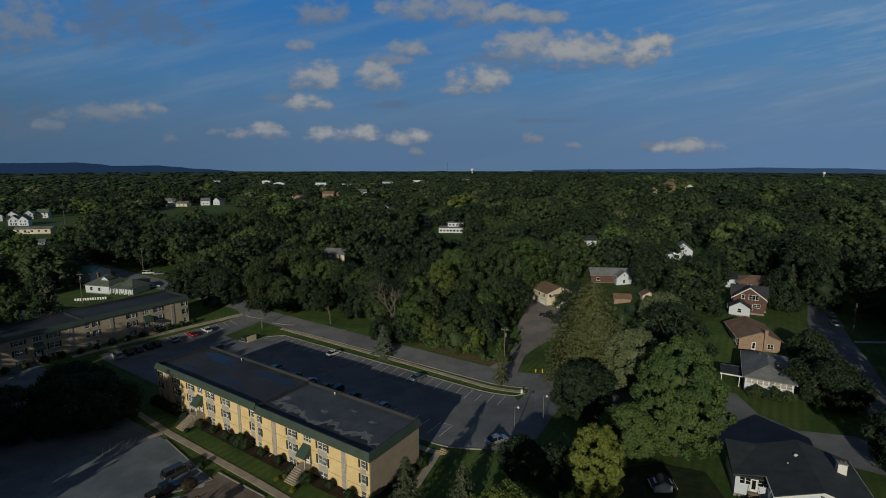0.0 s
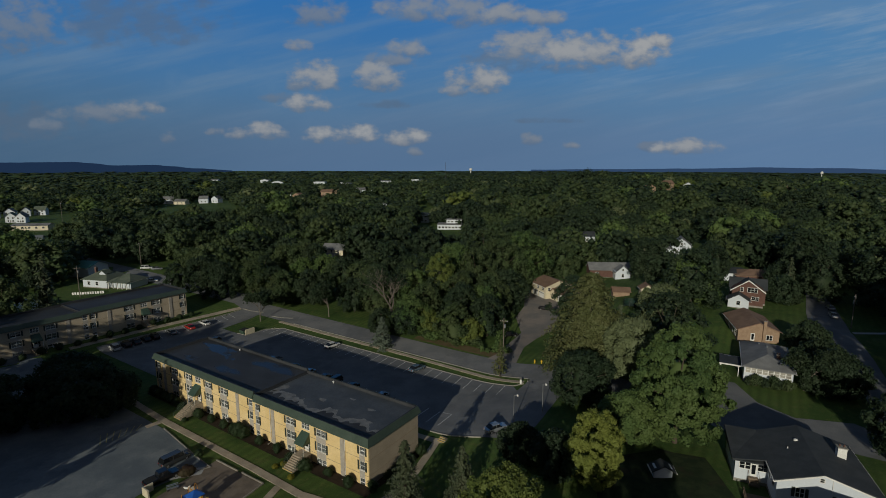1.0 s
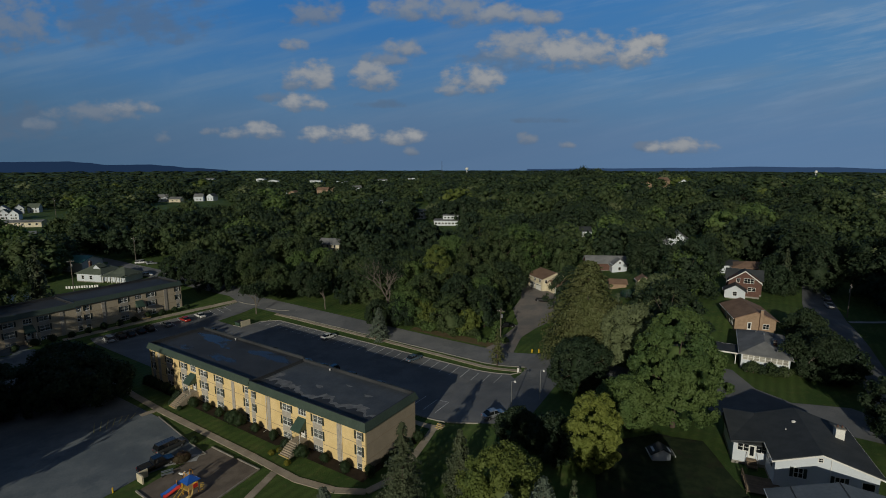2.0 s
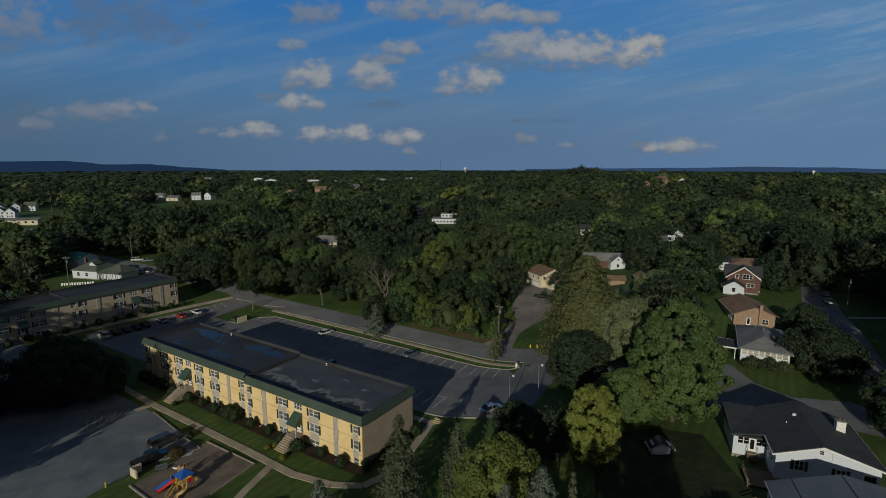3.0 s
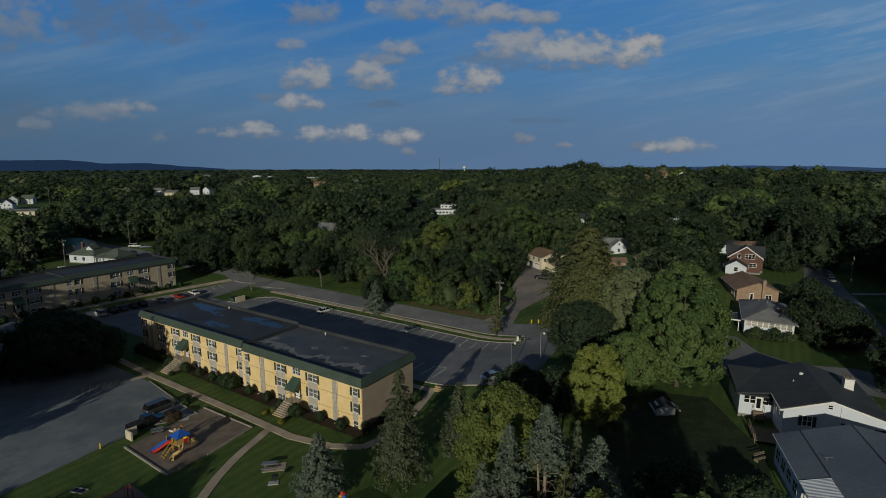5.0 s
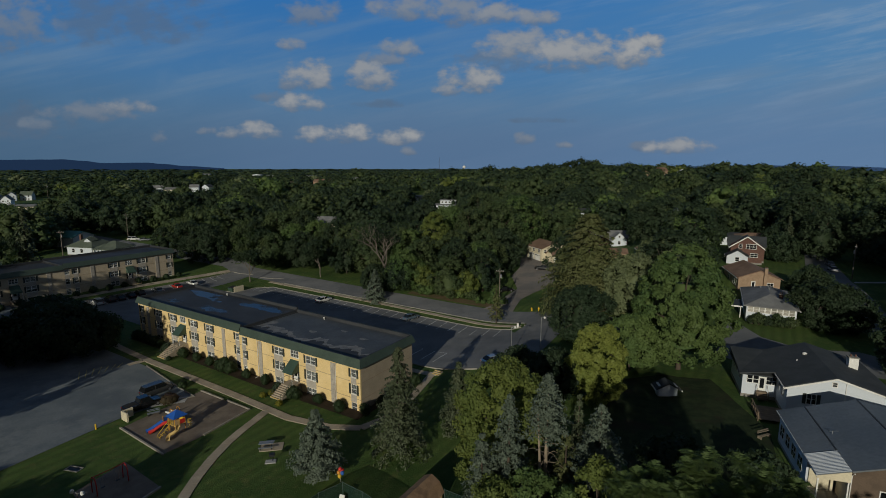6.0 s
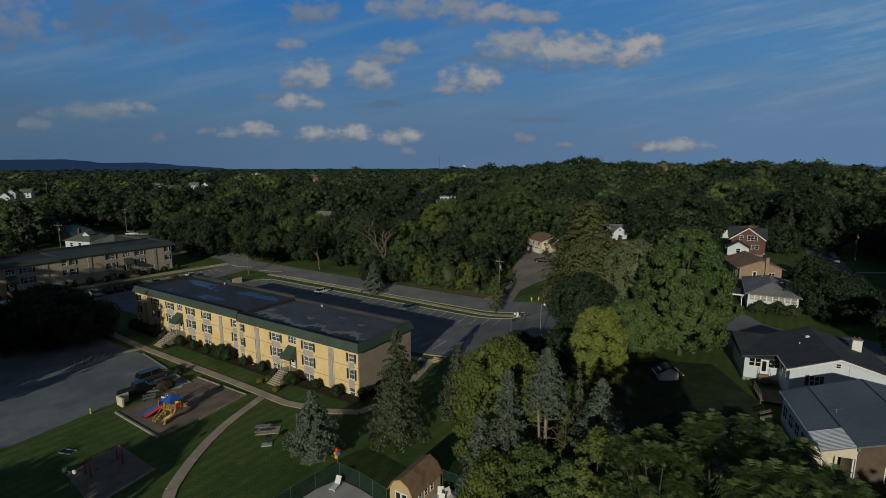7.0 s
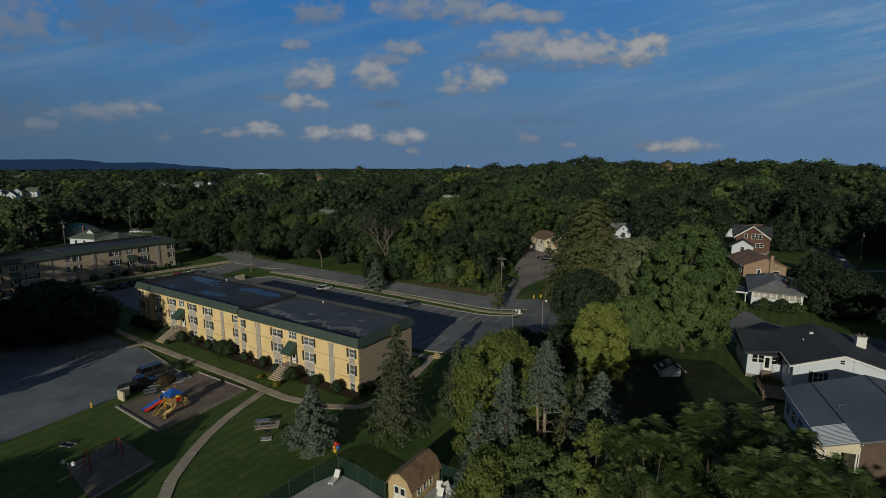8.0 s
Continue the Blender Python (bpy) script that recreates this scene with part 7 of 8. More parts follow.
KINDS = []
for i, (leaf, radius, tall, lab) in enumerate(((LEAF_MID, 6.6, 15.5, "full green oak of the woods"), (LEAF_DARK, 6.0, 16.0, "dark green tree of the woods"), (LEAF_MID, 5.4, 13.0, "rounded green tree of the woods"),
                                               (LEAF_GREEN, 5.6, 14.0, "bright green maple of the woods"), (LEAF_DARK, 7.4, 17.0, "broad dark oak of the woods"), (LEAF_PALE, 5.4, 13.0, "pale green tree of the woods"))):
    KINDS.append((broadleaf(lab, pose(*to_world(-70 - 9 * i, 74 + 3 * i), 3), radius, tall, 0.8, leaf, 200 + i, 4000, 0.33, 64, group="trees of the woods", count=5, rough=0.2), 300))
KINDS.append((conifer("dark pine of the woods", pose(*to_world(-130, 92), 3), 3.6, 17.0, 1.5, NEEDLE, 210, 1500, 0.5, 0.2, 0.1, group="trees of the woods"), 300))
near_woods = scatter(100, 225, 8.4)
near_woods.sort(key=lambda p: math.hypot(*p))
# to the east, darker trees are picked to stand in for cloud shade
shade_chance = np.array([0.06, 0.42, 0.04, 0.0, 0.40, 0.0, 0.08])
chance = np.array([0.28, 0.18, 0.19, 0.10, 0.14, 0.05, 0.06])
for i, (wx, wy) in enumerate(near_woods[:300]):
    k = int(rng.choice(len(KINDS), p=shade_chance if wx > 0.36 * wy else chance))
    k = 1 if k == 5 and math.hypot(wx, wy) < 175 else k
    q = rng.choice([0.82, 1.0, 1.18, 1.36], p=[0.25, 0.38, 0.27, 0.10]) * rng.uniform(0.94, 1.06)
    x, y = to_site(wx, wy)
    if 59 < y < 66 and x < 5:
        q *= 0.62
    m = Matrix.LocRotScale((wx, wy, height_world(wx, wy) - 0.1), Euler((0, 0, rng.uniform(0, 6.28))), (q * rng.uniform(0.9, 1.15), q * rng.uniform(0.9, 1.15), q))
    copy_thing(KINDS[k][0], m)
rest = near_woods[300:]


def woods(name, places, radius, tall, n_cards, size, lobes, leaf_sets, label, variants=6, low=0.14):
    """All the trees of a stretch of woods joined, one mesh for each leaf colour."""
    made = {}
    for leaf, share in leaf_sets:
        made[leaf.name] = [[], [], leaf, 0]
    protos = []
    for k in range(variants):
        g = np.random.default_rng(300 + k + int(size * 10))
        c, r = lobed(1.0, low, 2.0, lobes, 1.6 / math.sqrt(lobes + 3), g, 0.2, 0.2)
        protos.append(lobed_crown(c, r, n_cards, size / radius, g, 0.74, 0.5))
    shares = np.array([s for _, s in leaf_sets])
    for wx, wy in places:
        stand = noise.noise((wx / 46, wy / 46, 1.7))
        if 230 < wy and noise.noise((wx / 34, wy / 34, 5.2)) > 0.38:      # yards and glades
            continue
        v, f = protos[int(rng.integers(variants))]
        leaf = leaf_sets[int(rng.choice(len(leaf_sets), p=shares / shares.sum()))][0]
        if abs(stand) > 0.22 and rng.uniform() < 0.75:                  # stands of one kind
            leaf = leaf_sets[0 if stand > 0 else 1 % len(leaf_sets)][0]
        q = (1 + 0.32 * noise.noise((wx / 21, wy / 21, 8.1))) * rng.choice([0.64, 0.86, 1.05, 1.28], p=[0.24, 0.38, 0.28, 0.10]) * rng.uniform(0.92, 1.08)
        a = rng.uniform(0, 6.28)
        ca, sa = math.cos(a), math.sin(a)
        sx = radius * q * rng.uniform(0.9, 1.15)
        sz = tall / 2 * q * rng.uniform(0.88, 1.15)
        t = np.stack([(v[:, 0] * ca - v[:, 1] * sa) * sx + wx, (v[:, 0] * sa + v[:, 1] * ca) * sx + wy, v[:, 2] * sz + height_world(wx, wy)], 1)
        kept = made[leaf.name]
        kept[1].append(f + kept[3])
        kept[0].append(t)
        kept[3] += len(t)
    for vs, fs, leaf, _ in made.values():
        if vs:
            tagged(new(name, quads_mesh(name, np.concatenate(vs), np.concatenate(fs), leaf)), label, "woods", kind="stuff")


SETS = [(LEAF_MID, 0.43), (LEAF_DARK, 0.42), (LEAF_GREEN, 0.09), (LEAF_BRIGHT, 0.02), (LEAF_PALE, 0.04)]
woods("woods", rest + scatter(225, 430, 9.6), 7.6, 14.5, 980, 0.52, 38, SETS, "dense green summer woods of mixed trees")
woods("distant_woods", scatter(430, 1050, 13.5, 46), 9.4, 13.5, 130, 1.5, 10, SETS, "distant unbroken green woods")
woods("horizon_woods", scatter(1050, 2600, 34, 45), 20.0, 10.0, 22, 5.0, 6, [(LEAF_MID, 0.5), (LEAF_DARK, 0.5)], "far dark woods reaching to the horizon", 4, 0.0)
woods("horizon_woods", scatter(2600, 4300, 85, 44), 50.0, 9.0, 12, 11.0, 5, [(LEAF_DARK, 1.0)], "far dark woods on the horizon", 3, 0.0)
# undergrowth at the edge of the wood along the lane
edge = [to_world(x, 60.5 + 1.6 * math.sin(x * 0.7)) for x in np.arange(-44, -4, 1.6)] + [to_world(-9 - 0.9 * k, 62 + 2.2 * k) for k in range(10)]
woods("undergrowth", edge, 1.5, 2.6, 160, 0.26, 10, [(LEAF_MID, 0.7), (LEAF_GREEN, 0.3)], "leafy undergrowth at the wood edge", 3, 0.0)

# ---------------------------------------------------------------- cars
PAINTS = {"white": paint("white car paint", (0.62, 0.62, 0.61), 0.25, 0.0, 0.6), "silver": paint("silver car paint", (0.34, 0.36, 0.38), 0.25, 0.5, 0.6),
          "blue": paint("blue grey car paint", (0.12, 0.17, 0.22), 0.25, 0.3, 0.6), "black": paint("black car paint", (0.010, 0.010, 0.012), 0.2, 0.0, 0.6),
          "red": paint("red car paint", (0.38, 0.025, 0.018), 0.25, 0.0, 0.6), "grey": paint("dark grey car paint", (0.06, 0.065, 0.07), 0.25, 0.3, 0.6)}
LAMP_WHITE, LAMP_RED = paint("headlamp lens", (0.6, 0.62, 0.64), 0.1), paint("tail lamp lens", (0.30, 0.01, 0.01), 0.2)


def ring(x, half, z0, z1, tuck):
    """A cross-section of a car at x."""
    m = (z0 + z1) / 2
    return [(x, -half * 0.92, z0), (x, -half, m), (x, -half * tuck, z1), (x, half * tuck, z1), (x, half, m), (x, half * 0.92, z0)]


def lofted(rings):
    s, n = Shape(), len(rings[0])
    v = [p for r in rings for p in r]
    f = [(i * n + k, i * n + (k + 1) % n, (i + 1) * n + (k + 1) % n, (i + 1) * n + k) for i in range(len(rings) - 1) for k in range(n)]
    f += [tuple(range(n)), tuple(range((len(rings) - 1) * n, len(rings) * n))]
    return s.add(v, f)


def car(m, colour, kind="sedan", label="", group=""):
    long, half, deck_, roof_ = {"sedan": (4.7, 0.90, 0.88, 1.44), "suv": (4.8, 0.94, 1.02, 1.74), "van": (5.0, 0.98, 1.02, 1.76), "pickup": (5.5, 0.98, 1.05, 1.82)}[kind]
    top = thing("car", m, label or f"{colour} {kind} parked in a bay", "car", group)
    h = long / 2
    body = lofted([ring(-h, half * 0.82, 0.38, deck_ * 0.80, 0.86), ring(-h + 0.18, half * 0.95, 0.26, deck_ * 0.97, 0.88), ring(-h + 1.0, half, 0.24, deck_, 0.92), ring(0, half, 0.24, deck_, 0.93),
                   ring(h - 1.3, half, 0.24, deck_ * 0.97, 0.92), ring(h - 0.25, half * 0.94, 0.26, deck_ * 0.84, 0.86), ring(h, half * 0.80, 0.36, deck_ * 0.68, 0.84)])
    part("body", body, PAINTS[colour], top, smooth=False)
    cab = {"sedan": (-h + 0.55, -h + 1.35, 0.35, h - 1.45), "suv": (-h + 0.12, -h + 0.55, 0.45, h - 1.35), "van": (-h + 0.10, -h + 0.45, 0.9, h - 0.85), "pickup": (-0.75, -0.55, 0.75, h - 1.45)}[kind]
    a, b, c, d = cab
    g = Shape()
    w0, w1 = half * 0.91, half * 0.76
    z0, z1 = deck_ - 0.03, roof_ - 0.06
    g.add([(a, -w0, z0), (d, -w0, z0), (c, -w1, z1), (b, -w1, z1), (a, w0, z0), (d, w0, z0), (c, w1, z1), (b, w1, z1)], [(0, 1, 2, 3), (5, 4, 7, 6), (1, 5, 6, 2), (4, 0, 3, 7), (3, 2, 6, 7)])
    part("glasshouse", g, CAR_GLASS, top)
    r = lofted([[(x, -w1 * 0.98, z1 - 0.02), (x, -w1 * 0.9, z1 + 0.05), (x, w1 * 0.9, z1 + 0.05), (x, w1 * 0.98, z1 - 0.02)] for x in (b - 0.05, (b + c) / 2, c + 0.05)])
    part("roof", r, PAINTS[colour], top)
    for x in ((b + c) / 2 - 0.05,):
        for sgn in (-1, 1):
            p = Shape().add([(x, sgn * w0 * 1.005, z0), (x + 0.12, sgn * w0 * 1.005, z0), (x + 0.12, sgn * w1 * 1.01, z1), (x, sgn * w1 * 1.01, z1)], [(0, 1, 2, 3)])
            part("pillar", p, PAINTS[colour], top)
    for x in (-h + 0.85, h - 0.9):
        for sgn in (-1, 1):
            w = Shape().tube([(x, sgn * (half - 0.20), 0.33), (x, sgn * (half + 0.015), 0.33)], 0.33, 14)
            w = part("wheel", w, RUBBER, top)
            part("rim", Shape().tube([(x, sgn * (half - 0.02), 0.33), (x, sgn * (half + 0.03), 0.33)], 0.21, 12), ALLOY, w)
    for sgn in (-1, 1):
        y = sgn * half * 0.6
        part("headlight", Shape().block(h - 0.10, h - 0.02, y - 0.17, y + 0.17, deck_ * 0.60, deck_ * 0.74, 0.02), LAMP_WHITE, top)
        part("tail_light", Shape().block(-h + 0.0, -h + 0.07, y - 0.14, y + 0.14, deck_ * 0.66, deck_ * 0.86, 0.02), LAMP_RED, top)
        part("mirror", Shape().block(d - 0.55, d - 0.40, sgn * (half + 0.10) - 0.09, sgn * (half + 0.10) + 0.09, deck_ + 0.0, deck_ + 0.15, 0.03), PAINTS[colour], top)
    if kind == "pickup":
        part("bed", Shape().box(-h + 0.25, -0.85, -half * 0.78, half * 0.78, deck_ + 0.002, deck_ + 0.02), RUBBER, top)
    return top


def parked(x, y, turn, colour, kind, label, group="cars in the car park"):
    return car(on_site(x, y, turn, 0.07), colour, kind, label, group)


parked(-51.2, 41.8, 84, "white", "sedan", "white saloon car in a car park bay")
parked(-21.4, 41.9, 80, "blue", "sedan", "blue grey saloon in a car park bay")
for x, c, k in ((-18.6, "silver", "sedan"), (-27.4, "black", "sedan"), (-32.9, "black", "suv"), (-36.4, "grey", "sedan"), (-42.0, "silver", "sedan"), (-47.8, "black", "sedan"), (-55.2, "silver", "pickup"), (-81.8, "grey", "suv")):
    parked(x, 24.5, -90, c, k, f"{c} {k} in the shade behind the flats")
parked(10.6, 23.4, 62, "silver", "sedan", "pale silver saloon at the end of the car park")
for y, c, k in ((6.6, "white", "suv"), (9.6, "black", "suv"), (12.2, "grey", "sedan"), (15.0, "black", "sedan"), (17.4, "black", "suv"), (22.6, "silver", "sedan"), (28.4, "red", "sedan"), (33.4, "white", "sedan")):
    parked(-100.6, y, 174, c, k, f"{c} {k} facing the lawn bank", "cars below the lawn bank")
parked(-33.0, -13.4, 88, "grey", "van", "dark people carrier by the playground", "cars by the playground")
parked(-29.6, -17.4, 84, "black", "pickup", "black pickup by the playground", "cars by the playground")
parked(-9.8, 99.2, 12, "black", "pickup", "black pickup in front of the garage", "cars by the house")
parked(-11.2, 74.0, 40, "black", "sedan", "dark saloon on the grass by the drive", "cars by the house")
parked(67.6, 127.6, 98, "white", "sedan", "white saloon parked in the street", "cars in the street")
parked(67.6, 137.0, 98, "silver", "sedan", "silver saloon parked in the street", "cars in the street")
for wx, wy, c, k in ((-137, 228, "white", "van"), (-131, 226, "silver", "sedan"), (-112, 212, "blue", "sedan"), (-122, 206, "white", "sedan")):
    car(pose(wx, wy, height_world(wx, wy) + 0.05, 0, 0, 20), c, k, f"{c} {k} beside the bungalow", "cars by the bungalow")


# ---------------------------------------------------------------- shrubs
def shrub(m, radius, tall, leaf, seed, label, group, n=420):
    rnd = np.random.default_rng(seed)
    top = thing("bush", m, label, "bush", group)
    c, r = clumps(radius, 0.0, tall, 7, rnd, 0.55, 0.75)
    p, o = crown_points(c, r, n, rnd)
    v, f = cards("leaves", p, o, 0.07, rnd, leaf, cores(c, r, 0.9), 0.6, 0.3)
    part("leaves", quads_mesh("leaves", v, f, leaf), leaf, top)
    part("stem", Shape().tube([(0, 0, -0.15), (0, 0, tall * 0.5)], [0.05, 0.03], 6), BARK, top)
    return top


round_bush = shrub(on_site(-3.2, -1.5), 1.05, 2.0, HEDGE, 1, "clipped dark green bush in the bed", "bushes along the flats", 1000)
for i, (x, y, q) in enumerate(((0.9, -0.2, 1.0), (-7.9, -1.4, 0.85), (-12.2, -2.6, 1.25), (-16.9, -2.0, 0.8), (-20.6, -1.5, 1.0), (-25.6, -1.6, 0.9), (-31.4, -1.9, 1.5), (-30.0, -1.7, 1.2), (-33.6, -1.6, 1.0), (-36.6, -1.6, 0.95), (-40.8, -1.7, 0.9),
                              (-44.6, -2.2, 1.1), (-50.8, -2.2, 1.0), (-53.6, -1.7, 0.95), (-56.0, -1.6, 1.1), (-58.4, -1.6, 1.0), (-61.0, -1.6, 1.15), (-63.4, -1.5, 1.1), (1.2, 3.6, 0.9), (1.2, 5.4, 0.9), (1.2, 7.4, 0.95), (1.3, 9.6, 0.8), (1.4, 12.2, 1.1))):
    m = on_site(x, y, 37 * i)
    copy_thing(round_bush, m @ Matrix.Diagonal((q, q * (0.9 + 0.07 * (i % 4)), q, 1)))
for i, (x, y) in enumerate(((-12.4, -5.4), (-16.9, -4.9), (-16.4, -3.6), (-45.4, -4.6))):
    shrub(on_site(x, y, 50 * i), 0.62, 0.95, GOLD_SHRUB if i < 3 else HEDGE, 5 + i, "low golden shrub beside the entrance steps" if i < 3 else "low green shrub beside the entrance steps", "shrubs by the steps", 300)
for i in range(16):
    q = 0.9 + 0.35 * ((i * 37) % 7) / 7
    copy_thing(round_bush, on_site(-107.3 + 0.2 * (i % 3), 33.0 - 4.1 * i, 61 * i) @ Matrix.Diagonal((q, q, q * 0.9, 1)))
shrub(on_site(-31.5, -9.9), 0.9, 1.3, HEDGE, 31, "dark bush at the car park edge", "")
shrub(on_site(-27.8, -14.2), 1.5, 1.7, foliage("reddish shrub leaves", (0.06, 0.035, 0.025), (0.09, 0.05, 0.035), (0.05, 0.06, 0.025), 0.5), 32, "reddish brown shrub by the playground", "", 700)
for i, (along, r_, h_) in enumerate(((1.2, 0.8, 1.9), (2.4, 1.2, 2.7), (3.9, 0.9, 2.0), (5.5, 1.25, 2.9), (6.6, 0.9, 2.2), (8.0, 1.1, 2.5))):
    wx, wy = 65.3 + 0.875 * along, 102.0 - 0.485 * along
    broadleaf("leafy straggling bush against the white house", spot_at(wx, wy), r_, h_, 0.1, LEAF_MID if i % 2 else LEAF_DARK, 940 + i, 700, 0.2, 14, rough=0.3, group="bushes by the house")

# ---------------------------------------------------------------- playground
play = thing("play_structure", on_site(-18.4, -18.2, 0) @ Matrix.Scale(0.82, 4), "climbing frame with blue roof, red slide and yellow curly slide", "playground")
for x in (-0.9, 0.9):
    for y in (-0.9, 0.9):
        part("post", Shape().tube([(x, y, -0.2), (x, y, 3.0)], 0.06, 8), ORANGE, play)
part("roof", Shape().add([(-1.25, -1.25, 2.95), (1.25, -1.25, 2.95), (1.25, 1.25, 2.95), (-1.25, 1.25, 2.95), (0, 0, 3.95), (-1.25, -1.25, 2.85), (1.25, -1.25, 2.85), (1.25, 1.25, 2.85), (-1.25, 1.25, 2.85)],
     [(0, 1, 4), (1, 2, 4), (2, 3, 4), (3, 0, 4), (0, 5, 6, 1), (1, 6, 7, 2), (2, 7, 8, 3), (3, 8, 5, 0)]), BLUE, play, "blue pyramid roof")
part("platform", Shape().block(-0.95, 0.95, -0.95, 0.95, 1.35, 1.45, 0.01), TANP, play)
part("platform", Shape().block(-2.9, -1.2, -0.95, 0.75, 1.05, 1.15, 0.01), TANP, play)
for x in (-2.85, -1.25):
    for y in (-0.9, 0.7):
        part("post", Shape().tube([(x, y, -0.2), (x, y, 2.3)], 0.06, 8), ORANGE, play)
part("arch", Shape().tube([(-2.85, 0.7, 2.3), (-2.5, 0.7, 2.7), (-1.6, 0.7, 2.7), (-1.25, 0.7, 2.3)], 0.06, 8), ORANGE, play, "orange arched rail")


def slide(points, width, material, label):
    s = Shape()
    pts = [Vector(p) for p in points]
    rows = []
    for i, p in enumerate(pts):
        way = (pts[min(i + 1, len(pts) - 1)] - pts[max(i - 1, 0)])
        side = Vector((-way.y, way.x, 0)).normalized() * width / 2
        rows.append([p - side + Vector((0, 0, 0.28)), p - side * 0.9, p + side * 0.9, p + side + Vector((0, 0, 0.28)), p + side * 1.12 + Vector((0, 0, 0.26)), p + side - Vector((0, 0, 0.06)), p - side - Vector((0, 0, 0.06)), p - side * 1.12 + Vector((0, 0, 0.26))])
    n = 8
    s.add([q for r in rows for q in r], [(i * n + k, i * n + (k + 1) % n, (i + 1) * n + (k + 1) % n, (i + 1) * n + k) for i in range(len(rows) - 1) for k in range(n)])
    part("slide", s, material, play, label, True)


slide([(-2.6, -0.9, 1.35), (-2.8, -1.5, 1.2), (-3.3, -2.6, 0.55), (-3.5, -3.1, 0.3), (-3.6, -3.5, 0.28)], 0.75, BLUE, "blue slide")
slide([(-1.7, -0.9, 1.35), (-2.0, -1.5, 1.2), (-2.5, -2.6, 0.55), (-2.7, -3.1, 0.3), (-2.8, -3.5, 0.28)], 0.7, RED, "red slide")
slide([(0.95, -0.6, 1.5), (1.6, -0.8, 1.35), (2.1, -1.3, 1.1), (1.9, -1.9, 0.85), (1.6, -2.3, 0.6), (1.9, -2.8, 0.35), (2.3, -3.0, 0.3)], 0.6, TANP, "curly tan slide")
for k in range(6):
    a = Vector((-0.2 + 0.0 * k, -1.0 - 0.42 * k, 1.35 - 0.24 * k))
    part("rung", Shape().tube([(a.x - 0.45, a.y, a.z), (a.x + 0.45, a.y, a.z)], 0.035, 6), YELLOW, play)
for x in (-0.65, 0.25):
    part("ladder_rail", Shape().tube([(x, -0.95, 2.2), (x, -1.8, 1.6), (x, -3.2, 0.4), (x, -3.3, -0.1)], 0.045, 8), YELLOW, play, "yellow ladder rail")
for k in range(4):
    z = 0.4 + 0.45 * k
    part("climber_hoop", Shape().tube([(1.2, 0.9 + 0.1 * k, z), (1.6, 1.3, z + 0.1), (1.2, 1.9, z), (0.8, 1.3, z)], 0.04, 6), YELLOW, play)
part("panel", Shape().block(-0.9, 0.9, 0.88, 0.94, 1.5, 2.3, 0.01), YELLOW, play)
part("panel", Shape().block(-2.9, -2.84, -0.85, 0.65, 1.2, 1.95, 0.01), BLUE, play)
part("panel", Shape().block(0.88, 0.94, 0.0, 0.85, 1.5, 2.3, 0.01), RED, play)
for x, y in ((-3.9, 0.9), (-3.9, 2.1), (-2.7, 2.1), (-2.7, 0.9)):
    part("post", Shape().tube([(x, y, -0.2), (x, y, 2.0)], 0.055, 8), ORANGE, play)
for y in (0.9, 2.1):
    part("arch", Shape().tube([(-3.9, y, 2.0), (-3.7, y, 2.5), (-3.3, y, 2.7), (-2.9, y, 2.5), (-2.7, y, 2.0)], 0.055, 8), ORANGE, play, "orange arched rail")
part("platform", Shape().block(-3.95, -2.65, 0.85, 2.15, 1.1, 1.2, 0.01), TANP, play)
part("panel", Shape().block(-3.96, -3.90, 1.0, 2.0, 1.3, 2.0, 0.01), WHITE, play, "white climbing panel")
for k in range(5):
    part("rung", Shape().tube([(-4.5 + 0.1 * k, 1.1, 0.15 + 0.24 * k), (-4.5 + 0.1 * k, 1.9, 0.15 + 0.24 * k)], 0.035, 6), IRON, play)
for k in range(4):
    part("rail_post", Shape().tube([(-0.9 + 0.6 * k, -0.95, 1.4), (-0.9 + 0.6 * k, -0.95, 2.25)], 0.03, 6), YELLOW, play)
park_bench = thing("park_bench", on_site(-25.6, -17.8, 65), "dark slatted park bench by the playground", "bench")
for y, z in ((0.0, 0.45), (0.18, 0.45), (0.36, 0.45), (0.46, 0.68), (0.50, 0.86)):
    part("slat", Shape().box(-0.85, 0.85, y - 0.07, y + 0.07, z - 0.03, z + 0.02), STEEL, park_bench)
for x in (-0.7, 0.7):
    part("leg", Shape().box(x - 0.04, x + 0.04, 0.0, 0.45, 0, 0.42), IRON, park_bench)
bollard = thing("bollard", on_site(-28.6, -24.4, 0), "short yellow post at the car park edge", "bollard")
part("post", Shape().tube([(0, 0, -0.1), (0, 0, 0.75), (0, 0, 0.85)], [0.12, 0.12, 0.05], 8), SAFETY, bollard)
rider = thing("spring_rider", on_site(-23.6, -16.6, 30), "white and grey spring rider in the wood chips", "spring rider")
part("spring", Shape().tube([(0, 0, 0), (0.06, 0.05, 0.15), (-0.05, 0.03, 0.3), (0, 0, 0.42)], 0.09, 8), IRON, rider)
part("seat", Shape().tube([(-0.5, 0, 0.7), (-0.2, 0, 0.55), (0.25, 0, 0.55), (0.55, 0, 1.0)], [0.1, 0.17, 0.17, 0.1], 8), WHITE, rider, "white moulded seat")
swing = thing("swing_set", on_site(-12.6, -29.6, 0) @ Matrix.Scale(0.88, 4), "red arched swing set on dark chips", "swing")
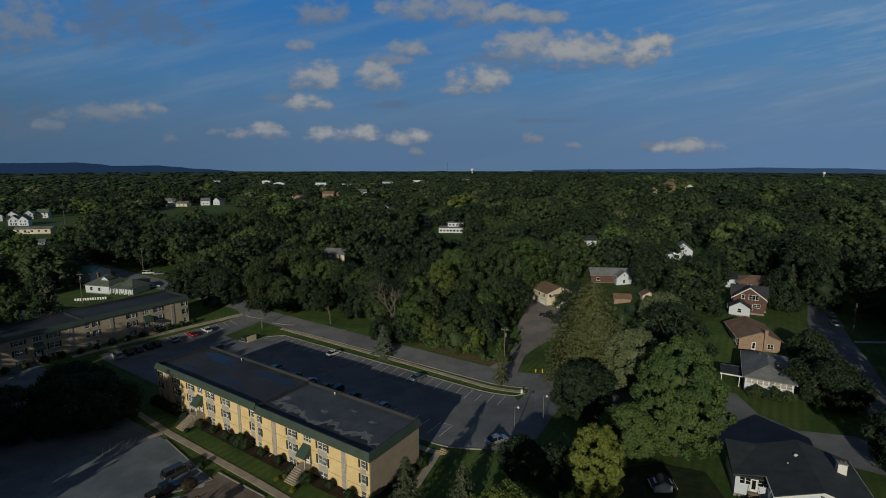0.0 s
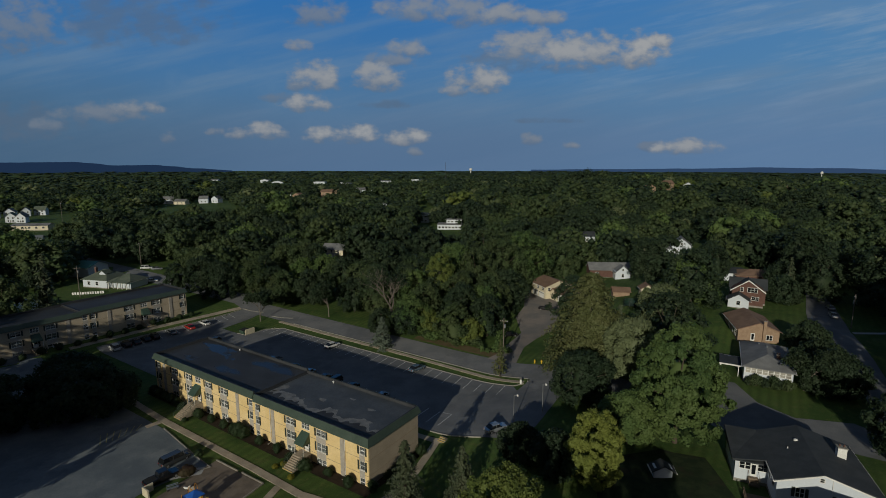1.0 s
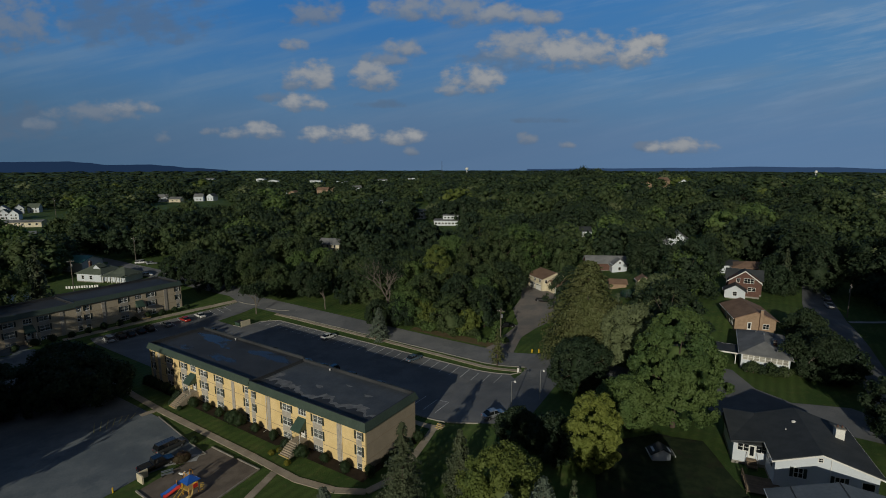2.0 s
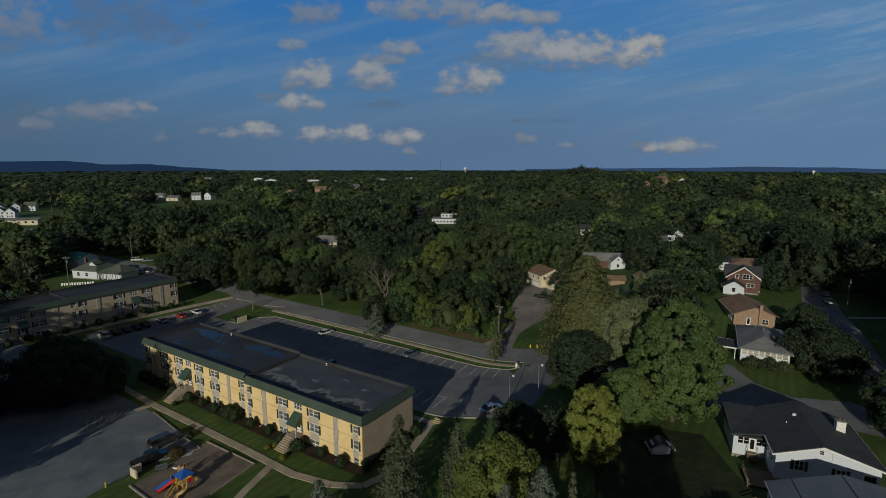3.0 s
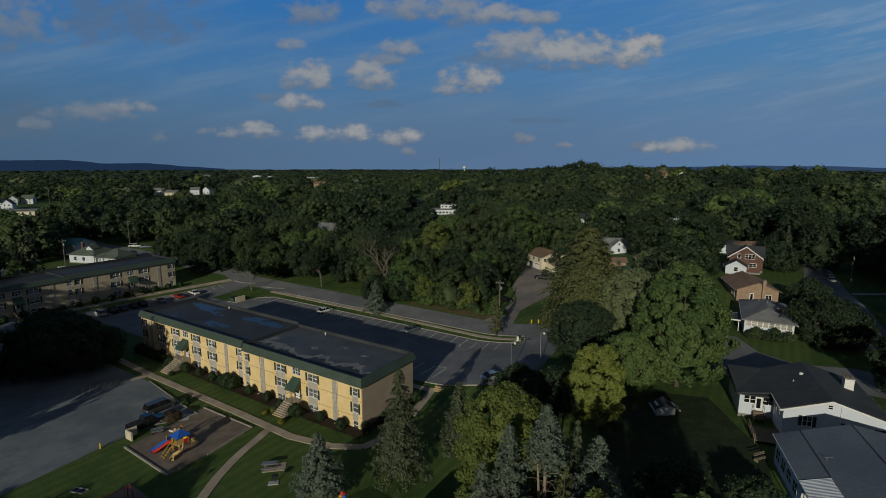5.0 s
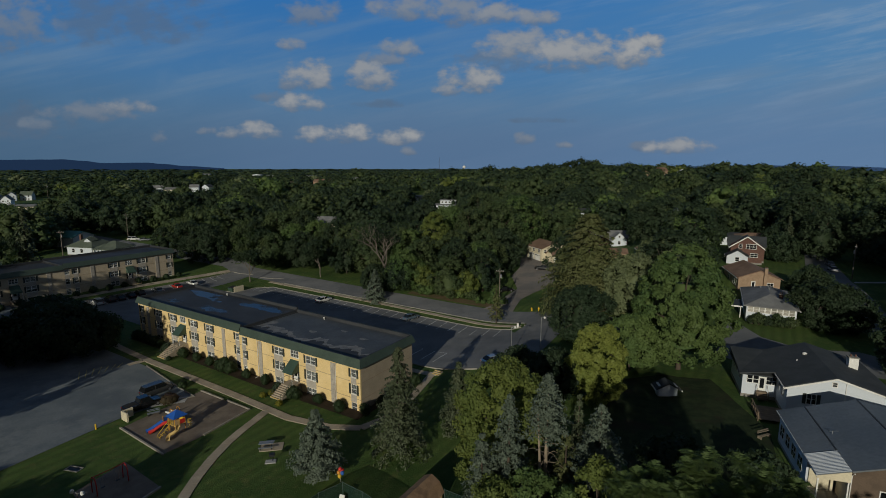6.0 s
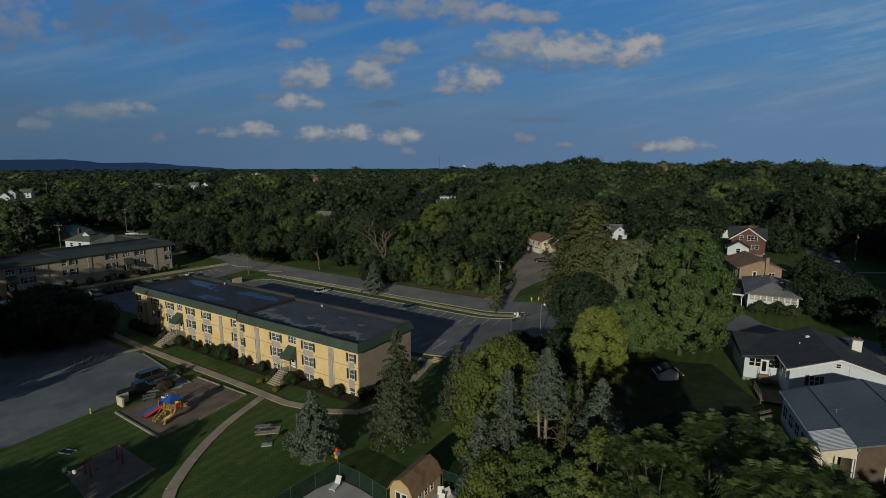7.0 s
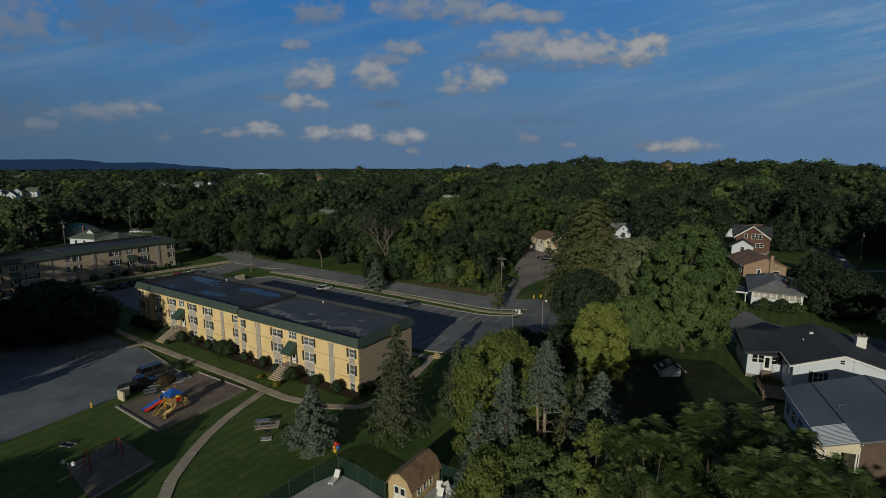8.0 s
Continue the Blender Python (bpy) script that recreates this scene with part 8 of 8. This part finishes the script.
for y in (-1.9, 1.9):
    part("arch", Shape().tube([(-0.75, y, -0.2), (-0.7, y, 1.7), (-0.45, y, 2.3), (0, y, 2.5), (0.45, y, 2.3), (0.7, y, 1.7), (0.75, y, -0.2)], 0.07, 8), RED, swing, "red arched leg frame", True)
part("top_bar", Shape().tube([(0, -1.9, 2.5), (0, 1.9, 2.5)], 0.05, 8), RED, swing)
for y in (-0.9, 0.9):
    part("swing_seat", Shape().block(-0.12, 0.12, y - 0.25, y + 0.25, 0.5, 0.54, 0.01), IRON, swing)
    for q in (-0.25, 0.25):
        part("chain", Shape().tube([(0, y + q, 0.52), (0, y + q * 0.8, 2.5)], 0.015, 5), STEEL, swing)
drain = thing("drain_grate", on_site(-20.3, -30.4, 20), "dark rectangular drain with concrete rim in the lawn", "drain")
part("rim", Shape().box(-1.0, 1.0, -0.5, -0.36, -0.05, 0.1).box(-1.0, 1.0, 0.36, 0.5, -0.05, 0.1).box(-1.0, -0.86, -0.36, 0.36, -0.05, 0.1).box(0.86, 1.0, -0.36, 0.36, -0.05, 0.06), KERB, drain)
part("grate", Shape().box(-0.86, 0.86, -0.36, 0.36, -0.04, 0.03), IRON, drain)


def lamp_post(m, tall, heads, label):
    top = thing("street_lamp", m, label, "street lamp")
    part("pole", Shape().tube([(0, 0, -0.1), (0, 0, tall)], [0.09, 0.06], 8), POLE_WOOD if heads == 2 else STEEL, top)
    for sgn in ((-1, 1) if heads == 2 else (-1,)):
        a = part("arm", Shape().tube([(0, 0, tall - 0.1), (sgn * 0.55, 0, tall + 0.1)], 0.03, 6), STEEL, top)
        part("lamp_head", Shape().tube([(sgn * 0.5, 0, tall + 0.22), (sgn * 0.62, 0, tall + 0.08), (sgn * 0.72, 0, tall - 0.12)], [0.07, 0.2, 0.16], 10), WHITE, top, "pale lamp head")
    return top


lamp_post(on_site(-6.4, -35.0, 20), 4.9, 2, "wooden lamp post with two pale heads by the swings")
lamp_post(on_site(12.4, 27.2, 200), 5.6, 1, "grey metal lamp post in the car park")
lamp_post(on_site(15.8, 33.0, 180), 6.0, 1, "grey metal lamp post at the car park edge")


def utility_pole(m, tall, label="grey wooden utility pole with crossarm"):
    top = thing("utility_pole", m, label, "utility pole", "utility poles")
    part("pole", Shape().tube([(0, 0, -0.5), (0, 0, tall)], [0.17, 0.11], 9), POLE_WOOD, top)
    part("crossarm", Shape().box(-1.1, 1.1, -0.07, 0.07, tall - 0.9, tall - 0.75), POLE_WOOD, top)
    for x in (-0.95, -0.45, 0.45, 0.95):
        part("insulator", Shape().tube([(x, 0, tall - 0.75), (x, 0, tall - 0.58)], 0.05, 6), WHITE, top)
    part("transformer", Shape().tube([(0.3, 0.1, tall - 2.6), (0.3, 0.1, tall - 1.7)], 0.22, 10), STEEL, top)
    return top


utility_pole(on_site(-7.0, 61.5, 10), 9.5)
utility_pole(pose(-136, 183, 2.4, 0, 0, 30), 12)
utility_pole(pose(-143, 234, 2.6, 0, 0, 60), 13)
utility_pole(pose(112.4, 131.6, height_world(112.4, 131.6), 0, 0, 60), 9.5)
laid("pavement", [(70.6, 113.0), (76.5, 116.6), (84, 122), (84.8, 120.9), (77.2, 115.4), (71.0, 111.6)], 0.085, POOL_DECK, "pale concrete path from the street", "path")
utility_pole(pose(-312, 411, height_world(-312, 411), 0, 0, 20), 17)

# dumpster and its screen, white screen by the playground
screen = thing("bin_screen", on_site(-80.6, 36.0, 0), "pale block screen wall round the bins", "wall")
part("wall", Shape().block(-0.2, 0.0, -1.6, 1.6, -0.1, 1.7, 0.03), CREAM, screen)
bins = thing("dumpster", on_site(-82.4, 35.2, 0), "dark green steel dumpster with black lid", "dumpster")
part("body", Shape().add([(-1.0, -0.9, 0.15), (1.0, -0.9, 0.15), (1.0, 0.8, 0.15), (-1.0, 0.8, 0.15), (-1.0, -1.1, 1.25), (1.0, -1.1, 1.25), (1.0, 0.9, 1.45), (-1.0, 0.9, 1.45)], [(3, 2, 1, 0), (0, 1, 5, 4), (1, 2, 6, 5), (2, 3, 7, 6), (3, 0, 4, 7), (4, 5, 6, 7)]), GREEN_AWNING, bins)
part("lid", Shape().add([(-1.02, -1.12, 1.27), (1.02, -1.12, 1.27), (1.02, 0.92, 1.47), (-1.02, 0.92, 1.47), (-1.02, -1.12, 1.32), (1.02, -1.12, 1.32), (1.02, 0.92, 1.52), (-1.02, 0.92, 1.52)], [(4, 5, 6, 7), (0, 1, 5, 4), (1, 2, 6, 5), (2, 3, 7, 6), (3, 0, 4, 7)]), RUBBER, bins)
wall2 = thing("bin_screen", on_site(-27.6, -20.9, 0), "small pale block screen wall beside the playground", "wall")
part("wall", Shape().block(-0.9, 0.8, -0.12, 0.12, -0.1, 1.35, 0.03), CREAM, wall2)
part("wall", Shape().block(-0.9, -0.7, 0.13, 1.5, -0.1, 1.35, 0.03), CREAM, wall2)

# picnic table, grill
table = thing("picnic_table", on_site(-4.1, -14.2, 43), "grey weathered picnic table on the lawn", "table")
for k in range(5):
    part("board", Shape().box(-0.95, 0.95, -0.4 + 0.16 * k, -0.26 + 0.16 * k, 0.72, 0.77), STEEL, table)
for y in (-0.85, 0.75):
    part("bench", Shape().box(-0.95, 0.95, y - 0.13, y + 0.15, 0.42, 0.47), STEEL, table)
for x in (-0.7, 0.7):
    part("leg", Shape().tube([(x, -0.8, 0), (x, -0.1, 0.72)], 0.04, 6).tube([(x, 0.8, 0), (x, 0.1, 0.72)], 0.04, 6).tube([(x, -0.85, 0.42), (x, 0.85, 0.42)], 0.035, 6), IRON, table)
pad = thing("concrete_pad", on_site(-3.75, -13.9, 43), "flat grey concrete pad under the picnic table", "slab")
part("slab", Shape().block(-1.3, 1.7, -0.95, 0.95, -0.1, 0.07, 0.02), CONCRETE, pad)
grill = thing("grill", on_site(-0.9, -16.1, 43), "black park grill on a pale slab", "grill")
part("slab", Shape().block(-0.65, 0.65, -0.4, 0.4, -0.1, 0.12, 0.02), POOL_DECK, grill)
part("post", Shape().tube([(0.2, 0.1, 0), (0.2, 0.1, 0.8)], 0.05, 6), IRON, grill)
part("firebox", Shape().block(-0.15, 0.55, -0.2, 0.4, 0.8, 1.08, 0.02), IRON, grill)

# ---------------------------------------------------------------- pool yard
laid("pool_deck", [(11.9, -16.4), (14.8, -16.4), (19.1, -17.0), (22.4, -17.0), (22.4, -11.4), (27.6, -12.2), (28.4, -30), (18, -46), (10, -40), (10.7, -23), (11.0, -19)], 0.09, POOL_DECK, "pale concrete pool deck inside the fence", "terrace")
MESH = bpy.data.materials.new("green chain link")
MESH.use_nodes = True
N = Nodes(MESH.node_tree)
wire, clear = N.add("ShaderNodeBsdfPrincipled", Roughness=0.6), N.add("ShaderNodeBsdfTransparent")
wire.inputs["Base Color"].default_value = (0.010, 0.036, 0.027, 1)
mixer = N.add("ShaderNodeMixShader", Fac=0.55)
N.link(clear.outputs[0], mixer.inputs[1])
N.link(wire.outputs[0], mixer.inputs[2])
N.link(mixer.outputs[0], N.add("ShaderNodeOutputMaterial").inputs[0])


def link_fence(line, label, tall=1.9):
    top = thing("chain_link_fence", pose(0, 0, 0), label, "fence")
    for (xa, ya), (xb, yb) in zip(line[:-1], line[1:]):
        d = math.hypot(xb - xa, yb - ya)
        n = max(1, round(d / 2.6))
        for i in range(n):
            p, q = [(xa + (xb - xa) * k / n, ya + (yb - ya) * k / n) for k in (i, i + 1)]
            (ax, ay), (bx_, by_) = to_world(*p), to_world(*q)
            za, zb = height(*p) + 0.05, height(*q) + 0.05
            part("mesh_panel", Shape().add([(ax, ay, za), (bx_, by_, zb), (bx_, by_, zb + tall), (ax, ay, za + tall)], [(0, 1, 2, 3)]), MESH, top)
            part("post", Shape().tube([(ax, ay, za - 0.2), (ax, ay, za + tall + 0.1)], 0.04, 6), GREEN_METAL, top)
            part("top_rail", Shape().tube([(ax, ay, za + tall), (bx_, by_, zb + tall)], 0.025, 6), GREEN_METAL, top)
    p = to_world(*line[-1])
    part("post", Shape().tube([(*p, height(*line[-1]) - 0.2), (*p, height(*line[-1]) + tall + 0.15)], 0.04, 6), GREEN_METAL, top)


link_fence([(9.8, -34), (10.6, -22.1), (10.9, -19.0), (11.8, -16.2), (14.8, -16.25), (19.1, -16.9)], "green chain-link pool fence on the lawn")
link_fence([(22.4, -11.3), (27.8, -12.0), (28.6, -24)], "green chain-link pool fence beside the shed")
barn = thing("garden_shed", on_site(19.3, -16.6, 0), "tan wooden shed with brown gambrel roof", "shed")
prof = [(0, 0), (3.0, 0), (3.0, 2.0), (2.45, 2.95), (1.5, 3.45), (0.55, 2.95), (0, 2.0)]
b = Shape()
b.add([(x, 0, z) for x, z in prof] + [(x, 5.0, z) for x, z in prof], [tuple(range(7)), tuple(range(13, 6, -1))] + [(i, 7 + i, 7 + (i + 1) % 7, (i + 1) % 7) for i in range(7)])
part("wall", b, surface("tan shed boards", (0.50, 0.37, 0.19), (0.42, 0.31, 0.16), 0.8, 0.8, 0, 0.2, 10), barn)
rp = [(3.18, 1.88), (2.53, 3.02), (1.5, 3.56), (0.47, 3.02), (-0.18, 1.88)]
r = Shape()
r.add([(x, -0.2, z) for x, z in rp] + [(x, 5.2, z) for x, z in rp] + [(1.5 + (x - 1.5) * 0.97, -0.2, z - 0.09) for x, z in rp] + [(1.5 + (x - 1.5) * 0.97, 5.2, z - 0.09) for x, z in rp],
      [(i, i + 1, 6 + i, 5 + i) for i in range(4)] + [(10 + i, 15 + i, 16 + i, 11 + i) for i in range(4)] + [(i, 10 + i, 11 + i, i + 1) for i in range(4)] + [(5 + i, 6 + i, 16 + i, 15 + i) for i in range(4)] + [(0, 5, 15, 10), (4, 14, 19, 9)])
part("roof", r, surface("brown shed shingles", (0.20, 0.125, 0.075), (0.26, 0.165, 0.10), 1.6, 0.9, 0, 0.5, 7, c3=(0.15, 0.095, 0.06)), barn, "brown shingle gambrel roof")
for x0 in (0.75, 1.52):
    d = part("door", Shape().box(x0, x0 + 0.74, -0.05, 0.0, 0.1, 2.0), WHITE, barn, "white cross-braced door")
    part("pane", Shape().box(x0 + 0.12, x0 + 0.62, -0.06, -0.052, 1.15, 1.85), CAR_GLASS, d)
    for za, zb in ((0.25, 1.0), (1.0, 0.25)):
        part("brace", Shape().tube([(x0 + 0.1, -0.07, za), (x0 + 0.64, -0.07, zb)], 0.03, 4), CREAM, d)
for y0 in (1.2, 2.2, 3.3):
    small_window(barn, "r", 3.0, y0, 1.0, 0.45, 0.7)
bal = thing("balloons", on_site(11.6, -16.3, 0), "bunch of red yellow and blue balloons on the fence", "balloons")
for x, y, z, c in ((0, 0, 3.55, RED), (0.28, 0.05, 3.15, BLUE), (-0.25, 0.0, 3.05, ORANGE), (0.02, -0.15, 2.78, YELLOW), (0.05, 0.25, 3.3, RED)):
    part("balloon", Shape().tube([(x, y, z - 0.27), (x, y, z - 0.2), (x, y, z - 0.05), (x, y, z + 0.12), (x, y, z + 0.22), (x, y, z + 0.26)], [0.03, 0.12, 0.22, 0.22, 0.13, 0.03], 12), c, bal, smooth=True)
part("string", Shape().tube([(0, 0, 2.0), (0, 0, 3.3)], 0.01, 4), WHITE, bal)
chair = thing("lounge_chair", on_site(12.6, -17.6, 12), "white pool lounge chair on the deck", "chair")
part("seat", Shape().block(-0.32, 0.32, -0.9, 0.2, 0.34, 0.42, 0.02), WHITE, chair)
part("backrest", Shape().add([(-0.32, 0.2, 0.38), (0.32, 0.2, 0.38), (0.32, 0.65, 1.1), (-0.32, 0.65, 1.1), (-0.32, 0.27, 0.34), (0.32, 0.27, 0.34), (0.32, 0.72, 1.06), (-0.32, 0.72, 1.06)], [(0, 1, 2, 3), (7, 6, 5, 4), (0, 3, 7, 4), (1, 5, 6, 2), (3, 2, 6, 7)]), WHITE, chair)
for x in (-0.28, 0.28):
    for y in (-0.8, 0.15):
        part("leg", Shape().tube([(x, y, 0.05), (x, y, 0.36)], 0.03, 6), WHITE, chair)
for i, (x, y, a) in enumerate(((23.6, -13.6, 30), (24.6, -13.2, 70), (24.2, -14.6, 10))):
    copy_thing(chair, on_site(x, y, a, 0.08))
tagged(chair, group="pool chairs")

# yellow edged steps, hydrants, sign posts
steps = thing("garden_steps", on_site(2.4, 17.4, 0), "concrete steps with yellow painted edges", "steps")
for k in range(3):
    s = part("step", Shape().block(-0.1 - 0.7, 0.7, -0.2 + 0.4 * k, 0.2 + 0.4 * k, -0.2, 0.15 + 0.17 * k, 0.02), CONCRETE, steps)
    part("edge", Shape().box(-0.79, 0.69, -0.206 + 0.4 * k, -0.12 + 0.4 * k, 0.10 + 0.17 * k, 0.157 + 0.17 * k), SAFETY, s)
for x, y in ((3.8, 57.4), (5.6, 57.4)):
    h = thing("fire_hydrant", on_site(x, y, 0), "yellow fire hydrant on the grass", "hydrant", "hydrants")
    part("barrel", Shape().tube([(0, 0, 0), (0, 0, 0.1), (0, 0, 0.75), (0, 0, 0.95)], [0.22, 0.15, 0.15, 0.05], 10), SAFETY, h)
    part("outlet", Shape().tube([(-0.26, 0, 0.55), (0.26, 0, 0.55)], 0.07, 8), SAFETY, h)
post = thing("sign_post", on_site(5.2, 46.2, 20), "white square post at the verge end", "post")
part("post", Shape().block(-0.22, 0.22, -0.22, 0.22, -0.1, 1.1, 0.04), WHITE, post)
part("cap", Shape().block(-0.28, 0.28, -0.28, 0.28, 1.1, 1.2, 0.04), KERB, post)
tramp = thing("trampoline", pose(59.5, 152.5, height_world(59.5, 152.5), 0, 0, 0), "black round trampoline with net in a yard", "trampoline")
part("mat", Shape().tube([(0, 0, 0.8), (0, 0, 0.86)], 2.1, 20), RUBBER, tramp)
for k in range(6):
    a = math.pi * k / 3
    part("pole", Shape().tube([(2.1 * math.cos(a), 2.1 * math.sin(a), 0), (2.1 * math.cos(a), 2.1 * math.sin(a), 2.5)], 0.05, 6), IRON, tramp)
part("net", Shape().add([(2.1 * math.cos(math.pi * k / 10), 2.1 * math.sin(math.pi * k / 10), z) for z in (0.85, 2.4) for k in range(20)], [(k, (k + 1) % 20, 20 + (k + 1) % 20, 20 + k) for k in range(20)]), MESH, tramp)

# far landmarks
tower = thing("water_tower", pose(190, 3300, -15), "white water tower on the horizon", "water tower")
part("tank", Shape().tube([(0, 0, 28), (0, 0, 33), (0, 0, 41), (0, 0, 45)], [6, 10, 10, 3], 16), WHITE, tower)
part("leg", Shape().tube([(0, 0, -5), (0, 0, 29)], 3.0, 10), WHITE, tower)
tower = thing("water_tower", pose(1980, 2630, -20), "small white water tower on the horizon", "water tower")
part("tank", Shape().tube([(0, 0, 24), (0, 0, 27), (0, 0, 35), (0, 0, 38)], [3, 6.5, 6.5, 2], 16), WHITE, tower)
part("leg", Shape().tube([(0, 0, -5), (0, 0, 25)], 1.6, 10), WHITE, tower)
mast = thing("radio_mast", pose(15, 1800, 0), "thin steel radio mast above the woods", "mast")
part("mast", Shape().tube([(0, 0, 0), (0, 0, 62)], [1.2, 0.8], 4), IRON, mast)
